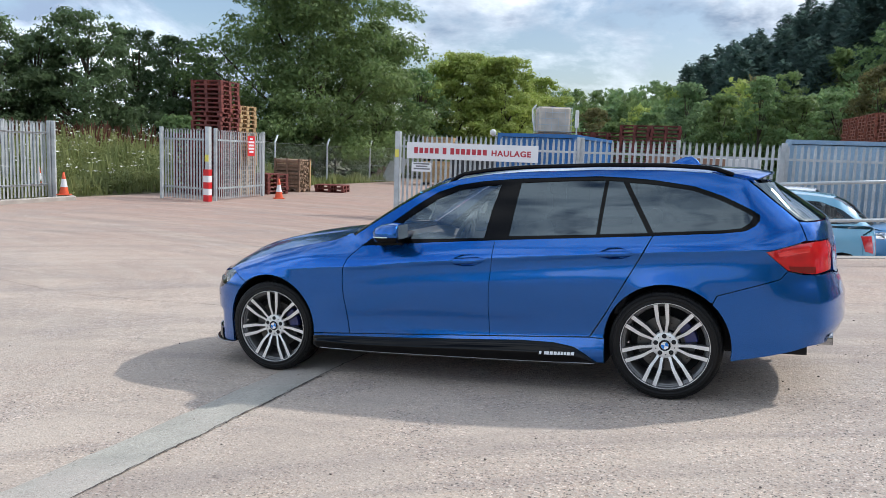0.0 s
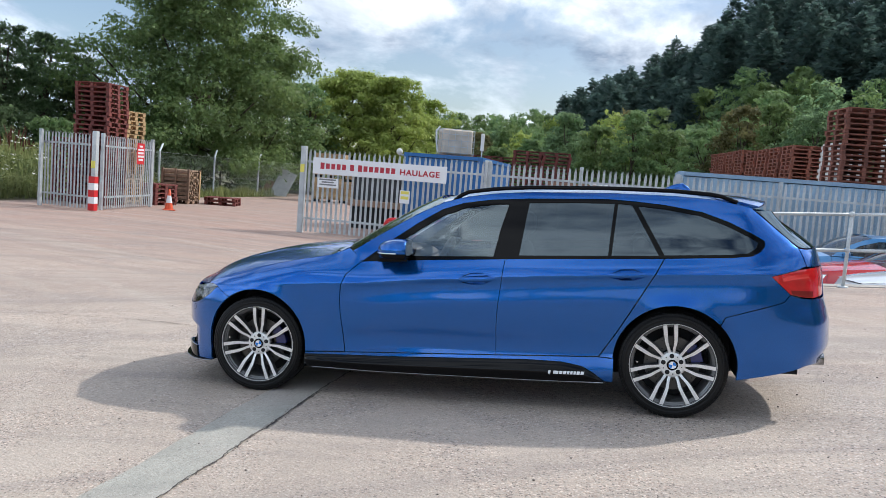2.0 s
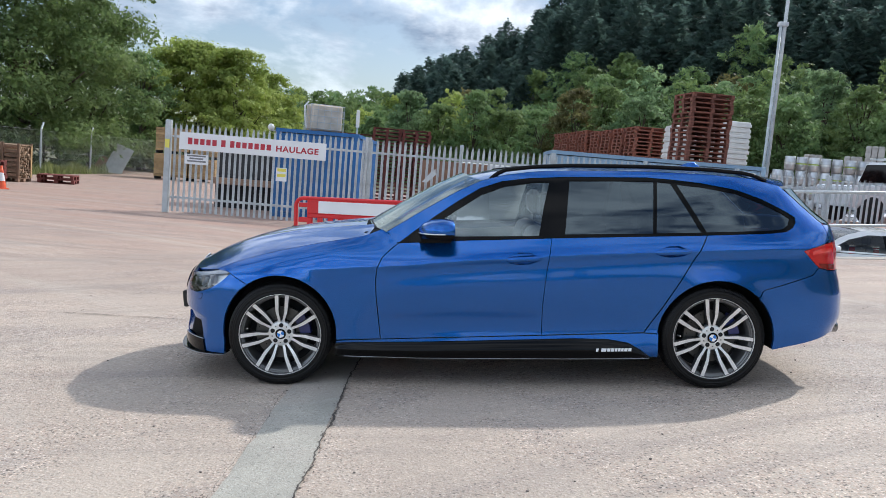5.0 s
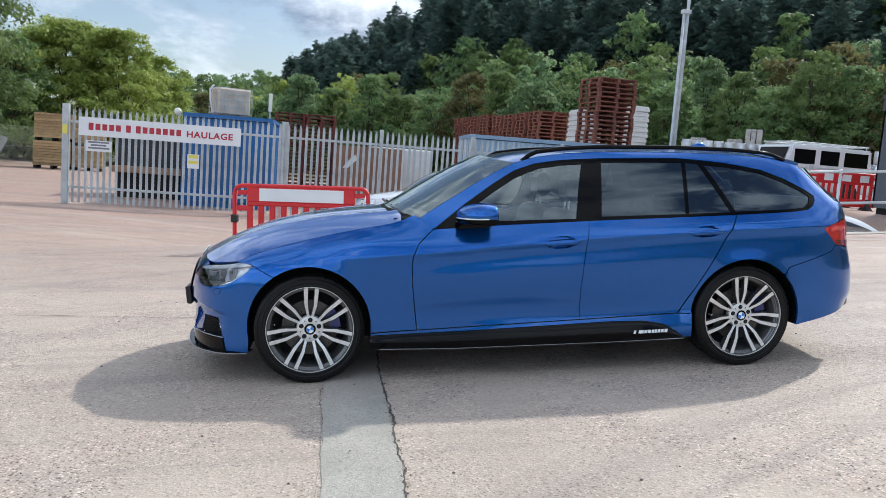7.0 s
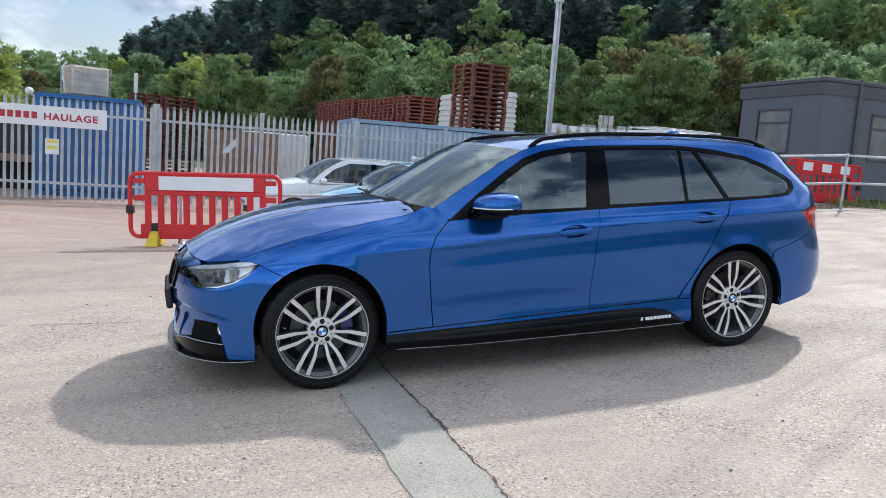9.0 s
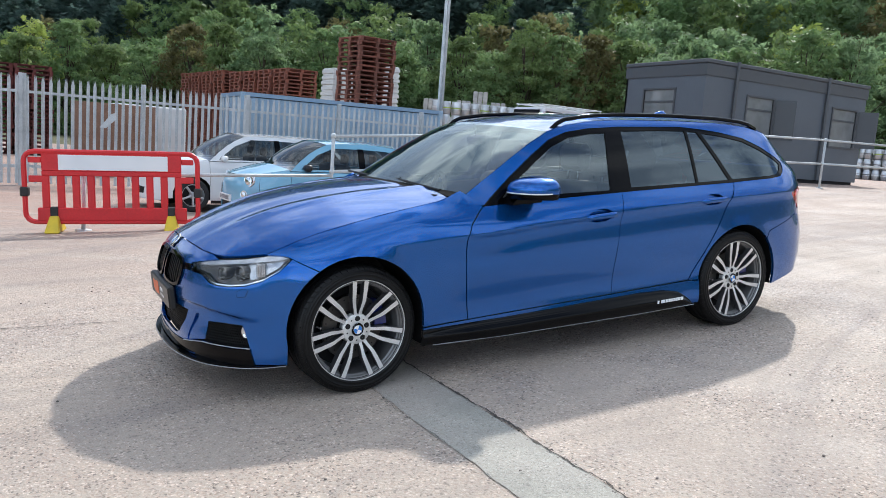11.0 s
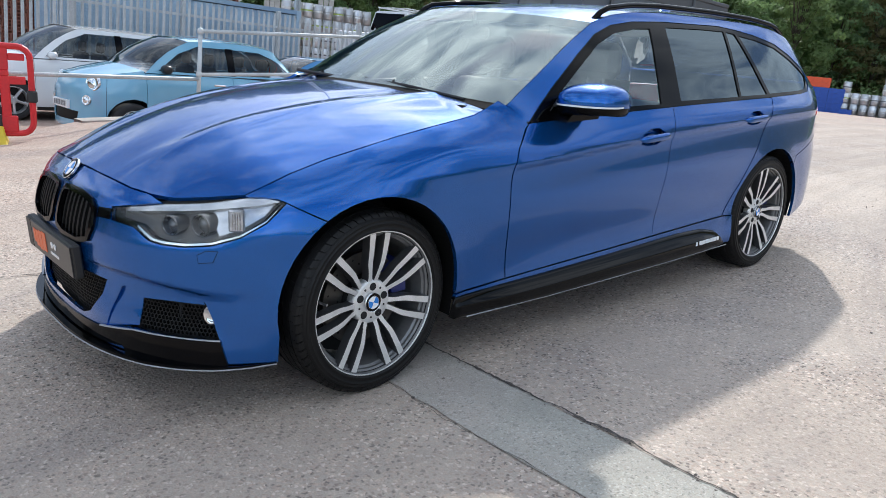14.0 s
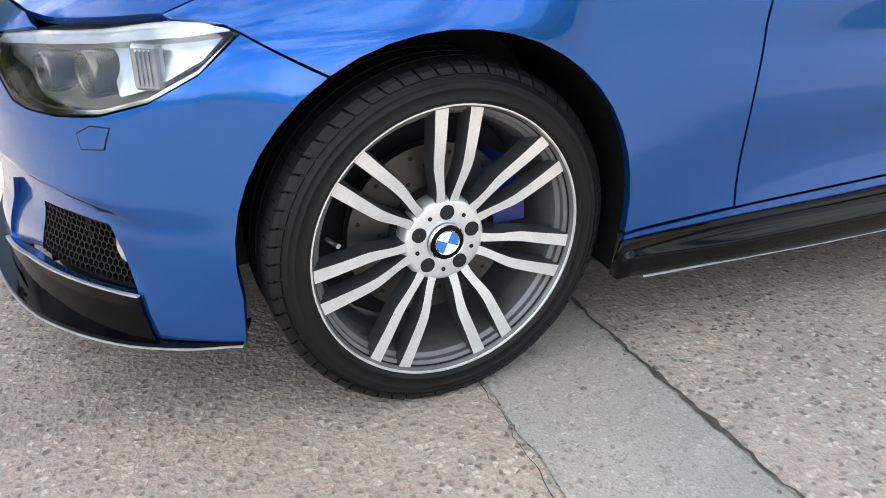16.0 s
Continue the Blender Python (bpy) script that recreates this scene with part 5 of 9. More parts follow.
# crates among the kegs
def crate(x, y, z, key, yaw, k_=0.66):
    c = empty("plastic_crate", pose(x, y, z, 0, 0, yaw) @ Matrix.Scale(k_, 4), "bright plastic crate among the kegs", "crate", "plastic crates")
    bm = bmesh.new()
    box(bm, -0.6, 0.6, -0.4, 0.4, 0, 0.04)
    for a in ((-0.6, 0.6, -0.4, -0.37), (-0.6, 0.6, 0.37, 0.4), (-0.6, -0.57, -0.37, 0.37), (0.57, 0.6, -0.37, 0.37)):
        box(bm, *a, 0.04, 0.36)
    part("shell", bm, M[key], c)
    for k in range(7):
        bm = bmesh.new()
        box(bm, -0.55 + k * 0.17, -0.5 + k * 0.17, -0.42, -0.401, 0.03, 0.33)
        part("rib", bm, M[key], c)


for i, (u, k, n) in enumerate(((0.345, "purple", 5), (0.385, "blue_plastic", 5), (0.428, "blue_plastic", 5))):
    p = K0.lerp(K1, u)
    for j in range(n):
        crate(p.x + 0.1, p.y, ground_height(p.x, p.y) + j * 0.241, k, -74 + 2 * i)
    if i < 2:
        crate(p.x + 0.1, p.y, ground_height(p.x, p.y) + n * 0.241, "orange", -72 + 2 * i)
        crate(p.x + 0.1, p.y, ground_height(p.x, p.y) + (n + 1) * 0.241, "orange", -76 + 2 * i)
p = K0.lerp(K1, 0.47)
crate(p.x - 0.9, p.y, ground_height(p.x - 0.9, p.y), "blue_plastic", -76)
crate(9.6, 19.3, LOW, "blue_plastic", -68, 1.0)
# red stillage frame at the end of the bank of kegs
st = empty("steel_stillage", pose(36.2, 22.3, ground_height(36.2, 22.3), 0, 0, 16), "rusty red steel stillage frame beside the kegs", "stillage")
for x in (-0.8, 0.8):
    for y in (-0.5, 0.5):
        bm = bmesh.new()
        box(bm, x - 0.04, x + 0.04, y - 0.04, y + 0.04, 0, 2.3, 0.004)
        part("post", bm, M["brown_wood"], st)
for z in (0.1, 0.8, 1.5, 1.9, 2.2):
    for y in (-0.5, 0.5):
        bm = bmesh.new()
        box(bm, -0.76, 0.76, y - 0.03, y + 0.03, z, z + 0.06)
        part("rail", bm, M["brown_wood"], st)


# tall wrapped stacks of white trays beside the pallet tower
def wrapped(x, y, z, n, yaw):
    for i in range(n):
        bm = bmesh.new()
        box(bm, -0.6, 0.6, -0.5, 0.5, 0.0, 0.13, 0.012)
        box(bm, -0.57, 0.57, -0.47, 0.47, 0.12, 0.21, 0.02)
        bmesh.ops.remove_doubles(bm, verts=bm.verts, dist=0.0001)
        s = part("tray", bm, M["white_plastic"], tag=("white plastic trays stacked and wrapped", "tray", "white tray stacks"))
        s.matrix_world = pose(x + rs.uniform(-.02, .02), y, z + i * 0.212, 0, 0, yaw + rs.uniform(-2, 2))


wrapped(8.75, 25.0, LOW, 20, 6)
wrapped(11.0, 26.0, LOW, 22, 3)


# ---- the blue estate car: all panels lie on one surface that is wound round a plan outline ----
def paint(name, base, flake=0.5):
    m = material(name, base, 0.20, flake, coat=0.85)
    m.node_tree.nodes["Principled BSDF"].inputs["Coat IOR"].default_value = 1.5
    m.node_tree.nodes["Principled BSDF"].inputs["Specular IOR Level"].default_value = 0.1
    n, l = m.node_tree.nodes, m.node_tree.links
    b = n["Principled BSDF"]
    tc = n["Texture Coordinate"]
    v = n.new("ShaderNodeTexVoronoi")
    v.inputs["Scale"].default_value = 900
    l.new(tc.outputs["Object"], v.inputs["Vector"])
    bp = n.new("ShaderNodeBump")
    bp.inputs["Strength"].default_value, bp.inputs["Distance"].default_value = 0.06, 0.001
    l.new(v.outputs["Distance"], bp.inputs["Height"])
    l.new(bp.outputs[0], b.inputs["Normal"])
    return m


M["paint"] = paint("estate_blue_metallic", (0.0062, 0.101, 0.39), 0.78)
M["gloss_black"] = material("gloss_black_plastic", (0.002, 0.002, 0.0025), 0.08, 0.0, spec=0.14)
M["skirt_black"] = material("polished_black_skirt", (0.002, 0.002, 0.0025), 0.05, 0.0, spec=0.2)
M["satin_black"] = material("satin_black_trim", (0.012, 0.012, 0.013), 0.45)
M["chrome"] = material("chrome", (0.75, 0.76, 0.78), 0.12, 1.0)
M["alloy"] = material("machined_alloy", (0.78, 0.78, 0.77), 0.34, 0.55, (0.64, 0.64, 0.63), 25, 0.6, 0.06, 300)
# silver barrel darkened to hold the shade between the spokes
M["alloy_mid"] = material("shaded_silver_barrel", (0.19, 0.19, 0.19), 0.4, 0.5, (0.13, 0.13, 0.13), 18, 0.6)
M["alloy_dark"] = material("grey_painted_alloy", (0.075, 0.075, 0.078), 0.38, 0.5, (0.052, 0.052, 0.054), 30, 0.5)
M["disc"] = material("brake_disc_iron", (0.11, 0.105, 0.10), 0.45, 0.9, (0.08, 0.075, 0.07), 12, 0.6)
M["caliper"] = material("dark_blue_caliper", (0.01, 0.02, 0.14), 0.35, 0.0, coat=0.5)
M["cloth"] = material("dark_seat_leather", (0.13, 0.128, 0.125), 0.5, 0.0, (0.16, 0.156, 0.152), 6, 0.6, bump=0.1)
M["interior"] = material("interior_grey_plastic", (0.16, 0.16, 0.16), 0.6, 0.0, (0.09, 0.09, 0.091), 5, 0.5)
M["headliner"] = material("pale_headliner", (0.32, 0.31, 0.29), 0.9)
M["red_lens"] = material("red_lamp_plastic", (0.58, 0.010, 0.016), 0.08, 0.0, (0.44, 0.008, 0.014), 14, 0.8, coat=1.0)
M["red_lens_deep"] = material("deep_red_lamp_plastic", (0.20, 0.004, 0.008), 0.1, 0.0, coat=1.0)
M["red_lens_bright"] = material("bright_red_reflector", (0.78, 0.03, 0.03), 0.15, 0.2, coat=1.0)
M["bezel"] = material("headlamp_bezel", (0.15, 0.135, 0.12), 0.34, 0.3, (0.12, 0.108, 0.096), 20, 0.5)
M["lamp_ring"] = material("lamp_ring_grey", (0.22, 0.21, 0.20), 0.25, 0.7)
M["lamp_lens"] = material("projector_glass", (0.16, 0.155, 0.15), 0.06, 0.35, coat=1.0)
M["lamp_white"] = material("satin_lamp_reflector", (0.78, 0.79, 0.81), 0.2, 0.6, (0.5, 0.5, 0.51), 30, 0.6)
M["tyre"] = material("tyre_rubber", (0.0048, 0.0048, 0.0052), 0.5, 0.0, (0.0085, 0.008, 0.0076), 14, 0.7, 0.15, 120, bump=0.1, bump_scale=180, spec=0.25)
M["dark_chrome"] = material("dark_chrome", (0.35, 0.35, 0.36), 0.15, 1.0)
M["lamp_clear"] = glass_material("clear_lamp_cover", (0.86, 0.87, 0.88), 1.42)
M["plate_black"] = material("dark_plate", (0.02, 0.02, 0.022), 0.35)
M["plate_orange"] = material("orange_print", (0.75, 0.16, 0.06), 0.5)
M["badge_blue"] = material("badge_blue", (0.02, 0.20, 0.62), 0.25, coat=0.5)
M["badge_white"] = material("badge_white", (0.8, 0.82, 0.84), 0.25, coat=0.5)
M["mesh_black"] = material("black_grille_plastic", (0.007, 0.007, 0.007), 0.55, spec=0.2)


def pchip(xs, ys, q):
    """A smooth curve through points that never overshoots them."""
    xs, ys, q = np.asarray(xs, float), np.asarray(ys, float), np.clip(np.asarray(q, float), xs[0], xs[-1])
    h, d = np.diff(xs), np.diff(ys) / np.diff(xs)
    m = np.zeros_like(xs)
    m[0], m[-1] = d[0], d[-1]
    ok = d[:-1] * d[1:] > 0
    w1, w2 = 2 * h[1:] + h[:-1], h[1:] + 2 * h[:-1]
    m[1:-1][ok] = (w1 + w2)[ok] / (w1 / np.where(d[:-1] == 0, 1, d[:-1]) + w2 / np.where(d[1:] == 0, 1, d[1:]))[ok]
    i = np.clip(np.searchsorted(xs, q, side="right") - 1, 0, len(h) - 1)
    t = (q - xs[i]) / h[i]
    return (2 * t**3 - 3 * t**2 + 1) * ys[i] + (t**3 - 2 * t**2 + t) * h[i] * m[i] + (3 * t**2 - 2 * t**3) * ys[i + 1] + (t**3 - t**2) * h[i] * m[i + 1]


ARCHES = ((-1.403, 0.350, 0.370), (1.408, 0.338, 0.372))


class BodySurface:
    """A plan outline (x, half width) and, at stations round it, how far the skin lies inside it at each height."""

    def __init__(self, plan, sections, crease=()):
        self.crease, self.ledge = crease, None
        p = np.array(plan, float)
        k = np.r_[0, np.cumsum(np.linalg.norm(np.diff(p, axis=0), axis=1))]
        s = np.linspace(0, k[-1], 700)
        # rounded with a natural spline by repeated averaging of the dense outline
        q = np.stack([np.interp(s, k, p[:, 0]), np.interp(s, k, p[:, 1])], 1)
        ext = np.concatenate([(q[1:60] * (1, -1))[::-1], q, (q[-60:-1] * (1, -1))[::-1]])
        for _ in range(260):
            ext[1:-1] = 0.25 * ext[:-2] + 0.5 * ext[1:-1] + 0.25 * ext[2:]
        q = ext[59:59 + 700]
        q[0, 1] = q[-1, 1] = 0
        self.s = np.r_[0, np.cumsum(np.linalg.norm(np.diff(q, axis=0), axis=1))]
        self.q = q
        t = np.gradient(q, axis=0)
        t /= np.linalg.norm(t, axis=1)[:, None]
        self.n = np.stack([-t[:, 1], t[:, 0]], 1)
        self.zs = np.linspace(0.10, 1.5, 351)
        at = [self.a(**key) for key, _ in sections]
        rows = np.array([pchip(*zip(*tab), self.zs) for _, tab in sections])
        self.grid_a = np.linspace(0, self.s[-1], 260)
        self.o = np.array([pchip(at, rows[:, j], self.grid_a) for j in range(len(self.zs))]).T
        for _ in range(2):
            self.o[:, 1:-1] = 0.25 * self.o[:, :-2] + 0.5 * self.o[:, 1:-1] + 0.25 * self.o[:, 2:]
        for _ in range(4):
            self.o[1:-1] = 0.25 * self.o[:-2] + 0.5 * self.o[1:-1] + 0.25 * self.o[2:]

    def a(self, x=None, y=None, end=-1):
        """The distance round the outline at a length x, or at a half width y of the nose (end=-1) or tail (end=1)."""
        if y is not None:
            w = np.argmax(self.q[:, 1] > 0.80) if end < 0 else len(self.q) - np.argmax(self.q[::-1, 1] > 0.80) - 1
            if end < 0:
                return float(np.interp(y, self.q[:w, 1], self.s[:w]))
            return float(np.interp(-y, -self.q[w:, 1], self.s[w:]))
        return float(np.interp(x, self.q[:, 0], self.s))

    def point(self, a, z, deep=0.0):
        """Points of the left half for arrays a, z; a below 0 lies on the right half."""
        a, z = np.asarray(a, float), np.asarray(z, float)
        sg, b = np.where(a < 0, 1.0, -1.0), np.abs(a)
        x, y = np.interp(b, self.s, self.q[:, 0]), np.interp(b, self.s, self.q[:, 1])
        nx, ny = np.interp(b, self.s, self.n[:, 0]), np.interp(b, self.s, self.n[:, 1])
        ia = np.clip(b / self.grid_a[1], 0, len(self.grid_a) - 1.001)
        iz = np.clip((z - self.zs[0]) / (self.zs[1] - self.zs[0]), 0, len(self.zs) - 1.001)
        i, j = ia.astype(int), iz.astype(int)
        u, v = ia - i, iz - j
        o = (self.o[i, j] * (1 - u) + self.o[i + 1, j] * u) * (1 - v) + (self.o[i, j + 1] * (1 - u) + self.o[i + 1, j + 1] * u) * v + deep
        if self.crease:
            d = np.interp(x, *zip(*self.crease)) - z
            ease = lambda v: np.clip(v, 0, 1) ** 2 * (3 - 2 * np.clip(v, 0, 1))
            fade = ease((x + 1.32) / 0.95) * (1 - .75 * ease((x - 1.70) / .4)) * (np.abs(ny) > 0.8)
            o = o + fade * 0.0135 * np.clip(d / 0.030, 0, 1) ** 0.8 * (1 - ease((d - 0.040) / 0.17)) * (d > 0)
            # ledge over the intakes of the front bumper, which dies away at its outer corner
            if self.ledge is None:
                keys = [self.a(y=v) for v in (.20, .36, .48, .60)] + [self.a(x=-1.99), self.a(x=-1.90)]
                self.ledge = (keys, (.470, .478, .474, .458, .444, .430), (0, .016, .020, .020, .016, 0))
            d = np.interp(b, self.ledge[0], self.ledge[1]) - z
            o = o + np.interp(b, self.ledge[0], self.ledge[2], 0, 0) * ease(d / .022) * (1 - ease((d - .10) / .10))
        for cx, cz, r0 in ARCHES if self.crease else ():
            r = np.hypot(x - cx, z - cz)
            o = o - 0.0055 * np.clip(1 - (r - r0) / 0.085, 0, 1) ** 2 * (r > r0 - 0.03) * (np.abs(ny) > 0.8)
        return np.stack([x - nx * o, sg * np.maximum(y - ny * o, 0.0) * np.where(b < 1e-9, 0, 1), z + 0 * x], -1)

    def normal(self, a, z):
        e = 0.006
        du = self.point(a + e, z) - self.point(a - e, z)
        dv = self.point(a, z + e) - self.point(a, z - e)
        n = np.cross(du, dv)
        n /= np.maximum(np.linalg.norm(n, axis=-1), 1e-9)[..., None]
        p = self.point(a, z)
        out = np.stack([p[..., 0] * 0.25, p[..., 1], 0 * p[..., 0]], -1)
        return n * np.where((n * out).sum(-1) < 0, -1, 1)[..., None]


def inside(poly, pts):
    x, y = pts[:, 0], pts[:, 1]
    r = np.zeros(len(pts), bool)
    p = np.asarray(poly)
    for (x0, y0), (x1, y1) in zip(p, np.roll(p, -1, 0)):
        if y0 != y1:
            r ^= ((y0 > y) != (y1 > y)) & (x < (x1 - x0) * (y - y0) / (y1 - y0) + x0)
    return r


def outline_dense(poly, step=0.03):
    out = []
    for a, b in zip(poly, poly[1:] + poly[:1]):
        k = max(1, int(math.ceil(math.dist(a, b) / step)))
        out += [(a[0] + (b[0] - a[0]) * i / k, a[1] + (b[1] - a[1]) * i / k) for i in range(k)]
    return out


def shrink(poly, d):
    p = np.array(poly, float)
    area = 0.5 * np.sum(p[:, 0] * np.roll(p[:, 1], -1) - np.roll(p[:, 0], -1) * p[:, 1])
    t = np.roll(p, -1, 0) - np.roll(p, 1, 0)
    t /= np.maximum(np.linalg.norm(t, axis=1), 1e-9)[:, None]
    n = np.stack([-t[:, 1], t[:, 0]], 1) * (1 if area > 0 else -1)
    return [tuple(v) for v in p + n * d]


def panel_mesh(name, lift, normal, outline, holes=(), mat=None, gap=0.002, depth=0.016, step=0.03, grid=0.04):
    """A skin panel: a flat outline filled with triangles, lifted on to a surface, with its edge turned in."""
    loops = [shrink(outline_dense(list(outline), step), gap)] + [outline_dense(list(h), step) for h in holes]
    pts = [p for lp in loops for p in lp]
    edges, k = [], 0
    for lp in loops:
        n = len(lp)
        edges += [(k + i, k + (i + 1) % n) for i in range(n)]
        k += n
    arr = np.array(loops[0])
    lo, hi = arr.min(0), arr.max(0)
    ga, gb = grid if isinstance(grid, tuple) else (grid, grid)
    gxs, gys = np.arange(lo[0] + ga / 2, hi[0], ga), np.arange(lo[1] + gb / 2, hi[1], gb)
    if len(gxs) and len(gys):
        g = np.stack(np.meshgrid(gxs, gys), -1).reshape(-1, 2)
        ok = inside(loops[0], g)
        for h in loops[1:]:
            ok &= ~inside(h, g)
        g = g[ok]
        if len(g):
            bp = np.array(pts)
            d = np.sqrt(((g[:, None] - bp[None]) ** 2).sum(-1)).min(1)
            pts += [tuple(v) for v in g[d > gb * 0.45]]
    vs, _, fs, *_ = geometry.delaunay_2d_cdt([Vector(p) for p in pts], edges, [], 1, 1e-5)
    v2 = np.array([tuple(v) for v in vs])
    cen = np.array([v2[list(f)].mean(0) for f in fs])
    ok = inside(loops[0], cen)
    for h in loops[1:]:
        ok &= ~inside(h, cen)
    fs = [tuple(f) for f, o in zip(fs, ok) if o]
    P, N = lift(v2), normal(v2)
    # winding outwards
    f0 = np.array(fs)
    fn = np.cross(P[f0[:, 1]] - P[f0[:, 0]], P[f0[:, 2]] - P[f0[:, 0]])
    flip = (fn * N[f0[:, 0]]).sum(1) < 0
    fs = [tuple(f[::-1]) if w else f for f, w in zip(fs, flip)]
    count = collections.Counter(tuple(sorted(e)) for f in fs for e in zip(f, f[1:] + f[:1]))
    rim = [e for f in fs for e in zip(f, f[1:] + f[:1]) if count[tuple(sorted(e))] == 1]
    verts, norms = [tuple(p) for p in P], [tuple(n) for n in N]
    base = {}
    for a, b in rim:
        for v in (a, b):
            if v not in base:
                base[v] = len(verts)
                verts += [tuple(P[v]), tuple(P[v] - N[v] * depth)]
                norms += [(0, 0, 0), (0, 0, 0)]
    for a, b in rim:
        t = Vector(P[b] - P[a]).cross(Vector(N[a])).normalized()
        for v in (a, b):
            for q in (0, 1):
                norms[base[v] + q] = tuple(Vector(norms[base[v] + q]) + t)
        fs.append((base[b], base[a], base[a] + 1, base[b] + 1))
    norms = [tuple(Vector(n).normalized()) for n in norms]
    me = bpy.data.meshes.new(name)
    me.from_pydata(verts, [], fs)
    if mat:
        me.materials.append(mat)
    me.polygons.foreach_set("use_smooth", [True] * len(me.polygons))
    me.normals_split_custom_set_from_vertices(norms)
    return me


CAR_PLAN = [(-2.205, 0), (-2.198, 0.18), (-2.170, 0.36), (-2.105, 0.54), (-1.995, 0.70), (-1.87, 0.795), (-1.70, 0.85), (-1.40, 0.880), (-1.0, 0.886), (0, 0.889), (1.0, 0.889), (1.5, 0.887),
            (1.85, 0.866), (2.10, 0.818), (2.29, 0.715), (2.385, 0.50), (2.432, 0.24), (2.445, 0)]
CAR_SECTIONS = [
    (dict(x=-9), [(.10, .0), (.24, .015), (.30, .02), (.42, .0), (.52, .005), (.60, .02), (.66, .04), (.72, .075), (.76, .12), (.80, .2), (1.5, 1.2)]),
    (dict(y=.30), [(.10, 0), (.24, .006), (.40, .003), (.492, .0), (.55, .003), (.62, .02), (.68, .045), (.73, .09), (.77, .14), (.80, .2), (1.5, 1.0)]),
    (dict(x=-2.0), [(.10, .0), (.22, .0), (.30, .003), (.40, .004), (.46, .0), (.55, .0), (.62, .015), (.68, .045), (.73, .09), (.78, .17), (.82, .26), (1.5, .9)]),
    (dict(x=-1.88), [(.10, .01), (.22, .0), (.30, .003), (.40, .004), (.46, .0), (.55, .0), (.62, .008), (.68, .028), (.73, .060), (.78, .125), (.82, .20), (1.5, .75)]),
    (dict(x=-1.70), [(.10, .03), (.2, .002), (.4, .0), (.6, 0), (.68, .01), (.73, .03), (.78, .075), (.82, .14), (.84, .18), (.9, .3), (1.5, .6)]),
    (dict(x=-1.4), [(.10, .03), (.3, 0), (.6, 0), (.70, .0), (.76, .012), (.82, .045), (.87, .11), (.895, .158), (.95, .25), (1.5, .5)]),
    (dict(x=-1.0), [(.10, .05), (.25, .022), (.36, .020), (.50, .013), (.60, .005), (.70, .0), (.765, .0), (.80, .006), (.85, .02), (.91, .07), (.955, .135), (1.0, .2), (1.5, .4)]),
    (dict(x=-.65), [(.10, .06), (.25, .022), (.29, .029), (.325, .032), (.36, .034), (.40, .033), (.50, .020), (.58, .009), (.67, .001), (.785, .0), (.80, .004), (.83, .012), (.93, .07), (1.0, .11), (1.17, .19), (1.37, .28), (1.5, .4)]),
    (dict(x=0), [(.10, .06), (.25, .018), (.31, .028), (.345, .034), (.38, .038), (.42, .037), (.52, .022), (.62, .008), (.71, .001), (.83, .0), (.85, .004), (.87, .009), (.955, .045), (.98, .055), (1.17, .14), (1.30, .21), (1.37, .255), (1.42, .30), (1.5, .4)]),
    (dict(x=1.0), [(.10, .06), (.25, .015), (.33, .024), (.365, .030), (.40, .034), (.45, .032), (.55, .019), (.65, .008), (.76, .001), (.88, .0), (.90, .004), (.92, .009), (.985, .042), (1.0, .05), (1.17, .13), (1.30, .20), (1.37, .245), (1.42, .30), (1.5, .4)]),
    (dict(x=1.45), [(.10, .05), (.3, .0), (.6, 0), (.895, .0), (.915, .004), (.94, .010), (1.0, .045), (1.17, .125), (1.30, .195), (1.37, .245), (1.42, .30), (1.5, .4)]),
    (dict(x=1.85), [(.10, .03), (.4, 0), (.7, 0), (.905, .0), (.925, .004), (.95, .012), (1.03, .055), (1.17, .125), (1.28, .19), (1.35, .25), (1.42, .32), (1.5, .42)]),
    (dict(x=2.1), [(.10, .05), (.4, 0), (.6, 0), (.75, .014), (.9, .020), (1.0, .048), (1.1, .115), (1.2, .20), (1.3, .30), (1.42, .42), (1.5, .5)]),
    (dict(x=2.27), [(.10, .12), (.36, .03), (.46, .0), (.58, 0), (.66, .012), (.75, .030), (.9, .042), (1.0, .068), (1.06, .095), (1.09, .13), (1.2, .26), (1.3, .40), (1.5, .7)]),
    (dict(x=9), [(.10, .14), (.36, .05), (.46, 0), (.58, 0), (.66, .02), (.75, .050), (.9, .062), (1.0, .085), (1.06, .105), (1.09, .14), (1.2, .29), (1.31, .45), (1.5, .75)]),
]
BODY = BodySurface(CAR_PLAN, CAR_SECTIONS, [(-1.8, .715), (-1.25, .748), (-.65, .785), (0, .832), (1.0, .884), (1.45, .900), (1.85, .908), (2.1, .912)])
CAR_M = pose(0.02, 0.04, -0.006, 0, -4.29, 0)
car = empty("estate_car", CAR_M, "metallic blue estate car with black trim on twin-spoke alloy wheels", "car")


def X(x, z):
    return (BODY.a(x=x), z)


def YF(y, z):
    return (BODY.a(y=y), z)


def YR(y, z):
    return (BODY.a(y=y, end=1), z)


def flip(poly):
    return [(-a, z) for a, z in poly]


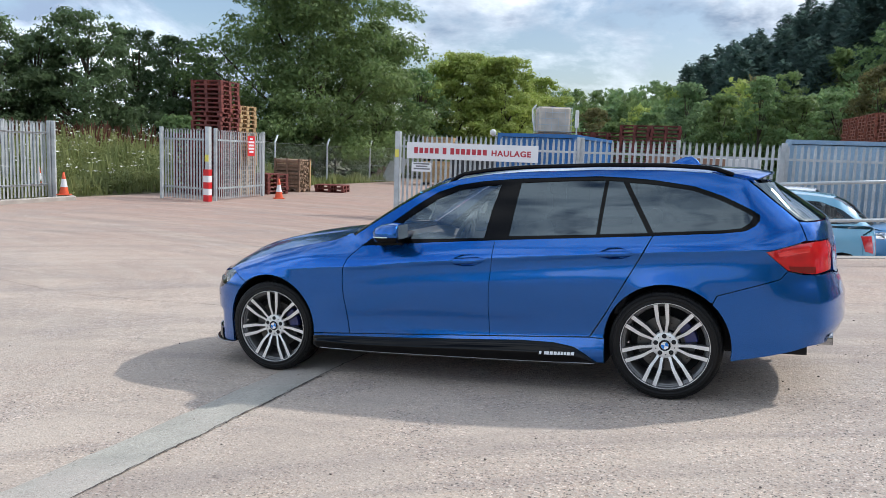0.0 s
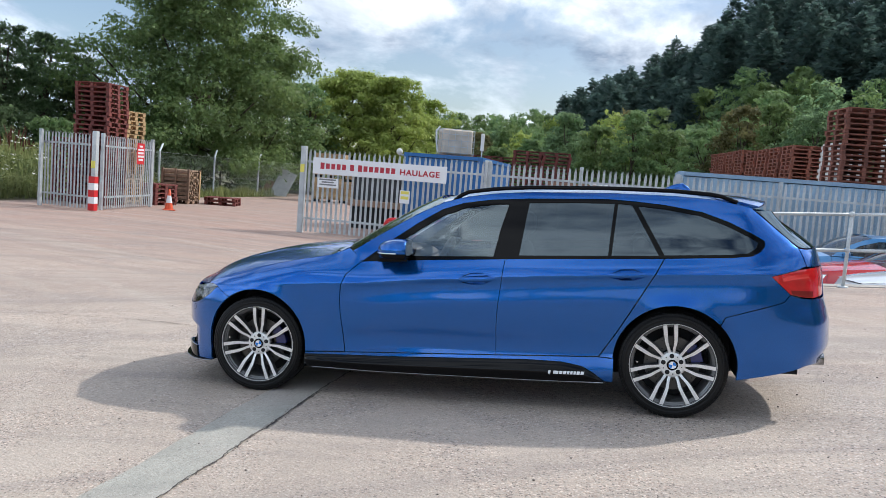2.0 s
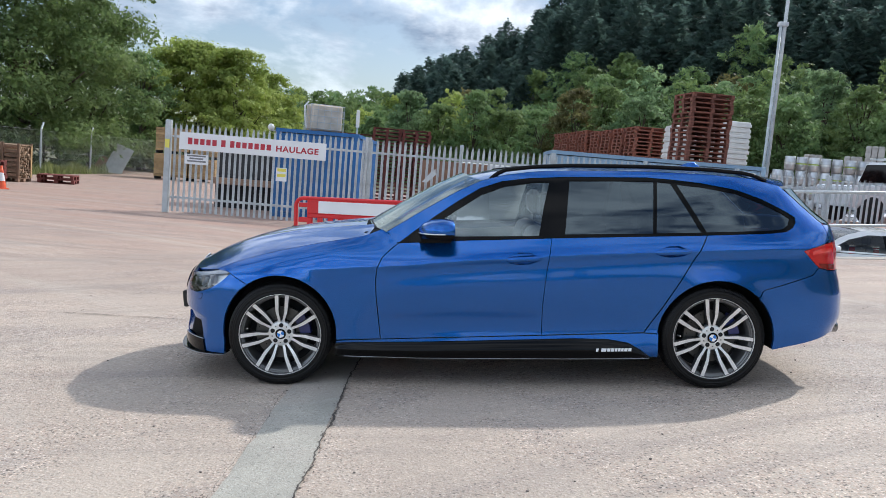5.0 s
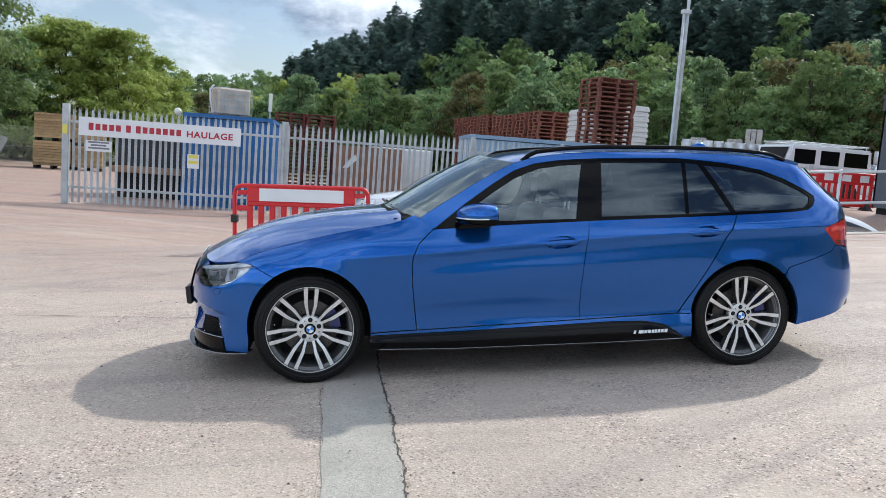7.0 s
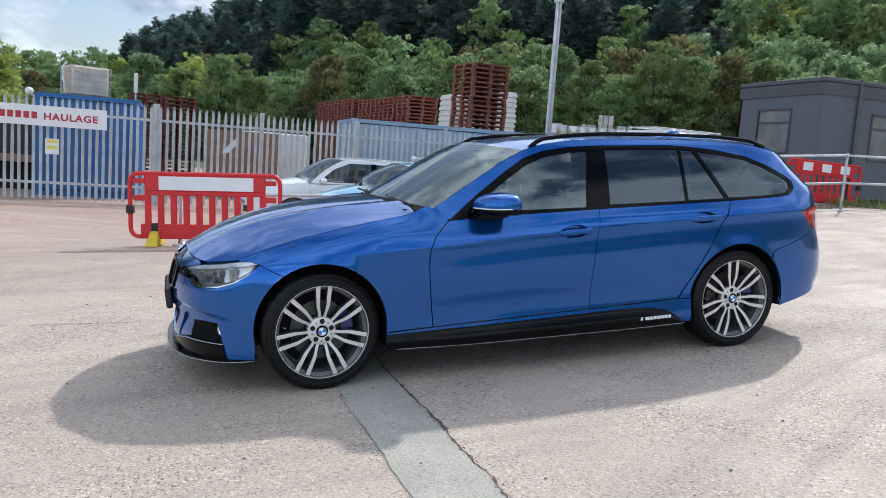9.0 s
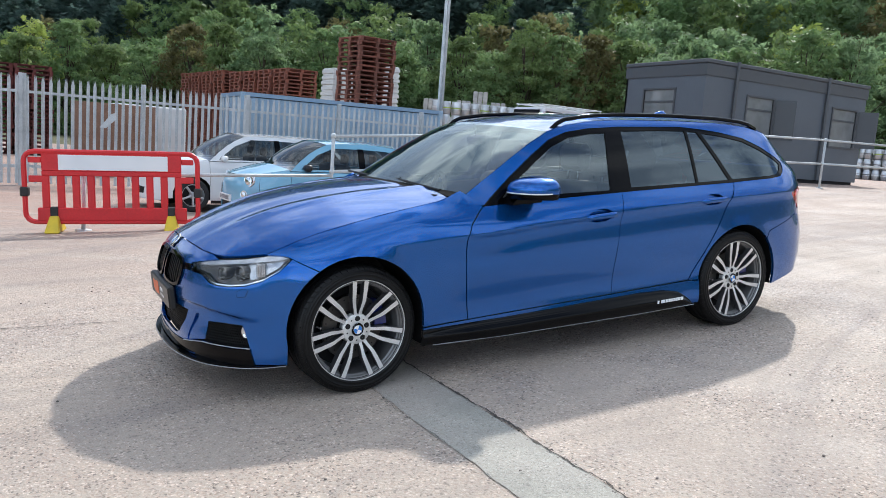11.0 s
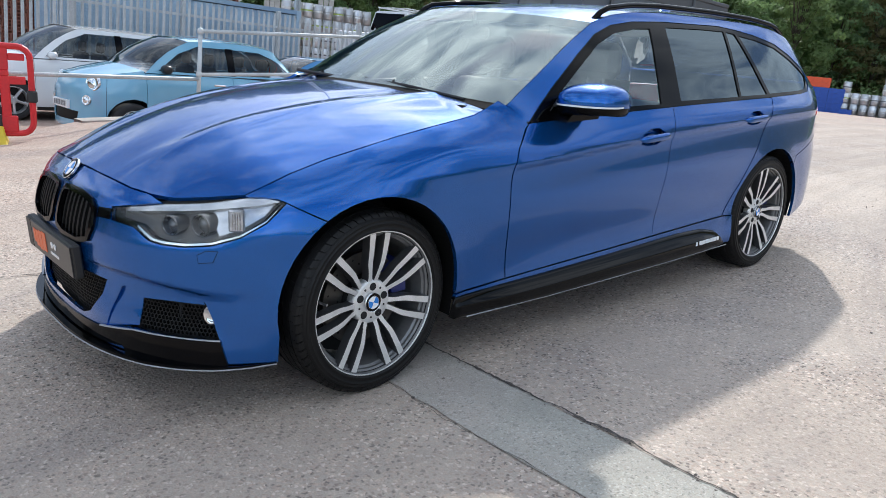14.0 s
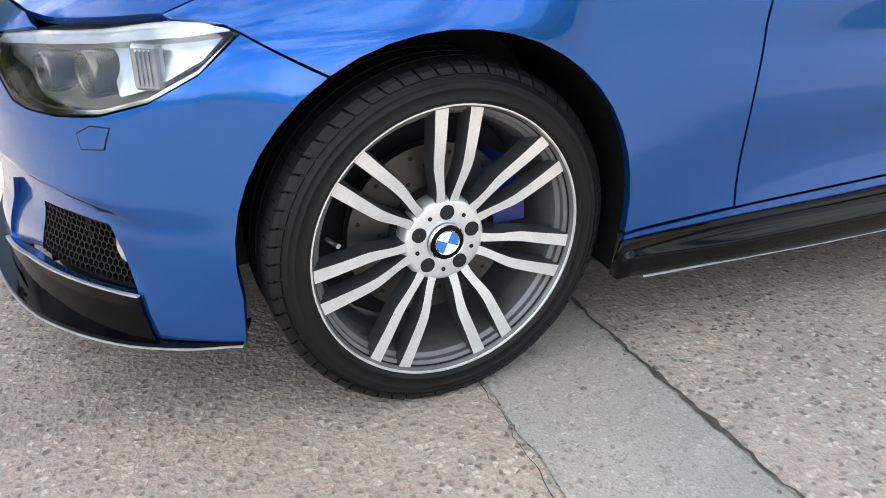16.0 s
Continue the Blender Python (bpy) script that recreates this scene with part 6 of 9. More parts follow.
def skin(name, outline, mat, holes=(), both=True, deep=0.0, gap=0.002, depth=0.016, label="", parent=None, grid=0.04, step=0.03):
    """A panel of the car body on the left, and its mirror image on the right."""
    made = []
    for side in ((1, -1) if both else (1,)):
        o = outline if side > 0 else flip(outline)
        hs = holes if side > 0 else [flip(h) for h in holes]
        me = panel_mesh(name, lambda v: BODY.point(v[:, 0], v[:, 1], deep), lambda v: BODY.normal(v[:, 0], v[:, 1]), o, hs, mat, gap, depth, step, grid)
        ob = new(name, me)
        ob.parent = parent or car
        if label:
            tagged(ob, label)
        made.append(ob)
    return made


def arc(cx, cz, r, a0, a1, k=14):
    return [X(cx + r * math.cos(radians(a0 + (a1 - a0) * i / k)), cz + r * math.sin(radians(a0 + (a1 - a0) * i / k))) for i in range(k + 1)]


FA, RA = (-1.403, 0.350, 0.370), (1.408, 0.338, 0.372)
front_arch_bumper = [X(-1.772, 0.195)] + arc(*FA, 190, 124, 8)
front_arch_fender = arc(*FA, 123.5, -4, 16)
# headlamp
lamp_low = [X(-1.735, .721), X(-1.80, .662), X(-1.876, .618), X(-1.95, .592), X(-2.01, .583), YF(.60, .583), YF(.56, .590), YF(.50, .623), YF(.40, .630)]
lamp_top = [YF(.385, .665), YF(.50, .686), YF(.58, .700), X(-1.97, .714), X(-1.90, .727), X(-1.85, .734), X(-1.80, .734), X(-1.76, .729)]
headlamp_line = lamp_low + lamp_top
bonnet_front = [YF(0, .748), YF(.15, .746), YF(.30, .738), YF(.42, .727), YF(.52, .720), YF(.58, .718)]
# nose and bumper, full width
half = [YF(0, .195), YF(.3, .195), YF(.55, .195), X(-1.95, .195), X(-1.85, .197)] + front_arch_bumper + lamp_low + [YF(.385, .668), YF(.50, .689), YF(.575, .703)] + bonnet_front[::-1][1:]
whole = half + flip(half)[::-1][1:-1]
kidney = [YF(.024, .665), YF(.024, .575), YF(.04, .545), YF(.10, .529), YF(.22, .526), YF(.295, .545), YF(.320, .60), YF(.312, .652), YF(.27, .677), YF(.20, .689), YF(.09, .690), YF(.04, .684)]
trim_bar = [YF(.322, .625), YF(.395, .628), YF(.390, .664), YF(.318, .660)]
lower_grille = [YF(.02, .262), YF(.20, .264), YF(.26, .285), YF(.33, .36), YF(.36, .418), YF(.28, .428), YF(.02, .428)]
grille_full = [YF(0, .262)] + lower_grille[1:-1] + [YF(0, .428)] + [(-a, z) for a, z in lower_grille[1:-1][::-1]]
fog = [YF(.36, .260), YF(.50, .282), YF(.60, .280), X(-1.935, .278), X(-1.952, .346), X(-1.968, .396), X(-1.988, .432), YF(.60, .438), YF(.50, .431), YF(.43, .410), YF(.39, .340)]
skin("front_bumper", whole, M["paint"], [kidney, flip(kidney), grille_full, fog, flip(fog)], both=False, gap=0.0012, grid=(0.03, 0.012))
skin("headlamp_cover", headlamp_line, M["lamp_clear"], deep=0.002, gap=0.001, depth=0.004)
lamps = skin("headlamp", headlamp_line, M["bezel"], deep=0.055, gap=-0.002, depth=0.002, label="smoky headlamp with two round projectors")
brow = [YF(.44, .662), YF(.58, .678), X(-1.97, .692), X(-1.90, .703), X(-1.82, .712), X(-1.75, .722), X(-1.79, .732), X(-1.85, .732), X(-1.90, .725), X(-1.97, .711), YF(.58, .698), YF(.46, .676)]
for ob, b in zip(lamps, skin("lamp_brow", brow, M["lamp_white"], deep=0.012, gap=0.0, depth=0.03)):
    b.parent = ob
low_brow = [X(-1.745, .717), X(-1.80, .668), X(-1.876, .625), X(-1.95, .600), X(-2.01, .592), YF(.60, .592), YF(.568, .597), YF(.51, .629), YF(.505, .623), YF(.562, .591), YF(.60, .585), X(-2.01, .585), X(-1.95, .594), X(-1.876, .619), X(-1.80, .663)]
for ob, b in zip(lamps, skin("lamp_ring", low_brow, M["chrome"], deep=0.008, gap=0.0, depth=0.02, step=0.015)):
    b.parent = ob
bowl = [X(-1.755, .720), X(-1.80, .676), X(-1.876, .634), X(-1.935, .614), X(-1.962, .688), X(-1.90, .700), X(-1.82, .712)]
for ob, b in zip(lamps, skin("reflector_bowl", bowl, M["lamp_white"], deep=0.036, gap=0.0, depth=0.012)):
    b.parent = ob
for ob, s in zip(lamps, (-1, 1)):
    for yy, zz, rr in ((.615, .638, .034), (.700, .646, .038)):
        a = BODY.a(y=yy)
        p = BODY.point(np.array([a]), np.array([zz]), 0.03)[0]
        bm = bmesh.new()
        d = Vector((-0.92, -0.38 if s < 0 else 0.38, 0)).normalized()
        m = Matrix.Translation((p[0], s * abs(p[1]), p[2])) @ d.to_track_quat("Z", "Y").to_matrix().to_4x4()
        lathe(bm, [(rr, -0.04), (rr, 0.012), (rr * .92, 0.018), (rr * .84, 0.012), (rr * .82, -0.01)], 24, m=m)
        part("projector_ring", bm, M["lamp_ring"], ob, smooth=True)
        bm = bmesh.new()
        lathe(bm, [(rr * .82, -0.012), (rr * .6, 0.004), (rr * .3, 0.012), (0.0005, 0.014)], 24, m=m)
        part("projector_lens", bm, M["lamp_lens"], ob, smooth=True)
    # upright clear reflector block at the outer end, with its ribs
    p = BODY.point(np.array([BODY.a(x=-1.885)]), np.array([.662]), 0.030)[0]
    at = Matrix.Translation((p[0], s * abs(p[1]), p[2])) @ pose(0, 0, 0, 0, 0, -35 if s < 0 else 35)
    bm = bmesh.new()
    box(bm, -0.026, 0.024, -0.010, 0.010, -0.034, 0.038, 0.005, at)
    block = part("side_reflector", bm, M["lamp_white"], ob)
    for i in range(4):
        bm = bmesh.new()
        box(bm, -0.013 + .0075 * i, -0.010 + .0075 * i, -0.014, 0.014, -0.026, 0.031, 0.001, at)
        part("rib", bm, M["chrome"], block)
skin("grille_bar", trim_bar, M["gloss_black"], deep=-0.002, depth=0.01)
# kidneys: frame and slats
kf = skin("kidney_grille", shrink(outline_dense(kidney, .02), -0.004), M["gloss_black"], [shrink(outline_dense(kidney, .02), 0.014)], deep=-0.010, gap=0, depth=0.03, step=.015, label="gloss black kidney grille")
back = skin("kidney_backing", kidney, M["dark"], deep=0.06, gap=-0.02, depth=0.002)
for ob, b in zip(kf, back):
    b.parent = ob
for ob, s in zip(kf, (1, -1)):
    for i in range(8):
        y0 = .052 + i * .034
        o = [YF(y0, .540), YF(y0 + .014, .540), YF(y0 + .010, .680), YF(y0 - .004, .680)]
        me = panel_mesh("slat", lambda v: BODY.point(v[:, 0], v[:, 1], 0.006), lambda v: BODY.normal(v[:, 0], v[:, 1]), o if s > 0 else flip(o), (), M["mesh_black"], 0, 0.03, 0.03, 0.05)
        sl = new("slat", me)
        sl.parent = ob
def honeycomb(name, outline, deep, parent, mat, size=0.0085, web=0.0018):
    """An open six-sided mesh that follows the body."""
    pts, faces = [], []
    a0, a1 = min(p[0] for p in outline), max(p[0] for p in outline)
    z0, z1 = min(p[1] for p in outline), max(p[1] for p in outline)
    dx, dz = size * math.sqrt(3), size * 1.5
    for j in range(int((z1 - z0) / dz) + 1):
        for i in range(int((a1 - a0) / dx) + 2):
            c = (a0 + (i + 0.5 * (j % 2)) * dx, z0 + j * dz)
            hit = False
            for (xa, za), (xb, zb) in zip(outline, outline[1:] + outline[:1]):
                if (za > c[1]) != (zb > c[1]) and c[0] < (xb - xa) * (c[1] - za) / (zb - za) + xa:
                    hit = not hit
            if not hit:
                continue
            k = len(pts)
            for r, d in ((size, deep), (size - web, deep), (size - web, deep + 0.012)):
                pts += [(c[0] + r * math.sin(math.pi / 3 * q), c[1] + r * math.cos(math.pi / 3 * q), d) for q in range(6)]
            for q in range(6):
                w = (q + 1) % 6
                faces += [(k + q, k + w, k + 6 + w, k + 6 + q), (k + 6 + q, k + 6 + w, k + 12 + w, k + 12 + q)]
    v = np.array(pts)
    ob = new(name, raw_mesh(name, [tuple(p) for p in BODY.point(v[:, 0], v[:, 1], v[:, 2])], faces, mat))
    ob.parent = parent
    return ob


# near-black sheet paints in the shade behind the grille mesh
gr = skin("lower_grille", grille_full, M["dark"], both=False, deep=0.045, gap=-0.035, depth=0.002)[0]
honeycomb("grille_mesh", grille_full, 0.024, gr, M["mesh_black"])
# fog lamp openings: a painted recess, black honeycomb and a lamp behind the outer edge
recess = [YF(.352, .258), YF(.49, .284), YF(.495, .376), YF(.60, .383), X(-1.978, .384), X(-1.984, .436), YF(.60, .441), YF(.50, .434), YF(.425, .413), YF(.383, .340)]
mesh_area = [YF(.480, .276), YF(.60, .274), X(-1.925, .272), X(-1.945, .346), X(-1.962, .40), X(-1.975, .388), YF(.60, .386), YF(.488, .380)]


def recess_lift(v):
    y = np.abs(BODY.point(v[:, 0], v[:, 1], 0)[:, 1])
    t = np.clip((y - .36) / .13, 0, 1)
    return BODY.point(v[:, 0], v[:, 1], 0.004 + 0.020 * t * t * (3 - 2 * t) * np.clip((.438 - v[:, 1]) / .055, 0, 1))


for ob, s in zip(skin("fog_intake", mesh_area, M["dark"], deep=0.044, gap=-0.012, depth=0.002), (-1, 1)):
    o = recess if s < 0 else flip(recess)
    rc = new("bumper_recess", panel_mesh("bumper_recess", recess_lift, lambda v: BODY.normal(v[:, 0], v[:, 1]), o, (), M["paint"], 0, 0.003, 0.02, 0.02))
    rc.parent = ob
    honeycomb("grille_mesh", mesh_area if s < 0 else flip(mesh_area), 0.026, ob, M["mesh_black"])
    p = BODY.point(np.array([BODY.a(x=-1.962)]), np.array([.352]), 0.024)[0]
    d = Vector((-0.80, s * 0.6, 0)).normalized()
    m = Matrix.Translation((p[0], s * abs(p[1]), p[2])) @ d.to_track_quat("Z", "Y").to_matrix().to_4x4()
    bm = bmesh.new()
    lathe(bm, [(.024, -.03), (.025, .004), (.022, .008), (.019, -.002), (.0005, .004)], 20, m=m @ Matrix.Diagonal((1, 1.3, 1, 1)))
    part("fog_lamp", bm, M["chrome"], ob, smooth=True)
# black splitter: blades at the corners and a thin lip
blade = [YF(.46, .184), YF(.60, .182), X(-1.96, .182), X(-1.910, .184), X(-1.931, .277), YF(.64, .279), YF(.50, .279), YF(.325, .253), YF(.41, .236), YF(.445, .210)]
skin("splitter_blade", blade, M["gloss_black"], deep=-0.008, depth=0.02)
# pale grey strips paint the sky's gleam along the black splitter edges
M["pale_edge"] = material("pale_grey_edge", (0.42, 0.43, 0.45), 0.35, 0.0, (0.25, 0.25, 0.26), 25, 0.7)
skin("blade_edge", [YF(.33, .253), YF(.50, .279), YF(.64, .279), X(-1.933, .277), X(-1.933, .2805), YF(.64, .2825), YF(.50, .2825), YF(.33, .256)], M["pale_edge"], deep=-0.010, gap=0, depth=0.008, step=.02)
lip_h = [YF(0, .184), YF(.4, .182), YF(.6, .181), X(-1.95, .181), X(-1.85, .185), X(-1.778, .190), X(-1.778, .197), X(-1.85, .195), X(-1.95, .192), YF(.6, .192), YF(.4, .193), YF(0, .195)]
lip_w = lip_h + flip(lip_h)[::-1][1:-1]
LIP_A = [BODY.a(y=.55), BODY.a(x=-1.80)]
lip = new("splitter_lip", panel_mesh("splitter_lip", lambda v: BODY.point(v[:, 0], v[:, 1], np.interp(np.abs(v[:, 0]), LIP_A, (-0.034, -0.004))), lambda v: BODY.normal(v[:, 0], v[:, 1]), lip_w, (), M["gloss_black"], 0, 0.075, 0.03, 0.04))
lip.parent = car
edge_h = [(a, z - .0005) for a, z in lip_h[:6]] + [(a, z + .003) for a, z in lip_h[:6][::-1]]
edge = new("lip_edge", panel_mesh("lip_edge", lambda v: BODY.point(v[:, 0], v[:, 1], np.interp(np.abs(v[:, 0]), LIP_A, (-0.0365, -0.0065))), lambda v: BODY.normal(v[:, 0], v[:, 1]), edge_h + flip(edge_h)[::-1][1:-1], (), M["pale_edge"], 0, 0.006, 0.03, 0.04))
edge.parent = car
skin("bumper_backing", [YF(0, .19), YF(.45, .19), YF(.62, .195), YF(.62, .44), YF(.40, .45), YF(0, .45)], M["dark"], deep=0.075, gap=0, depth=0.002)
centre_black = [YF(0, .197), YF(.36, .197), YF(.47, .210), YF(.452, .246), YF(.36, .254), YF(0, .242)]
skin("lower_lip", centre_black + flip(centre_black)[::-1][1:-1], M["gloss_black"], both=False, deep=-0.004, depth=0.02)
# washer flap and plate
flap = [X(-1.978, .536), X(-1.944, .541), X(-1.932, .577), X(-1.960, .577), X(-1.981, .562)]
skin("flap_gap", flap, M["dark"], deep=-0.0006, gap=-0.0012, depth=0.003)
skin("washer_flap", flap, M["paint"], deep=-0.0012, gap=0.0010, depth=0.003)
plate = empty("number_plate", Matrix.Identity(4), "", "")
plate.parent = car
plate.matrix_world = CAR_M @ pose(-2.208, 0, 0.462, 0, -4, 0)
for key in ("label", "category"):
    if key in plate:
        del plate[key]
bm = bmesh.new()
box(bm, -0.012, 0.02, -0.265, 0.265, -0.06, 0.06, 0.006)
part("plate_backing", bm, M["satin_black"], plate)
bm = bmesh.new()
box(bm, -0.017, -0.0125, -0.26, 0.20, -0.055, 0.055, 0.002)
part("plate_face", bm, M["plate_black"], plate, "dark dealer plate")
bm = bmesh.new()
box(bm, -0.017, -0.0125, 0.206, 0.26, -0.055, 0.055, 0.002)
part("plate_end", bm, M["satin_black"], plate)
bm = bmesh.new()
for y0, y1, z0, z1 in ((0.02, 0.06, -.03, .04), (0.065, 0.1, -.035, .035), (0.105, 0.14, -.03, .03), (0.145, 0.17, -.02, .03)):
    box(bm, -0.0195, -0.0172, y0 - .0, y1, z0, z1)
part("plate_mark", bm, M["plate_orange"], plate)
bm = bmesh.new()
for y0 in (-0.09, -0.055):
    lathe(bm, [(.0005, -.0195), (.012, -.0195), (.012, -.0172)], 12, "x", Matrix.Translation((0, y0, .015)))
box(bm, -0.0195, -0.0172, -0.12, -0.03, -0.022, -0.012)
part("plate_print", bm, M["badge_white"], plate)


def roundel(parent, m, r):
    bm = bmesh.new()
    lathe(bm, [(.0005, .004), (r * .66, .004), (r * .68, .005), (r * .72, .005), (r, .003), (r, -.004)], 32, m=m)
    part("badge", bm, M["gloss_black"], parent, smooth=False)
    bm = bmesh.new()
    lathe(bm, [(r * .66, .0052), (r * .70, .0062), (r * .72, .0052)], 32, m=m)
    lathe(bm, [(r * .97, .004), (r * 1.0, .005), (r * 1.04, .003), (r * 1.04, -.003)], 32, m=m)
    part("badge_ring", bm, M["chrome"], parent)
    for q in range(4):
        bm = bmesh.new()
        vs = [bm.verts.new(m @ Vector((0, 0, .0055)))] + [bm.verts.new(m @ Vector((r * .65 * math.cos(radians(90 * q + 9 * k)), r * .65 * math.sin(radians(90 * q + 9 * k)), .0055))) for k in range(11)]
        bm.faces.new(vs)
        part("badge_quarter", bm, M["badge_blue"] if q % 2 == 0 else M["badge_white"], parent)


p = BODY.point(np.array([0.0001]), np.array([.728]))[0]
nn = Vector((-0.78, 0, 0.62)).normalized()
roundel(car, Matrix.Translation((p[0] - .006, 0, p[2] + .004)) @ nn.to_track_quat("Z", "Y").to_matrix().to_4x4(), .041)

# fender, doors, quarter
fender_top = [X(-1.86, .742), X(-1.80, .766), X(-1.70, .800), X(-1.55, .840), X(-1.40, .874), X(-1.25, .904), X(-1.10, .931), X(-.95, .954), X(-.88, .966), X(-.83, .982)]
skin("front_wing", [X(-1.735, .722)] + front_arch_fender + [X(-1.034, .305), X(-.752, .313), X(-.776, .582), X(-.780, .694), X(-.772, .769), X(-.738, .843), X(-.665, .911), X(-.640, .926), X(-.70, .985), X(-.75, 1.015)] + fender_top[::-1] + [X(-1.855, .738), X(-1.80, .737), X(-1.76, .732)], M["paint"], gap=0.0012, grid=(0.03, 0.010))
DOOR_F = [X(-.748, .311), X(-.774, .582), X(-.777, .694), X(-.769, .769), X(-.735, .843), X(-.66, .911), X(-.635, .930), X(-.2, .953), X(.345, .972), X(.330, .863), X(.304, .68), X(.292, .533), X(.291, .345)]
HF = [X(.07, .812), X(.13, .800), X(.20, .804), X(.25, .822), X(.25, .860), X(.20, .882), X(.13, .880), X(.07, .858)]
HR = [X(1.03, .868), X(1.09, .856), X(1.16, .860), X(1.205, .876), X(1.20, .912), X(1.15, .932), X(1.08, .930), X(1.03, .908)]
DOOR_R = [X(.291, .345), X(.292, .533), X(.304, .68), X(.330, .863), X(.345, .972), X(.8, .988), X(1.336, .998), X(1.281, .898), X(1.182, .735), X(1.048, .516), X(.947, .368)]
FINE = (0.045, 0.009)
fd = skin("front_door", DOOR_F, M["paint"], [HF], grid=FINE)
rd = skin("rear_door", DOOR_R, M["paint"], [HR], grid=FINE)


def handle(parent, s, x0, x1, z0, z1, cup):
    bm = bmesh.new()
    n, rings = 14, []
    for i in range(n + 1):
        t = i / n
        x, zc = x0 + (x1 - x0) * t, z0 + (z1 - z0) * t
        e = (1 - (2 * t - 1) ** 6) ** 0.5
        r_z, r_y = 0.018 * max(e, .06), 0.012 * max(e, .06)
        p = BODY.point(np.array([BODY.a(x=x)]), np.array([zc]))[0]
        yo = abs(p[1]) + 0.016 * max(0.0, 1 - (2 * t - 1) ** 8) - 0.003
        rings.append([bm.verts.new((x, s * (yo + r_y * math.cos(2 * math.pi * k / 12)), zc + r_z * math.sin(2 * math.pi * k / 12))) for k in range(12)])
    for a, b in zip(rings, rings[1:]):
        for k in range(12):
            bm.faces.new((a[k], a[(k + 1) % 12], b[(k + 1) % 12], b[k]))
    bmesh.ops.recalc_face_normals(bm, faces=bm.faces)
    part("handle", bm, M["paint"], parent, smooth=True)
    me = panel_mesh("handle_cup", lambda v: BODY.point(v[:, 0], v[:, 1], 0.03), lambda v: BODY.normal(v[:, 0], v[:, 1]), cup if s < 0 else flip(cup), (), M["paint"], -0.006, 0.002, 0.02, 0.03)
    c = new("handle_cup", me)
    c.parent = parent


for door, s in zip(fd, (-1, 1)):
    handle(door, s, .045, .285, .834, .846, HF)
for door, s in zip(rd, (-1, 1)):
    handle(door, s, .995, 1.235, .888, .897, HR)
DLO_TOP = [X(-.63, .934), X(-.437, 1.077), X(-.254, 1.199), X(-.108, 1.283), X(.036, 1.328), X(.215, 1.350), X(.465, 1.360), X(.99, 1.360), X(1.163, 1.346), X(1.336, 1.326), X(1.575, 1.283), X(1.735, 1.224), X(1.89, 1.147), X(1.95, 1.110)]
DLO_LOW = [X(1.945, 1.080), X(1.915, 1.049), X(1.86, 1.023), X(1.74, 1.012), X(1.34, 1.0)]
ROOF_EDGE = [X(1.90, 1.312), X(1.67, 1.362), X(1.4, 1.386), X(1.0, 1.402), X(.5, 1.406), X(.25, 1.396), X(.05, 1.372), X(-.10, 1.335)]
PILLAR = [X(-.25, 1.268), X(-.37, 1.203), X(-.48, 1.140), X(-.62, 1.058), X(-.72, .998)]
quarter = DLO_LOW[::-1] + DLO_TOP[::-1] + [X(-.66, .935), X(-.70, .985)] + PILLAR[::-1] + ROOF_EDGE[::-1] + [X(2.02, 1.215), X(2.12, 1.135), X(2.185, 1.07), X(2.205, .96), X(2.149, .944), X(1.965, .902), X(2.085, .792), X(2.045, .746), X(1.86, .695), X(1.70, .650), X(1.680, .610)] + arc(*RA, 46, 182, 18) + [X(1.040, .362), X(.952, .366), X(1.052, .516), X(1.186, .735), X(1.285, .898)]
skin("rear_quarter", quarter, M["paint"], grid=(0.03, 0.010))
tail = skin("tail_lamp", [X(1.965, .902), X(2.06, .924), X(2.149, .942), X(2.26, .950), YR(.55, .950), YR(.50, .91), YR(.55, .775), X(2.25, .762), X(2.17, .772), X(2.085, .792), X(2.02, .850)], M["red_lens"], deep=0.001, label="red wraparound tail lamp")
for ob, b in zip(tail, skin("lamp_strip", [X(2.04, .872), X(2.12, .884), X(2.22, .892), X(2.22, .916), X(2.12, .912), X(2.03, .896)], M["red_lens_bright"], deep=-0.002, gap=0, depth=0.005)):
    b.parent = ob
for ob, b in zip(tail, skin("lamp_shade_band", [X(2.10, .792), X(2.17, .778), X(2.25, .768), X(2.25, .806), X(2.17, .812), X(2.09, .818)], M["red_lens_deep"], deep=-0.002, gap=0, depth=0.005)):
    b.parent = ob
rear_b = [X(1.780, .262), X(2.0, .300), X(2.2, .345), YR(.5, .35), YR(0, .35), YR(0, .735), YR(.40, .735), YR(.52, .758), X(2.25, .757), X(2.17, .767), X(2.085, .788), X(2.045, .7445), X(1.86, .6935), X(1.702, .6485), X(1.684, .611)] + arc(*RA, 44, -11, 8)
skin("rear_bumper", rear_b, M["paint"], grid=(0.03, 0.02))
skin("tailgate", [YR(0, .74), YR(.40, .74), YR(.50, .765), YR(.50, .91), YR(.55, .953), X(2.26, .954), X(2.21, .956), X(2.19, 1.065), X(2.25, 1.06), YR(.5, 1.06), YR(0, 1.06)], M["paint"])
skin("rear_screen", [YR(0, 1.064), YR(.5, 1.064), X(2.25, 1.064), X(2.195, 1.074), X(2.125, 1.138), X(2.03, 1.215), X(1.93, 1.295), YR(.45, 1.295), YR(0, 1.295)], M["car_glass_dark"], depth=0.005)
# exhaust and diffuser
for s in (-1, 1):
    bm = bmesh.new()
    tube(bm, [(2.14, s * .55, .360), (2.335, s * .55, .360)], .040, 18)
    part("exhaust_tip", bm, M["dark_chrome"], car, smooth=True)
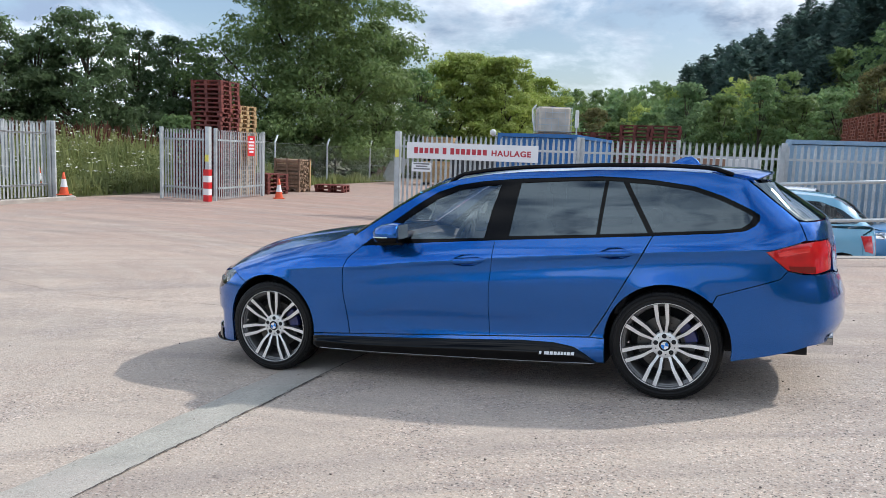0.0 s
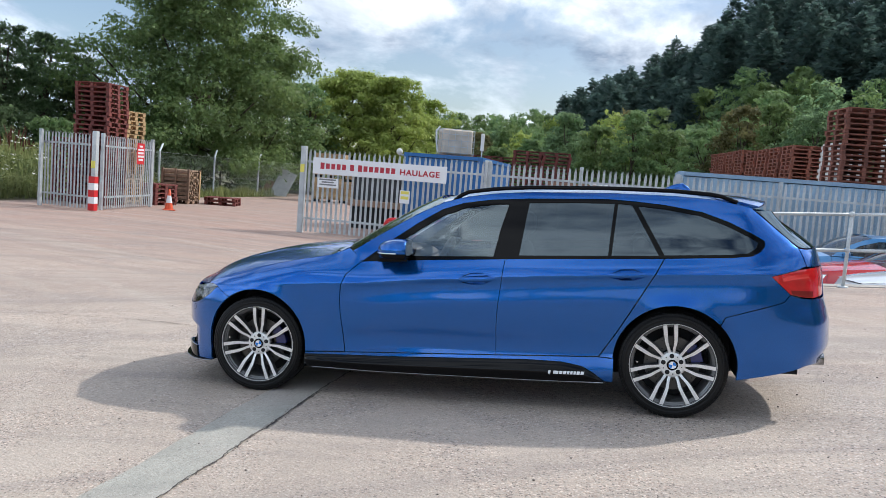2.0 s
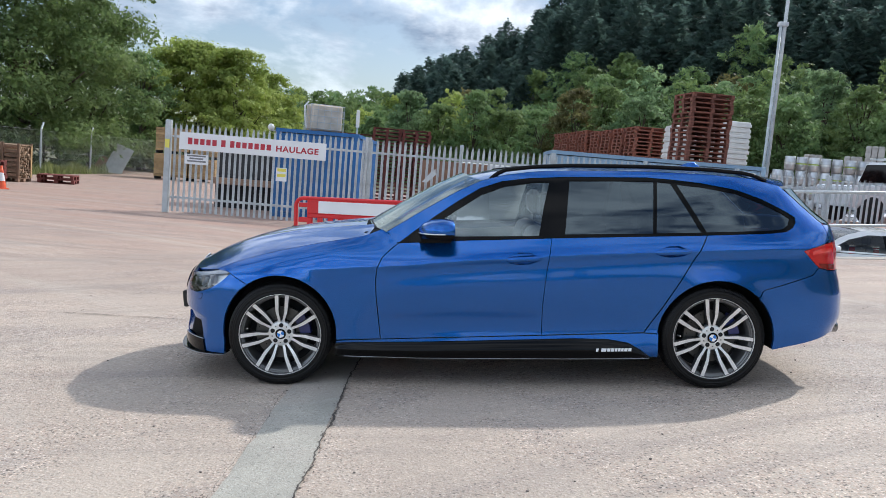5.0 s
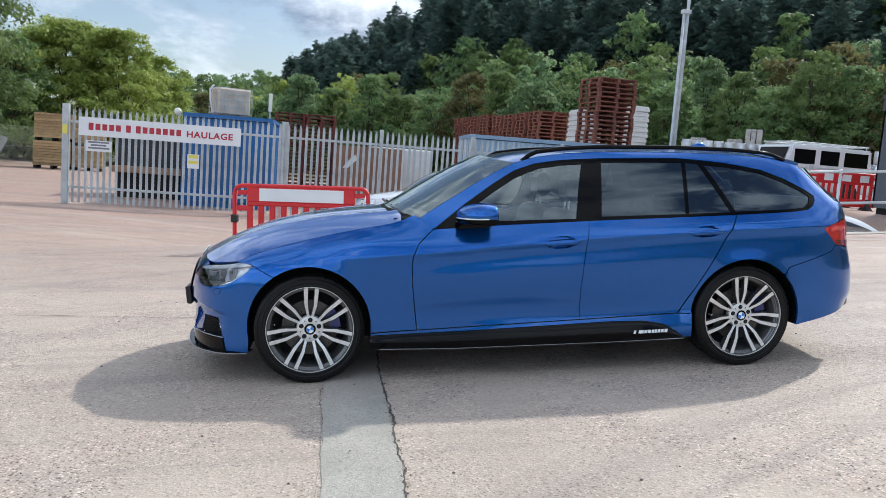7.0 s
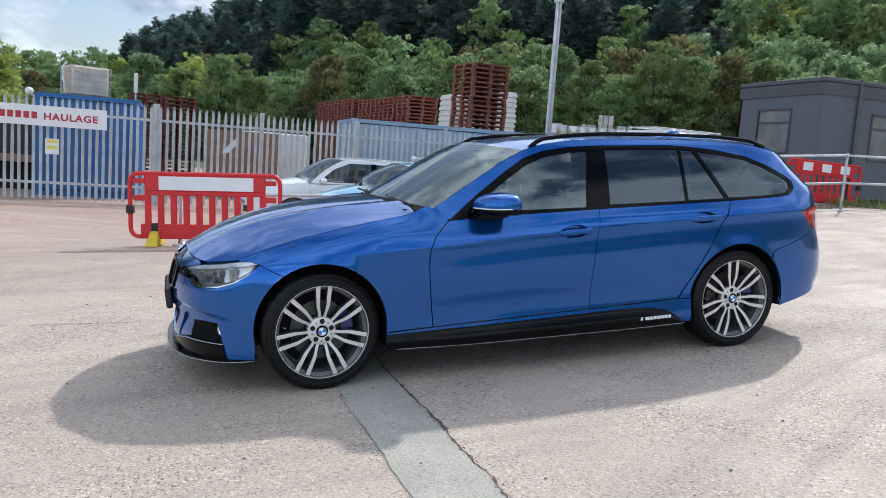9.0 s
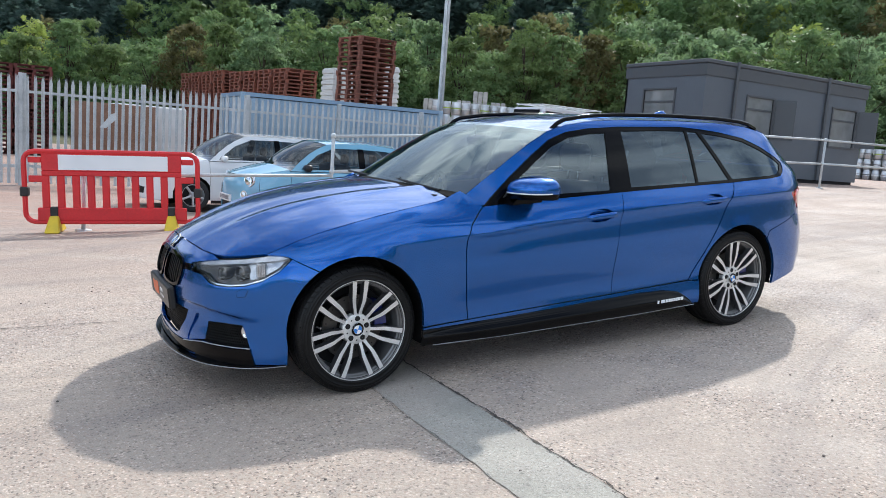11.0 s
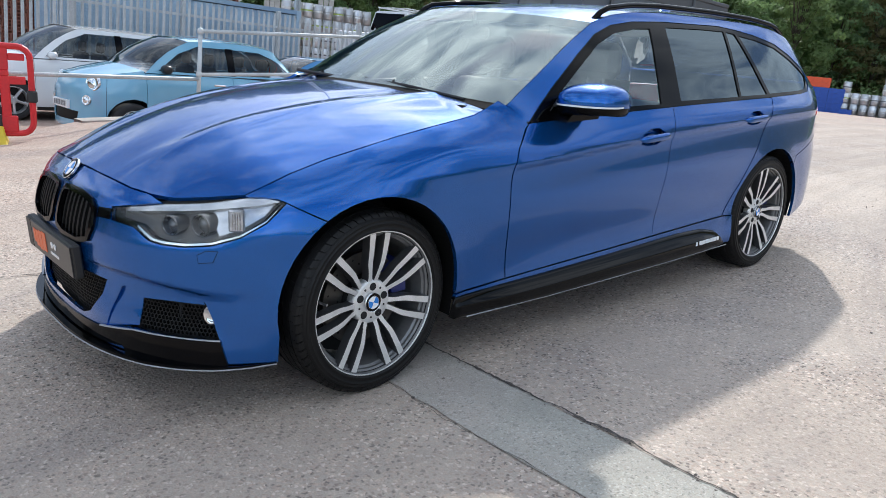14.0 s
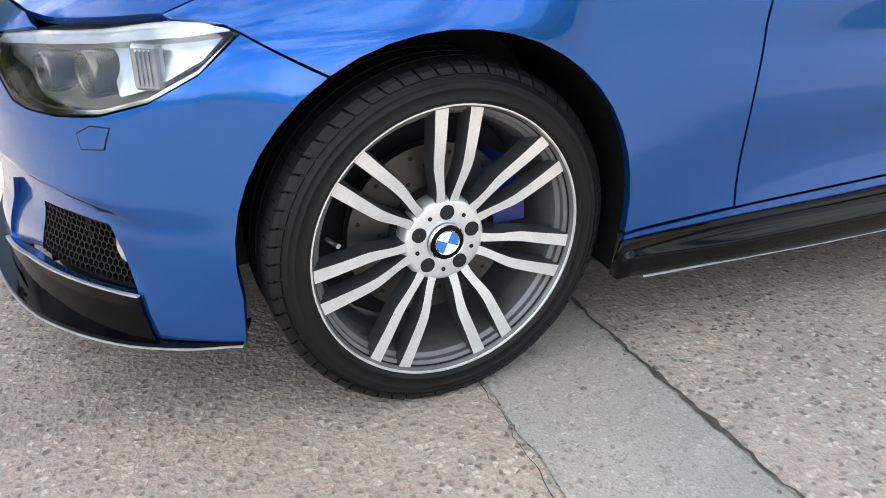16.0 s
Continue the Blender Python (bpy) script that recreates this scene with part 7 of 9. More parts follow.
# side windows
G1 = [X(-.50, .972), X(-.40, 1.052), X(-.24, 1.157), X(-.10, 1.242), X(.05, 1.296), X(.22, 1.320), X(.345, 1.325), X(.30, 1.16), X(.265, .985)]
G2 = [X(.432, .996), X(.478, 1.335), X(.8, 1.338), X(1.03, 1.335), X(1.01, 1.16), X(.995, 1.006)]
G3 = [X(1.017, 1.008), X(1.052, 1.334), X(1.140, 1.326), X(1.305, 1.014)]
G4 = [X(1.338, 1.017), X(1.176, 1.319), X(1.336, 1.302), X(1.565, 1.262), X(1.72, 1.204), X(1.865, 1.134), X(1.912, 1.104), X(1.888, 1.066), X(1.838, 1.038), X(1.73, 1.028)]
skin("window_trim", [X(-.64, .932)] + DLO_TOP[1:] + DLO_LOW + [X(.8, .990), X(.345, .975), X(-.2, .956)], M["gloss_black"], [G1, G2, G3, G4], deep=0.004, gap=-0.003, depth=0.012)
for nm, g, mt in (("front_side_glass", G1, "car_glass"), ("rear_side_glass", G2, "car_glass_dark"), ("fixed_glass", G3, "car_glass_dark"), ("quarter_glass", G4, "car_glass_dark")):
    for ob in skin(nm, g, M[mt], deep=0.009, gap=-0.003, depth=0.003):
        ob.visible_shadow = False
skin("belt_strip", [X(-.63, .932), X(-.2, .954), X(.345, .973), X(1.34, .999), X(1.68, 1.012), X(1.68, 1.017), X(1.34, 1.006), X(.345, .980), X(-.2, .961), X(-.62, .939)], M["gloss_black"], deep=-0.004, gap=0, depth=0.01)
# sill and black skirt
skin("sill", [X(-1.034, .300), X(-.75, .309), X(.29, .342), X(.947, .364), X(1.042, .358), X(1.040, .21), X(.99, .21), X(.93, .255), X(.85, .30), X(.72, .322), X(.5, .325), X(-.5, .293), X(-1.034, .285)], M["paint"])
def side_skirt(s_):
    """A glossy blade lofted along the sill: an upper face that looks up, a ridge, and a face that falls to the lower edge."""
    xs = np.linspace(-1.038, .985, 60)
    top = np.interp(xs, [-1.0, -.5, .5, .72, .85, .93, .985], [.286, .294, .326, .323, .300, .255, .212])
    low = np.interp(xs, [-1.0, -.5, .5, .985], [.20, .19, .196, .205])
    full = np.clip((xs + 1.038) / .30, 0, 1) * np.clip((.99 - xs) / .22, 0, 1)
    prof = [(0.0, .006), (0.0, -.010), (.10, -.012), (.20, -.013), (.30, -.019), (.40, -.028), (.46, -.031), (.55, -.031), (.8, -.027), (.97, -.024), (1.0, -.020), (1.0, .02)]
    rows = []
    for v, d in prof:
        deep = d * (.45 + .55 * full) if d < 0 else np.full(len(xs), d)
        rows.append(BODY.point(-s_ * np.array([BODY.a(x=x) for x in xs]), top + (low - top) * v, deep))
    n = len(xs)
    faces = [(j * n + i, j * n + i + 1, (j + 1) * n + i + 1, (j + 1) * n + i) for j in range(len(prof) - 1) for i in range(n - 1)]
    faces += [tuple(j * n for j in range(len(prof))), tuple(j * n + n - 1 for j in range(len(prof)))]
    bm = bmesh.new()
    vs = [bm.verts.new(p) for r in rows for p in r]
    for f in faces:
        bm.faces.new([vs[k] for k in f])
    bmesh.ops.recalc_face_normals(bm, faces=bm.faces)
    part("side_skirt", bm, M["skirt_black"], car, smooth=True)


for s_ in (-1, 1):
    side_skirt(s_)
for k, (x0, x1) in enumerate(((.635, .650), (.668, .70), (.705, .725), (.730, .75), (.755, .77), (.775, .79), (.795, .81), (.815, .835), (.840, .86))):
    skin("decal_bar", [X(x0, .250 + .02 * (x0 - .6)), X(x1, .250 + .02 * (x0 - .6)), X(x1 + .004, .270 + .02 * (x0 - .6)), X(x0 + .004, .270 + .02 * (x0 - .6))], M["badge_white"], both=False, deep=-0.0335, gap=0, depth=0.004)
skin("skirt_edge", [X(-.98, .203), X(-.5, .193), X(.5, .199), X(.98, .208), X(.98, .2055), X(.5, .1965), X(-.5, .1905), X(-.98, .2005)], M["pale_edge"], deep=-0.0250, gap=0, depth=0.004)
# inner dark shell and floor, wheel-arch liners
skin("inner_shell", [X(-.99, .25), X(1.03, .25), X(1.03, .95), X(.3, .93), X(-.6, .885), X(-.99, .90)], M["interior"], deep=0.05, gap=0, depth=0.001, grid=.12, step=.1)
skin("rear_inner_shell", [X(1.035, .72), X(1.80, .72), X(1.80, .30), X(2.2, .38), X(2.2, .96), X(1.8, .98), X(1.035, .96)], M["interior"], deep=0.05, gap=0, depth=0.001, grid=.12, step=.1)
# near-black boxes stand for the underside and the shade behind the grilles
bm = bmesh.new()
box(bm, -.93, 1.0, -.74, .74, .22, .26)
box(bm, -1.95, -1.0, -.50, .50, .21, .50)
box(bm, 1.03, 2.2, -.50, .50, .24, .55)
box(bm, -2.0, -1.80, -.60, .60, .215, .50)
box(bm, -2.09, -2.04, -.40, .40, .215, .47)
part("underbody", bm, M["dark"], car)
for (cx, cz, r), nm in ((FA, "arch_liner"), (RA, "arch_liner")):
    for s in (-1, 1):
        bm = bmesh.new()
        rings = []
        for y in (.52, None):
            ring = []
            drop = .196 if cx < 0 else .262
            line = [(cx + (r + .004) * math.cos(radians(-8)), .205)] + [(cx + (r + .004) * math.cos(radians(a)), cz + (r + .004) * math.sin(radians(a))) for a in range(-8, 191, 6)] + [(cx - (r + .004) * math.cos(radians(10)), .196)]
            if cx > 0:
                line[0] = (line[0][0] + .006, drop)
            for x, z in line:
                yy = y or -BODY.point(np.array([BODY.a(x=x)]), np.array([z]), 0.022)[0][1]
                ring.append(bm.verts.new((x, s * yy, z)))
            rings.append(ring)
        for k in range(len(rings[0]) - 1):
            bm.faces.new((rings[0][k], rings[0][k + 1], rings[1][k + 1], rings[1][k]))
        bm.faces.new(rings[0])
        part(nm, bm, M["mesh_black"], car)


# ---- top panels: bonnet, windscreen, roof ----
def on_body(pts):
    return BODY.point(np.array([p[0] for p in pts]), np.array([p[1] for p in pts]))


edge = on_body(fender_top)
front = on_body(bonnet_front)
side_x = np.r_[-2.12, -1.985, edge[:, 0]]
side_y = np.r_[.56, .555, np.abs(edge[:, 1])]
side_z = np.r_[.66, .715, edge[:, 2]]
o_ = np.argsort(side_x)
side_x, side_y, side_z = side_x[o_], side_y[o_], side_z[o_]


def bonnet_plain(v):
    x, y = v[:, 0], v[:, 1]
    zc = pchip([-2.14, -2.06, -1.94, -1.81, -1.63, -1.37, -1.12, -.88, -.75], [.725, .768, .828, .880, .935, .985, 1.012, 1.027, 1.032], x)
    ye, ze = np.interp(x, side_x, side_y), np.interp(x, side_x, side_z)
    t = np.clip(np.abs(y) / ye, 0, 1.2)
    z = zc - (zc - ze) * t**2.3
    yr = .29 + .15 * (x + 2.0) / 1.2
    z += .010 * np.exp(-((np.abs(y) - yr) / .045) ** 2) * np.clip((x + 2.05) / .2, 0, 1) - .004 * np.exp(-((np.abs(y) - yr + .1) / .06) ** 2)
    return np.stack([x, y, z], -1)


fo = np.argsort(np.abs(front[:, 1]))
front_y, front_x = np.abs(front[fo, 1]), front[fo, 0]
front_gap = front[fo, 2] - bonnet_plain(np.stack([front_x, front_y], 1))[:, 2]


def bonnet_lift(v):
    """The bonnet, drawn down or up at its front edge to meet the nose."""
    p = bonnet_plain(v)
    y = np.abs(v[:, 1])
    away = np.clip((v[:, 0] - np.interp(y, front_y, front_x)) / 0.22, 0, 1)
    p[:, 2] += (np.interp(y, front_y, front_gap) + 0.001) * (1 - away) ** 2 * np.clip((front_y[-1] + 0.12 - y) / 0.12, 0, 1)
    return p


def field_normal(lift):
    def f(v):
        e = .004
        du = lift(v + (e, 0)) - lift(v - (e, 0))
        dv = lift(v + (0, e)) - lift(v - (0, e))
        n = np.cross(du, dv)
        n /= np.linalg.norm(n, axis=1)[:, None]
        return n * np.where(n[:, 2] < 0, -1, 1)[:, None]
    return f


cowl = [(-.822, -.665), (-.815, -.55), (-.83, -.35), (-.85, -.15), (-.855, 0)]
left = [(p[0], -abs(p[1])) for p in front] + [(p[0], -abs(p[1])) for p in edge] + cowl
bon = left + [(x, -y) for x, y in left[::-1] if abs(y) > 1e-6]
ob = new("bonnet", panel_mesh("bonnet", bonnet_lift, field_normal(bonnet_lift), bon, (), M["paint"], .002, .015, .03, .05))
ob.parent = car


def ruled(name, left_edge, bow, mat, depth=0.004, n=20, power=2.0, label="", inset=0.0):
    """A panel between an edge and its mirror image, bowed in the middle by bow(t) = (dx, dz)."""
    bm = bmesh.new()
    rows = []
    for i, p in enumerate(left_edge):
        dx, dz = bow(i / (len(left_edge) - 1))
        row = []
        for k in range(n + 1):
            u = -1 + 2 * k / n
            w = 1 - abs(u) ** power
            row.append(bm.verts.new((p[0] + dx * w, (abs(p[1]) - inset) * u, p[2] + dz * w)))
        rows.append(row)
    for a, b in zip(rows, rows[1:]):
        for k in range(n):
            bm.faces.new((a[k], a[k + 1], b[k + 1], b[k]))
    bmesh.ops.recalc_face_normals(bm, faces=bm.faces)
    if sum(f.normal.z for f in bm.faces) < 0:
        bmesh.ops.reverse_faces(bm, faces=bm.faces)
    r = part(name, bm, mat, car, label, smooth=True)
    return r


def edge_curve(poly, k=24):
    d = outline_dense(poly, .02)
    d = [p for p in d[: len(d) - int(math.ceil(math.dist(poly[-1], poly[0]) / .02)) + 1]]
    q = on_body(d)
    s = np.r_[0, np.cumsum(np.linalg.norm(np.diff(q, axis=0), axis=1))]
    t = np.linspace(0, s[-1], k + 1)
    return np.stack([pchip(s, q[:, j], t) for j in range(3)], 1)


pil = edge_curve([X(-.10, 1.335)] + PILLAR)
ws = ruled("windscreen", pil[::-1], lambda t: (-.17 + .05 * t, .035 + .012 * t), M["screen_glass"])
ws.visible_shadow = False
rf = edge_curve(ROOF_EDGE)
ruled("roof", rf, lambda t: (-.10 * (1 if t > .999 else max(0, (t - .8) / .2)) , .030 + .012 * (1 - t)), M["paint"], n=24, power=2.4)
M["cowl_plastic"] = material("matt_black_cowl_plastic", (0.010, 0.010, 0.011), 0.9, 0.0, (0.016, 0.016, 0.016), 20, 0.6, spec=0.12)
ruled("screen_surround", [pil[-1], pil[-1] + (-.055, -.03, -.02)], lambda t: (-.17, .035), M["cowl_plastic"], inset=0.04)
ruled("headliner", rf - (0, 0, .03), lambda t: (0, .02), M["headliner"], n=12)
# spoiler
sp = np.array([(1.66, .60, 1.368), (1.80, .59, 1.352), (1.915, .575, 1.322), (1.922, .572, 1.312), (1.86, .575, 1.302), (1.78, .58, 1.300)])
ruled("roof_spoiler", sp, lambda t: (.10 * min(1, 3 * t), .032), M["paint"], n=16, power=3)
for s in (-1, 1):
    bm = bmesh.new()
    outer = [bm.verts.new((x, s * y, z)) for x, y, z in sp]
    inner = [bm.verts.new((x, s * (y - .03), z)) for x, y, z in sp]
    bm.faces.new(outer)
    bm.faces.new(inner[::-1])
    for k in range(len(sp)):
        bm.faces.new((outer[k], outer[(k + 1) % len(sp)], inner[(k + 1) % len(sp)], inner[k]))
    bmesh.ops.recalc_face_normals(bm, faces=bm.faces)
    part("spoiler_end", bm, M["paint"], car)
bm = bmesh.new()
# shark fin
secs = []
for x, h, w in ((1.33, .004, .012), (1.38, .028, .024), (1.42, .048, .026), (1.46, .062, .024), (1.50, .066, .020), (1.54, .035, .014), (1.56, .003, .008)):
    secs.append([bm.verts.new((x, w * math.cos(radians(a)), 1.420 - .02 * (x - 1.33) + h * math.sin(radians(a)) - .008)) for a in range(0, 181, 20)])
for a, b in zip(secs, secs[1:]):
    for k in range(len(a) - 1):
        bm.faces.new((a[k], a[k + 1], b[k + 1], b[k]))
bmesh.ops.recalc_face_normals(bm, faces=bm.faces)
part("aerial_fin", bm, M["paint"], car, smooth=True)
for s in (-1, 1):
    pts = [(p[0], s * (abs(p[1]) - .015), p[2] + .030) for p in rf[3:23]]
    pts = [(pts[0][0] + .16, pts[0][1], pts[0][2] - .050), (pts[0][0] + .07, pts[0][1], pts[0][2] - .014)] + pts + [(pts[-1][0] - .05, pts[-1][1], pts[-1][2] - .022), (pts[-1][0] - .10, pts[-1][1], pts[-1][2] - .06)]
    bm = bmesh.new()
    tube(bm, pts, .014, 10)
    part("roof_rail", bm, M["gloss_black"], car, smooth=True)
# wipers, cowl
bm = bmesh.new()
box(bm, -.875, -.68, -.68, .68, .955, .990, .01)
part("cowl", bm, M["cowl_plastic"], car)
for y0, y1 in ((-.60, -.02), (-.05, .56)):
    bm = bmesh.new()
    tube(bm, [(-.79, y0, 1.005), (-.85, (y0 + y1) / 2, 1.034), (-.86, y1, 1.042)], .008, 6)
    tube(bm, [(-.81, y1, 1.0), (-.845, (y0 + y1) / 2 + .1, 1.044)], .009, 6)
    part("wiper", bm, M["satin_black"], car)


# ---- door mirrors ----
def door_mirror(s):
    m = new("door_mirror")
    m.parent = fd[0] if s < 0 else fd[1]
    bm = bmesh.new()
    bmesh.ops.create_uvsphere(bm, u_segments=28, v_segments=18, radius=1.0)
    for v in bm.verts:
        q = Vector([math.copysign(abs(c) ** .74, c) for c in v.co])
        taper = 1 - .16 * (q.y * .5 + .5)
        q.z = max(q.z, -.60)
        x = min(q.x, .55) * .135 * (1 - .12 * q.y)
        v.co = Vector((-.358 + x + .02 * q.y, s * (.922 + q.y * .124), 1.014 + q.z * .086 * taper * (1 - .18 * max(0, -q.x)) + .004 * q.y))
    bmesh.ops.recalc_face_normals(bm, faces=bm.faces)
    low, strip = bm.copy(), bm.copy()
    bmesh.ops.bisect_plane(bm, geom=list(bm.verts) + list(bm.edges) + list(bm.faces), plane_co=(0, 0, 1.002), plane_no=(0, 0, -1), clear_outer=True)
    part("mirror_cap", bm, M["paint"], m, smooth=True)
    bmesh.ops.bisect_plane(low, geom=list(low.verts) + list(low.edges) + list(low.faces), plane_co=(0, 0, 1.0), plane_no=(0, 0, 1), clear_outer=True)
    for v in low.verts:
        v.co.z = 1.0 + (v.co.z - 1.0) * 1.2
    part("mirror_base", low, M["gloss_black"], m, smooth=True)
    for z, up in ((1.0085, 1), (1.0015, -1)):
        bmesh.ops.bisect_plane(strip, geom=list(strip.verts) + list(strip.edges) + list(strip.faces), plane_co=(0, 0, z), plane_no=(0, 0, up), clear_outer=True)
    bmesh.ops.bisect_plane(strip, geom=list(strip.verts) + list(strip.edges) + list(strip.faces), plane_co=(-.335, 0, 0), plane_no=(1, 0, 0), clear_outer=True)
    for v in strip.verts:
        v.co.x, v.co.y = -.358 + (v.co.x + .358) * 1.012, s * .922 + (v.co.y - s * .922) * 1.012
    part("indicator_strip", strip, M["badge_white"], m, smooth=True)
    bm = bmesh.new()
    vs = prism(bm, [(-.50, .938), (-.30, .944), (-.275, .990), (-.45, .986)], s * .78, s * .90)
    bmesh.ops.recalc_face_normals(bm, faces=bm.faces)
    part("mirror_arm", bm, M["gloss_black"], m)
    bm = bmesh.new()
    box(bm, -.282, -.278, s * .915 - .08, s * .915 + .08, .985, 1.08, .001)
    part("mirror_glass", bm, M["chrome"], m)


for s in (-1, 1):
    door_mirror(s)


# ---- wheels ----
def make_wheel(name, m):
    w = new(name)
    w.parent = car
    w.matrix_basis = m
    bm = bmesh.new()
    # sidewall with its rim guard, two raised ribs and the shoulder
    prof = [(.254, -.095), (.262, -.108), (.267, -.113), (.2705, -.1175), (.2735, -.1175), (.275, -.1150), (.282, -.1160), (.290, -.1155), (.291, -.1168), (.2935, -.1165), (.2945, -.1150), (.302, -.1125), (.303, -.1136), (.305, -.1128), (.306, -.1110),
            (.315, -.1055), (.326, -.091), (.3315, -.070), (.332, 0), (.3315, .070), (.326, .090), (.31, .106), (.28, .114), (.26, .1), (.254, .09)]
    lathe(bm, prof, 96, "y")
    part("tyre", bm, M["tyre"], w, smooth=True)
    # tread: grooved blocks standing 6 mm proud
    bm = bmesh.new()
    for k in range(64):
        a0 = 2 * math.pi * k / 64
        for y0, y1, da in ((-.100, -.066, .012), (-.060, -.026, .03), (-.020, .020, .0), (.026, .060, .03), (.066, .100, .012)):
            vs = []
            for yy in (y0, y1):
                ra = .3315 if abs(yy) < .075 else (.322 if abs(yy) > .095 else .331)
                for r in (ra - .008, ra + .0035):
                    for t in (0, .945):
                        ang = a0 + da + t * 2 * math.pi / 64 + yy * .55 * (1 if yy > 0 else -1)
                        vs.append(bm.verts.new((r * math.cos(ang), yy, r * math.sin(ang))))
            for f in ((2, 3, 7, 6), (0, 2, 6, 4), (1, 5, 7, 3), (0, 1, 3, 2), (4, 6, 7, 5)):
                bm.faces.new([vs[i] for i in f])
    # shoulder blocks that wrap over the edge of the tread, with a narrow cut between them
    for k in range(64):
        for sg in (-1, 1):
            prof_b = [(.3340, .086), (.3312, .0955), (.3250, .1030), (.3150, .1085)]
            rows = []
            for t in (0.03, 0.89):
                ang = 2 * math.pi * (k + t) / 64 + .075
                rows.append([bm.verts.new(((r - d) * math.cos(ang + (r - .33) * 1.6), sg * (yy - d), (r - d) * math.sin(ang + (r - .33) * 1.6))) for d in (0, .009) for r, yy in prof_b])
            a_, b_ = rows
            for i in range(3):
                bm.faces.new((a_[i], a_[i + 1], b_[i + 1], b_[i]))
            for q in rows:
                for i in range(3):
                    bm.faces.new((q[i], q[i + 1], q[i + 5], q[i + 4]))
            bm.faces.new((a_[3], b_[3], b_[7], a_[7]))
    bmesh.ops.recalc_face_normals(bm, faces=bm.faces)
    tagged(part("tread", bm, M["tyre"], w), kind="stuff")
    bm = bmesh.new()
    lathe(bm, [(.2530, -.100), (.2570, -.105), (.2560, -.1100), (.2515, -.1105), (.2500, -.1070), (.2465, -.1010), (.2450, -.0930), (.2385, -.0890), (.2375, -.0800), (.2300, -.0740), (.2270, -.0600), (.222, -.03), (.218, .08), (.245, .10), (.251, .095), (.232, .06), (.238, -.05)], 96, "y", closed=True)
    bmesh.ops.scale(bm, vec=(1.04, 1, 1.04), verts=bm.verts)
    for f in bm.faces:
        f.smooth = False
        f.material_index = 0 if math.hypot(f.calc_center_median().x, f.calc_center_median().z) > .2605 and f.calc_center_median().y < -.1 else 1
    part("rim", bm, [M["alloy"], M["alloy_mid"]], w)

    # seven pairs of spokes
    def spoke(q, sgn):
        bm = bmesh.new()
        base = 2 * math.pi * q / 7 + math.pi / 2
        k, rows = 24, []
        for i in range(k + 1):
            t = i / k
            r = .052 + t * (.2612 - .052)
            off = sgn * (.0120 + .0120 * step((t - .10) / .42) + .0095 * t)
            wd = .0185 - .0028 * math.exp(-((t - .26) / .14) ** 2) - .0015 * math.sin(math.pi * t) + .0065 * t
            dep = -.070 - .031 * t - .010 * math.sin(t * math.pi) * .6
            c, s_ = math.cos(base), math.sin(base)
            tx, tz = -s_, c
            ring = []
            for o, y in ((-wd * .5, dep), (wd * .5, dep), (wd * .56, dep + .004), (wd * .66, dep + .036), (-wd * .66, dep + .036), (-wd * .56, dep + .004)):
                ring.append(bm.verts.new((r * c + (off + o) * tx, y, r * s_ + (off + o) * tz)))
            rows.append(ring)
        for a, b in zip(rows, rows[1:]):
            for j in range(6):
                f = bm.faces.new((a[j], a[(j + 1) % 6], b[(j + 1) % 6], b[j]))
                f.material_index = 0 if j == 0 else 1
        bm.faces.new(rows[-1])
        bmesh.ops.recalc_face_normals(bm, faces=bm.faces)
        part("spoke", bm, [M["alloy"], M["alloy_dark"]], w)

    for q in range(7):
        spoke(q, -1)
        spoke(q, 1)
    bm = bmesh.new()
    lathe(bm, [(.032, -.060), (.033, -.0765), (.036, -.0775), (.072, -.0775), (.079, -.0745), (.083, -.064), (.084, -.03), (.03, -.03)], 42, "y")
    for f in bm.faces:
        f.smooth = True
    part("hub", bm, M["alloy"], w)
    # flat dark discs on the hub paint the shade of the sunk bolt holes
    for k in range(5):
        a = radians(90 + 72 * k)
        bm = bmesh.new()
        lathe(bm, [(.0005, -.0795), (.0138, -.0795), (.0145, -.0780), (.0138, -.060)], 18, "y", Matrix.Translation((.056 * math.cos(a), 0, .056 * math.sin(a))))
        a2 = a + radians(36)
        lathe(bm, [(.0005, -.0795), (.0040, -.0795), (.0042, -.0780)], 10, "y", Matrix.Translation((.058 * math.cos(a2), 0, .058 * math.sin(a2))))
        part("wheel_bolt", bm, M["dark"], w)
    roundel(w, Matrix.Translation((0, -.083, 0)) @ Euler((radians(90), radians(20), 0)).to_matrix().to_4x4(), .034)
    bm = bmesh.new()
    lathe(bm, [(.09, -.02), (.170, -.02), (.172, -.008), (.170, .004), (.09, .004)], 48, "y")
    disc = part("brake_disc", bm, M["disc"], w)
    # small dark discs paint the shade of the drillings
    bm = bmesh.new()
    for i in range(36):
        a, r = 2 * math.pi * i / 36, (.108, .130, .152)[i % 3]
        lathe(bm, [(.0005, -.0206), (.0042, -.0206), (.0044, -.0195)], 8, "y", Matrix.Translation((r * math.cos(a), 0, r * math.sin(a))))
    tagged(part("drilled_face", bm, M["dark"], disc), kind="stuff")
    # near-black sheets paint in the shade behind the spokes
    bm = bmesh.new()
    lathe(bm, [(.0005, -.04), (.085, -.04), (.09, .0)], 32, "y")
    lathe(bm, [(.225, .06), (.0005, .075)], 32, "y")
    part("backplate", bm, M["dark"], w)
    bm = bmesh.new()
    ring = []
    for i in range(9):
        a = radians(-22 + 44 * i / 8)
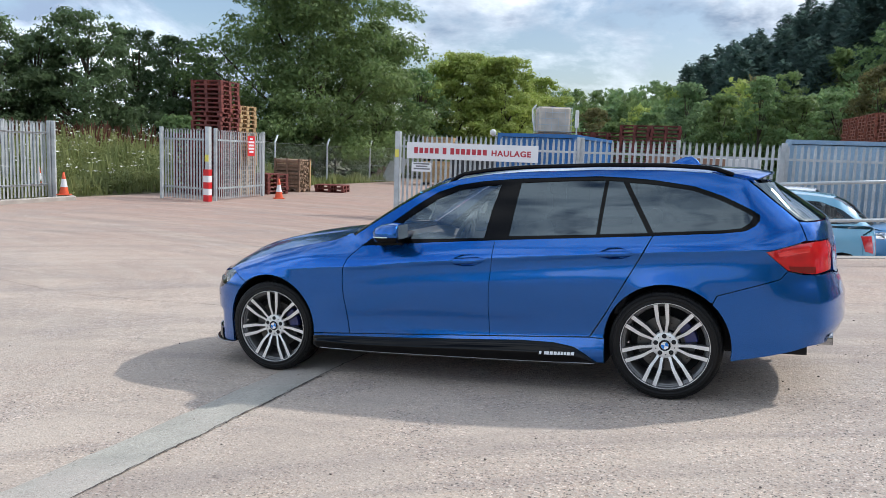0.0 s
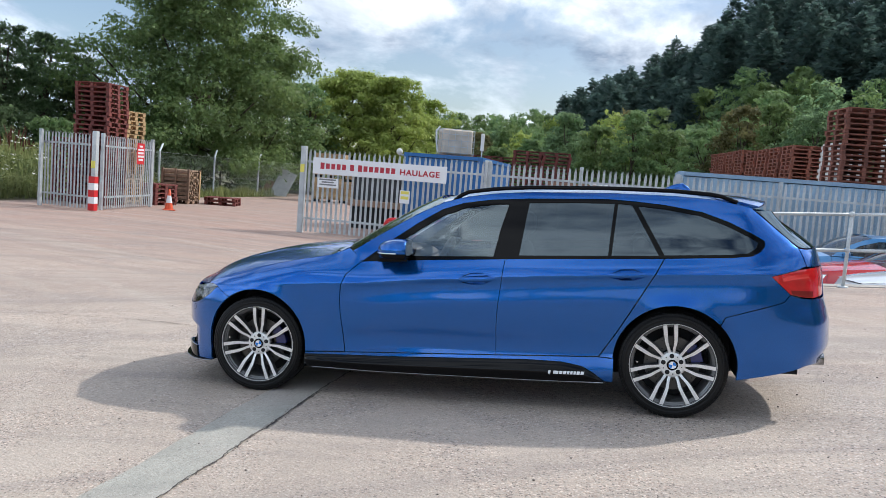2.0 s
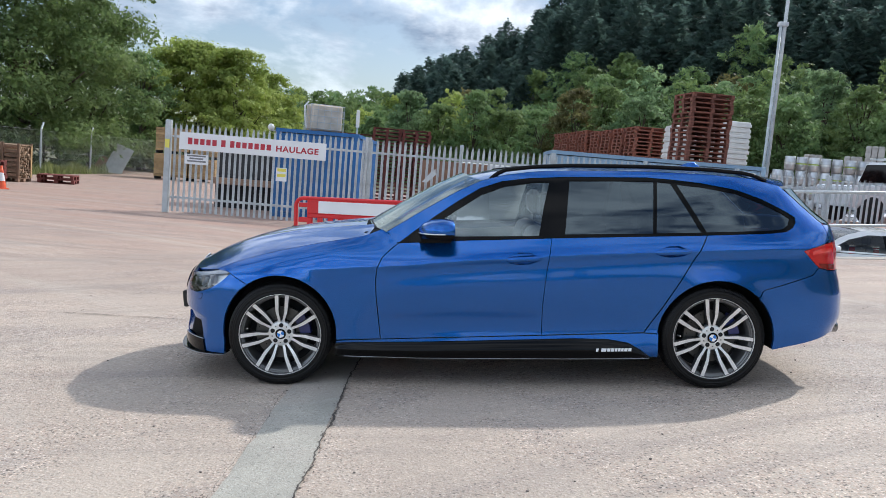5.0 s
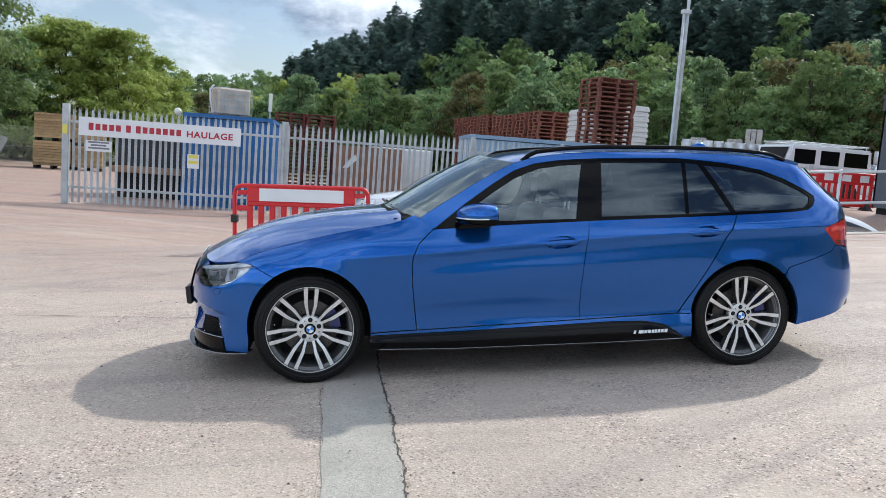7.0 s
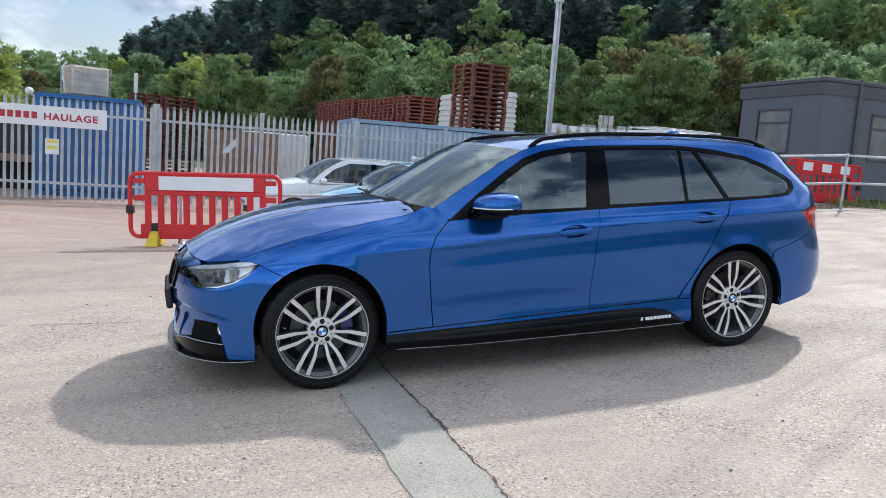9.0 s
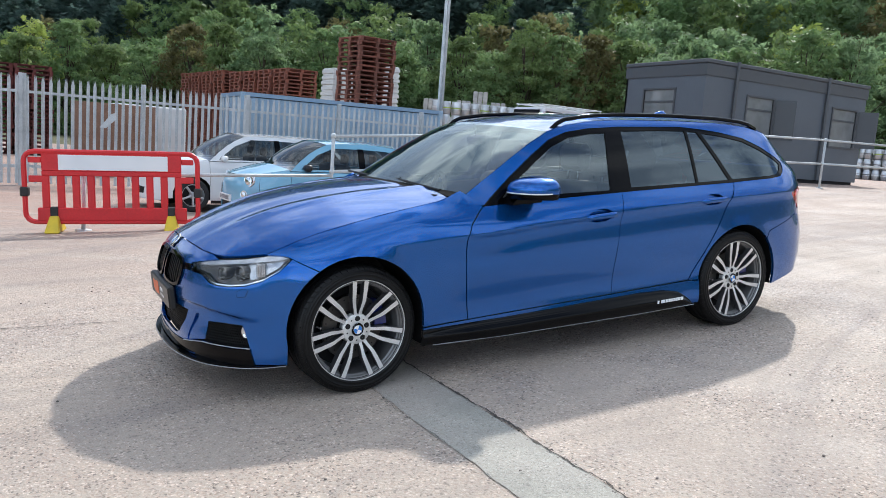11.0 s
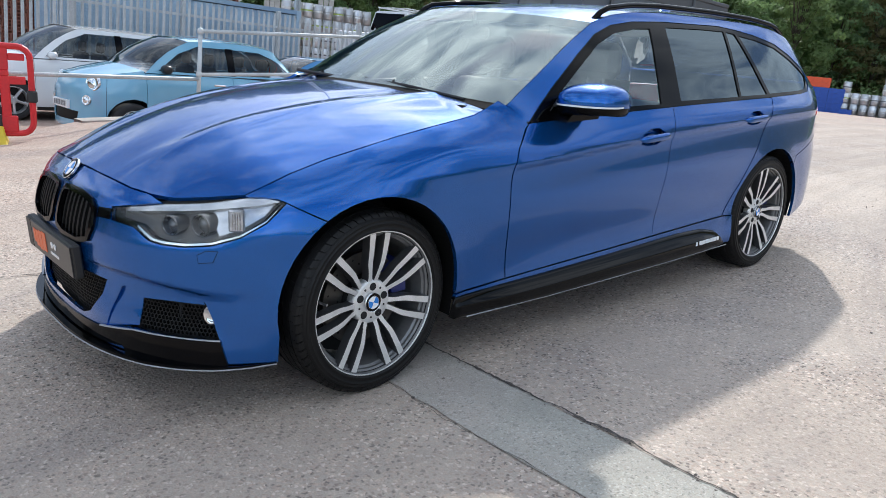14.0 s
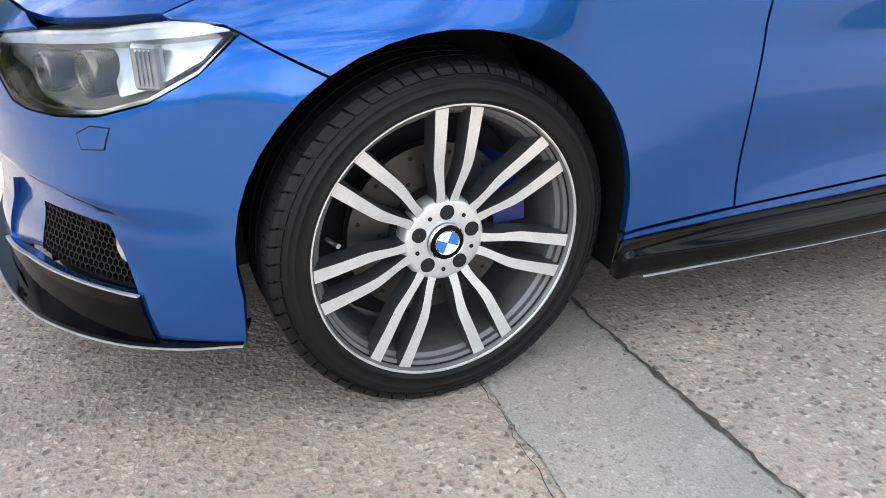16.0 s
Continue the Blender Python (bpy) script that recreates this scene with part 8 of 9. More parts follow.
        ring.append([bm.verts.new((r * math.cos(a), y, r * math.sin(a))) for r, y in ((.118, -.046), (.186, -.046), (.192, -.03), (.192, .03), (.118, .03))])
    for a, b in zip(ring, ring[1:]):
        for j in range(5):
            bm.faces.new((a[j], a[(j + 1) % 5], b[(j + 1) % 5], b[j]))
    bm.faces.new(ring[0][::-1])
    bm.faces.new(ring[-1])
    bmesh.ops.recalc_face_normals(bm, faces=bm.faces)
    bmesh.ops.rotate(bm, verts=bm.verts, cent=(0, 0, 0), matrix=Matrix.Rotation(radians(-25), 3, "Y"))
    part("caliper", bm, M["caliper"], w, "dark blue brake caliper")
    bm = bmesh.new()
    tube(bm, [(-.222, -.07, .03), (-.212, -.10, .028)], .005, 8)
    part("valve", bm, M["chrome"], w)
    return w


make_wheel("front_wheel", pose(-1.403, -.750, .332, 0, 3, 2.5))
make_wheel("rear_wheel", pose(1.402, -.752, .332, 0, -4, 0))
make_wheel("front_wheel", pose(-1.403, .748, .332, 0, 11, 180))
make_wheel("rear_wheel", pose(1.402, .752, .332, 0, 20, 180))


# ---- cabin ----
def seat(x, y, rear=False):
    s = new("front_seat" if not rear else "rear_seat")
    s.parent = car
    s.matrix_basis = pose(x, y, .30)

    def pad(name, w, pts, bev=.045):
        bm = bmesh.new()
        vs = prism(bm, pts, -w / 2, w / 2)
        bmesh.ops.recalc_face_normals(bm, faces=bm.faces)
        bmesh.ops.bevel(bm, geom=list(bm.edges), offset=bev, segments=3, affect="EDGES", profile=.6)
        part(name, bm, M["cloth"], s, smooth=True)

    wd = .50 if not rear else 1.2
    pad("cushion", wd, [(-.28, .08), (.22, .02), (.24, .20), (-.30, .26)])
    pad("backrest", wd, [(.14, .18), (.30, .16), (.44, .62 if not rear else .56), (.40, .72 if not rear else .62), (.30, .70 if not rear else .60)])
    for yy in ((0,) if not rear else (-.36, .36)):
        bm = bmesh.new()
        box(bm, .36, .46, yy - .13, yy + .13, .77 if not rear else .66, .95 if not rear else .80, .035)
        part("headrest", bm, M["cloth"], s)
        bm = bmesh.new()
        for k in (-.05, .05):
            tube(bm, [(.385, yy + k, .66 if not rear else .58), (.405, yy + k, .80 if not rear else .68)], .007, 6)
        part("headrest_stem", bm, M["chrome"], s)


seat(-.05, -.37)
seat(-.05, .37)
seat(.80, 0, True)
bm = bmesh.new()
vs = prism(bm, [(-.90, .60), (-.90, .96), (-.70, .965), (-.52, .945), (-.44, .88), (-.46, .60)], -.74, .74)
bmesh.ops.recalc_face_normals(bm, faces=bm.faces)
bmesh.ops.bevel(bm, geom=list(bm.edges), offset=.02, segments=2, affect="EDGES")
part("dashboard", bm, M["interior"], car)
st = new("steering_wheel")
st.parent = car
st.matrix_basis = pose(-.33, .37, .86, 0, -68, 0)
bm = bmesh.new()
tube(bm, [(.18 * math.cos(radians(a)), .18 * math.sin(radians(a)), 0) for a in range(0, 361, 12)], .016, 8, caps=False)
part("wheel_rim", bm, M["cloth"], st, smooth=True)
bm = bmesh.new()
lathe(bm, [(.0005, .03), (.06, .025), (.075, 0), (.0005, -.02)], 20)
for a in (0, 180, 270):
    tube(bm, [(0, 0, 0), (.17 * math.cos(radians(a)), .17 * math.sin(radians(a)), 0)], .016, 8)
part("wheel_hub", bm, M["interior"], st)
bm = bmesh.new()
box(bm, -.20, -.16, -.10, .10, 1.235, 1.295, .015)
tube(bm, [(-.18, 0, 1.29), (-.20, 0, 1.37)], .01)
part("rear_view_mirror", bm, M["satin_black"], car)


# ---- parked cars: the same kind of wound surface with fewer panels ----
M["tyre_far"] = material("tyre_rubber", (0.02, 0.02, 0.021), 0.8)
M["rim_far"] = material("silver_wheel", (0.55, 0.55, 0.56), 0.35, 0.7)
M["far_glass"] = glass_material("parked_car_glass", (0.42, 0.46, 0.47), 1.55)


def parked_car(name, m, colour, label, L, W, H, axles, nose, bonnet, screen, roof, tail, belt, r=.31, round_lamps=False, five_door=True, arch=.07):
    """nose (z), bonnet (x, z of its rear end), screen (x of the roof's front), roof (x of its rear end), tail (x, z of the rear deck), belt (z front, z rear)."""
    c = empty(name, m, label, "car", "parked cars")
    h = W / 2
    x0, x1 = -L / 2, L / 2
    plan = [(x0, 0), (x0 + .02, h * .35), (x0 + .10, h * .65), (x0 + .28, h * .88), (x0 + .6, h * .98), (0, h), (x1 - .6, h * .98), (x1 - .25, h * .88), (x1 - .08, h * .62), (x1 - .01, h * .3), (x1, 0)]
    tum = .30 * h
    side = [(.10, .08), (.3, .01), (.5, .0), (belt[0] - .12, .0), (belt[0], .035), (H - .08, tum), (H, tum + .06), (1.7, tum + .3)]
    end_f = [(.10, .06), (.25, .0), (nose - .2, .0), (nose, .09), (nose + .15, .3), (1.7, 1.2)]
    end_r = [(.10, .08), (.3, .0), (tail[1] - .3, .02), (tail[1], .08), (tail[1] + .2, .25), (H, .8), (1.7, 1.0)]
    S = BodySurface(plan, [(dict(x=-9), end_f), (dict(x=x0 + .16), end_f), (dict(x=bonnet[0] - .1), [(.10, .08), (.3, .01), (.6, .0), (bonnet[1] - .12, .03), (bonnet[1], .10), (1.7, .5)]), (dict(x=screen), side), (dict(x=roof), side), (dict(x=x1 - .2), end_r), (dict(x=9), end_r)])
    body = M[colour]

    def px(x, z):
        return (S.a(x=x), z)

    def sk(nm, o, mat, holes=(), both=True, deep=0.0, gap=.003, depth=.015, grid=.09, parent=None):
        out = []
        for s in ((1, -1) if both else (1,)):
            me = panel_mesh(nm, lambda v: S.point(v[:, 0], v[:, 1], deep), lambda v: S.normal(v[:, 0], v[:, 1]), o if s > 0 else flip(o), [q if s > 0 else flip(q) for q in holes], mat, gap, depth, .06, grid)
            ob = new(nm, me)
            ob.parent = parent or c
            out.append(ob)
        return out

    def ar(cx, a0, a1, k=10):
        return [px(cx + (r + .055) * math.cos(radians(a0 + (a1 - a0) * i / k)), r + (r + .055) * math.sin(radians(a0 + (a1 - a0) * i / k))) for i in range(k + 1)]

    zb = lambda x: float(np.interp(x, [bonnet[0], tail[0]], belt))
    edge = lambda x: float(np.interp(x, [x0 + .1, x0 + .35, bonnet[0]], [nose - .02, nose + .05, bonnet[1] - .04]))
    bl = [px(x, edge(x)) for x in np.linspace(x0 + .32, bonnet[0], 6)]
    aF, aR = axles
    wing = [px(x0 + .32, .24)] + ar(aF, 190, -10)[0:] + [px(bonnet[0] + .05, .22), px(bonnet[0] + .02, zb(bonnet[0]) - .02)] + bl[::-1]
    sk("front_wing", wing, body)
    mid = (bonnet[0] + roof) / 2 + (.1 if five_door else .3)
    doors = [(bonnet[0] + .05, mid), (mid, aR - .18 if not five_door else aR - .1)]
    fdoor = [px(bonnet[0] + .05, .22), px(mid, .22), px(mid, zb(mid)), px(bonnet[0] + .02, zb(bonnet[0]))]
    sk("front_door", fdoor, body)
    rear = [px(mid, .22)] + ar(aR, 190, -10) + [px(x1 - .3, .26), px(x1 - .3, tail[1] - .1), px(tail[0], tail[1] - .02), px(mid, zb(mid))]
    sk("rear_side", rear, body)
    fr = [(0, .2)] + [(S.a(x=x0 + .32), .2), (S.a(x=x0 + .32), edge(x0 + .32)), (S.a(x=x0 + .1), nose - .01), (0, nose)]
    fr = fr + flip(fr)[::-1][1:-1]
    hl = [px(x0 + .30, nose - .03), px(x0 + .24, nose - .16), (S.a(x=x0 + .10), nose - .17), (S.a(x=x0 + .06), nose - .08), (S.a(x=x0 + .14), nose - .03)]
    inlet = [(0, .30), (S.a(x=x0 + .06), .30), (S.a(x=x0 + .07), .42), (0, .44)]
    inlet = inlet + flip(inlet)[::-1][1:-1]
    sk("front_bumper", fr, body, [inlet] + ([] if round_lamps else [hl, flip(hl)]), both=False)
    sk("front_grille", inlet, M["mesh_black"], both=False, deep=.03, gap=-.004)
    if round_lamps:
        for s in (-1, 1):
            for xx, zz, rr in ((x0 + .17, nose - .08, .105), (x0 + .13, nose - .30, .066)):
                p = S.point(np.array([S.a(x=xx)]), np.array([zz]))[0]
                d = Vector((-1, s * .55, .15)).normalized()
                mm = Matrix.Translation((p[0], s * abs(p[1]), zz)) @ d.to_track_quat("Z", "Y").to_matrix().to_4x4()
                bm = bmesh.new()
                lathe(bm, [(rr, -.03), (rr, .012), (rr * .9, .018), (rr * .84, .012), (rr * .5, .024), (.0005, .028)], 24, m=mm)
                part("headlamp", bm, M["chrome"], c, smooth=True)
    else:
        sk("headlamp", hl, M["chrome"], deep=.006)
    rr_ = [(S.a(x=9), .28), (S.a(x=x1 - .3), .26), (S.a(x=x1 - .3), tail[1] - .12), (S.a(x=x1 - .1), tail[1] - .04), (S.a(x=9), tail[1] - .02)]
    sk("rear_bumper", rr_, body)
    tl = [px(x1 - .34, tail[1] - .12), px(x1 - .14, tail[1] - .12), px(x1 - .12, tail[1] - .40), px(x1 - .26, tail[1] - .36)]
    sk("tail_lamp", tl, M["red_lens"], deep=-.004)
    sk("sill", [px(aF + r + .04, .16), px(aR - r - .04, .16), px(aR - r - .04, .222), px(aF + r + .04, .222)], M["satin_black"], deep=.01)
    # window band, roof edge
    re = [px(x, H - .07 - arch * ((x - (screen + roof) / 2) / (roof - screen)) ** 2) for x in np.linspace(screen, roof, 7)]
    ps = [px(bonnet[0] + .02 + (screen - bonnet[0] - .02) * t, zb(bonnet[0]) + .01 + (H - .07 - arch * .25 - zb(bonnet[0]) - .01) * t + .06 * math.sin(math.pi * t)) for t in (0, .25, .5, .75)]
    dp = [px(roof + (tail[0] - roof) * t, H - .07 - arch * .25 + (tail[1] + .03 - H + .07 + arch * .25) * t + .07 * math.sin(math.pi * t)) for t in (.25, .5, .75, 1)]
    band = ps + re + dp + [px(mid, zb(mid) + .003)]
    ins = lambda x, f: zb(x) + .03 + (H - .125 - arch * .2 - zb(x) - .03) * f
    g1 = [px(bonnet[0] + .20, ins(bonnet[0], .05)), px(bonnet[0] * .45 + screen * .55 + .13, ins(screen, .66)), px(screen + .12, ins(screen, .98)), px(mid - .05, ins(mid, 1)), px(mid - .05, ins(mid, 0))]
    xe = roof - .02
    g2 = [px(mid + .05, ins(mid, 0)), px(mid + .05, ins(mid, 1)), px(xe - .18, ins(xe, .98)), px(xe * .5 + tail[0] * .5 - .14, ins(xe, .62)), px(tail[0] - .22, ins(tail[0], .10)), px(tail[0] - .3, ins(tail[0], 0))]
    sk("pillar_frame", band, body, [g1, g2])
    sk("door_pillar", [px(mid - .055, ins(mid, -.02)), px(mid + .055, ins(mid, -.02)), px(mid + .055, ins(mid, 1.02)), px(mid - .055, ins(mid, 1.02))], M["gloss_black"], deep=-.003, gap=0)
    for g in (g1, g2):
        for ob in sk("side_glass", g, M["far_glass"], deep=.006, gap=-.004, depth=.002):
            ob.visible_shadow = False

    def rule(nm, pts, bow, mat, n=10):
        q = S.point(np.array([p[0] for p in pts]), np.array([p[1] for p in pts]))
        bm = bmesh.new()
        rows = []
        for i, p in enumerate(q):
            dx, dz = bow(i / (len(q) - 1))
            rows.append([bm.verts.new((p[0] + dx * (1 - abs(u) ** 2), abs(p[1]) * u, p[2] + dz * (1 - abs(u) ** 2))) for u in (-1 + 2 * k / n for k in range(n + 1))])
        for a, b in zip(rows, rows[1:]):
            for k in range(n):
                bm.faces.new((a[k], a[k + 1], b[k + 1], b[k]))
        bmesh.ops.recalc_face_normals(bm, faces=bm.faces)
        if sum(f.normal.z for f in bm.faces) < 0:
            bmesh.ops.reverse_faces(bm, faces=bm.faces)
        return part(nm, bm, mat, c, smooth=True)

    rule("bonnet", [(S.a(x=x0 + .12), nose)] + bl, lambda t: (-.16 * (1 - t) - .12 * t, .015 + .05 * t), body)
    rule("windscreen", [bl[-1]] + ps + [re[0]], lambda t: (-.14, .03), M["far_glass"]).visible_shadow = False
    rule("roof", re, lambda t: (-.1 + .2 * t, .05), body)
    rule("rear_screen", [re[-1]] + dp, lambda t: (.12, .03), M["far_glass"])
    bm = bmesh.new()
    box(bm, bonnet[0] + .1, x1 - .3, -h + .14, h - .14, .2, zb(0) - .16, .03)
    part("cabin_floor", bm, M["dark"], c)
    bm = bmesh.new()
    box(bm, x0 + .35, bonnet[0] + .09, -h + .3, h - .3, .2, nose - .18, .03)
    part("engine_bay", bm, M["dark"], c)
    for xx in (mid - .25, mid + .65):
        for yy in (-h * .42, h * .42):
            bm = bmesh.new()
            box(bm, xx, xx + .14, yy - .2, yy + .2, .5, zb(0) + .12, .04)
            box(bm, xx + .05, xx + .13, yy - .11, yy + .11, zb(0) + .13, zb(0) + .3, .03)
            part("seat", bm, M["cloth"], c)
    for s in (-1, 1):
        for ax in axles:
            w = new("wheel")
            w.parent = c
            w.matrix_basis = pose(ax, s * (h - .10), r, 0, rs.uniform(0, 60), 0 if s < 0 else 180)
            bm = bmesh.new()
            lathe(bm, [(r * .68, -.09), (r * .80, -.1), (r * .95, -.09), (r, -.06), (r, .08), (r * .7, .09)], 32, "y")
            part("tyre", bm, M["tyre_far"], w, smooth=True)
            bm = bmesh.new()
            lathe(bm, [(r * .70, -.085), (r * .66, -.09), (r * .62, -.05), (r * .60, .05)], 32, "y")
            lathe(bm, [(.0005, -.075), (.06, -.07), (.07, -.03)], 16, "y")
            for k in range(5):
                a = 2 * math.pi * k / 5
                tube(bm, [(.04 * math.cos(a), -.065, .04 * math.sin(a)), (r * .66 * math.cos(a), -.075, r * .66 * math.sin(a))], .022, 6)
            part("rim", bm, M["rim_far"], w)
            bm = bmesh.new()
            lathe(bm, [(.0005, .0), (r * .66, .0)], 24, "y")
            part("wheel_well", bm, M["dark"], w)
    for s in (-1, 1):
        p = S.point(np.array([S.a(x=bonnet[0] + .28)]), np.array([zb(bonnet[0]) + .06]))[0]
        bm = bmesh.new()
        box(bm, p[0] - .06, p[0] + .06, s * abs(p[1]) + (s - 1) * .08 - .0, s * abs(p[1]) + (s + 1) * .08, p[2] - .04, p[2] + .07, .03)
        part("door_mirror", bm, body if colour != "car_fiat" else M["satin_black"], c, smooth=True)
        p = S.point(np.array([S.a(x=mid - .22)]), np.array([zb(mid) - .12]))[0]
        bm = bmesh.new()
        box(bm, p[0] - .09, p[0] + .09, s * abs(p[1]) - .012, s * abs(p[1]) + .012, p[2] - .015, p[2] + .015, .008)
        part("door_handle", bm, M["chrome"], c)
    bm = bmesh.new()
    box(bm, x0 - .012, x0 + .03, -.26, .26, .44, .55, .004)
    pl = part("number_plate", bm, M["badge_white"], c)
    bm = bmesh.new()
    for k in range(7):
        box(bm, x0 - .0155, x0 - .0125, -.21 + k * .062, -.17 + k * .062, .465, .53)
    part("plate_bars", bm, M["ink"], pl)
    return c


M["car_fiat"] = material("light_blue_car_paint", (0.18, 0.42, 0.59), 0.25, 0.0, coat=1.0)
M["car_white"] = material("white_car_paint", (0.72, 0.73, 0.74), 0.25, 0.0, coat=1.0)
M["car_blue"] = material("mid_blue_car_paint", (0.07, 0.26, 0.52), 0.28, 0.3, coat=1.0)
M["car_red"] = material("red_car_paint", (0.58, 0.018, 0.022), 0.25, 0.0, coat=1.0)
parked_car("small_hatchback", pose(1.95, 8.4, LOW, 0, 0, 3), "car_fiat", "rounded light blue small hatchback parked behind the railing", 3.55, 1.63, 1.56, (-1.12, 1.18), .88, (-.98, 1.05), -.30, 1.02, (1.66, 1.02), (.98, 1.04), .29, True, False, .17)
parked_car("hatchback", pose(1.36, 11.35, LOW, 0, 0, 5), "car_white", "white five-door hatchback parked by the fence", 4.35, 1.74, 1.55, (-1.33, 1.32), .82, (-1.05, 1.02), -.30, 1.55, (2.02, 1.03), (.95, 1.02), .31)
parked_car("saloon_car", pose(6.9, 8.2, LOW, 0, 0, 2), "car_white", "white coupe parked close to the railing", 4.5, 1.80, 1.40, (-1.35, 1.42), .74, (-.95, .96), -.15, .95, (1.95, .98), (.92, .97), .32, False, False)
parked_car("coupe_car", pose(6.65, 9.9, LOW, 0, 0, 2), "car_red", "bright red coupe parked between other cars", 4.6, 1.85, 1.38, (-1.38, 1.40), .74, (-1.0, .95), -.15, .95, (2.0, .98), (.92, .97), .33, False, False)
parked_car("saloon_car", pose(6.15, 11.9, LOW, 0, 0, 2), "car_blue", "blue car parked by the palisade fence", 4.4, 1.78, 1.44, (-1.30, 1.38), .76, (-.95, .98), -.15, 1.05, (1.95, 1.0), (.93, .98), .32)
parked_car("sport_utility_car", pose(14.5, 19.0, LOW + .35, 0, 0, 4), "car_white", "white off-road car parked beyond the fence", 4.6, 1.9, 1.72, (-1.35, 1.4), 1.0, (-.95, 1.18), -.30, 1.5, (2.1, 1.15), (1.10, 1.18), .36)

# boxy white off-roader with a roof rack
off = empty("off_road_car", pose(12.80, 17.10, ground_height(13.2, 17.1) - 0.01, 0, 0, 8), "boxy white off-road car with a roof rack", "car", "parked cars")
bm = bmesh.new()
prof = [(-2.0, .45), (-2.0, 1.02), (-1.9, 1.06), (-.85, 1.12), (2.55, 1.12), (2.60, .45)]
prism(bm, prof, -.85, .85)
bmesh.ops.recalc_face_normals(bm, faces=bm.faces)
bmesh.ops.bevel(bm, geom=list(bm.edges), offset=.04, segments=2, affect="EDGES")
part("body", bm, M["car_white"], off)
bm = bmesh.new()
prism(bm, [(-.75, 1.125), (-.50, 1.82), (2.50, 1.82), (2.55, 1.125)], -.74, .74)
bmesh.ops.recalc_face_normals(bm, faces=bm.faces)
bmesh.ops.bevel(bm, geom=list(bm.edges), offset=.05, segments=2, affect="EDGES")
part("greenhouse", bm, M["car_white"], off)
for x0, x1 in ((-.42, .35), (.55, 1.25), (1.45, 2.35)):
    for s in (-1, 1):
        bm = bmesh.new()
        box(bm, x0, x1, s * .745 - .006, s * .745 + .006, 1.26, 1.70, .005)
        part("side_glass", bm, M["gloss_black"], off)
bm = bmesh.new()
prism(bm, [(-.745, 1.20), (-.755, 1.20), (-.565, 1.74), (-.555, 1.74)], -.62, .62)
bmesh.ops.recalc_face_normals(bm, faces=bm.faces)
part("windscreen", bm, M["gloss_black"], off)
for x in (-1.3, 1.60):
    for s in (-1, 1):
        bm = bmesh.new()
        lathe(bm, [(.0005, -.11), (.2, -.12), (.36, -.11), (.39, -.07), (.39, .1), (.0005, .1)], 28, "y", Matrix.Translation((x, s * .78, .39)))
        part("wheel", bm, M["tyre_far"], off)
bm = bmesh.new()
for y in (-.6, 0, .6):
    tube(bm, [(-.5, y, 1.92), (2.45, y, 1.92)], .02, 6)
for x in (-.4, .5, 1.4, 2.35):
    tube(bm, [(x, -.65, 1.82), (x, -.62, 1.92), (x, .62, 1.92), (x, .65, 1.82)], .018, 6)
part("roof_rack", bm, M["galv"], off)


# ---- trees, woods and weeds ----
grng = np.random.default_rng(11)


def leaf_quads(centres, normals, size, spread=0.55, slim=0.6):
    """Kite-shaped leaf sprays at points, facing roughly along their normals."""
    n = len(centres)
    nv = normals + grng.normal(0, spread, (n, 3))
    nv /= np.maximum(np.linalg.norm(nv, axis=1), 1e-6)[:, None]
    t = np.cross(nv, grng.normal(0, 1, (n, 3)))
    t /= np.maximum(np.linalg.norm(t, axis=1), 1e-6)[:, None]
    b = np.cross(nv, t)
    s = size * grng.uniform(0.6, 1.35, (n, 1))
    bend = nv * s * grng.uniform(-.25, .25, (n, 1))
    return np.stack([centres - t * s, centres - b * s * slim + bend, centres + t * s * grng.uniform(.7, 1.1, (n, 1)), centres + b * s * slim + bend], 1)


def crown_points(n, lobes, radii, squash=0.52):
    """Points in overlapping fuzzy clumps of sprays."""
    p = radii**2 / np.sum(radii**2)
    k = grng.choice(len(lobes), n, p=p)
    d = grng.normal(0, 1, (n, 3))
    d /= np.linalg.norm(d, axis=1)[:, None]
    r = radii[k][:, None] * np.where(grng.random((n, 1)) < .72, 1.12 * grng.random((n, 1)) ** .42, grng.uniform(.8, 1.75, (n, 1)))
    d2 = d + (0, 0, .55)
    return lobes[k] + d * r * (1, 1, squash), d2


def lobes_for(h, w, base, count, top_heavy=0.5):
    """Clump centres and radii that fill an uneven crown from height base to h."""
    count = int(count * 8.5)
    L, R = [], []
    bulge = grng.uniform(0, 2 * math.pi, 3)
    for i in range(count):
        t = grng.uniform(0, 1) ** .9
        z = base + (h - base) * t
        a, q = grng.uniform(0, 2 * math.pi), math.sqrt(grng.uniform(.08, 1))
        uneven = 1 + .18 * math.sin(a * 2 + bulge[0] + 5 * t) + .14 * math.sin(a * 3 + bulge[1] - 7 * t)
        reach = w * .5 * math.sin(math.pi * min(1, (.2 + .80 * t) ** top_heavy * .95)) ** .75 * uneven
        r = grng.uniform(.045, .105) * w * (1 - .3 * t)
        L.append((reach * q * math.cos(a), reach * q * math.sin(a), min(z, h - r * .5)))
        R.append(r)
    return np.array(L), np.array(R)


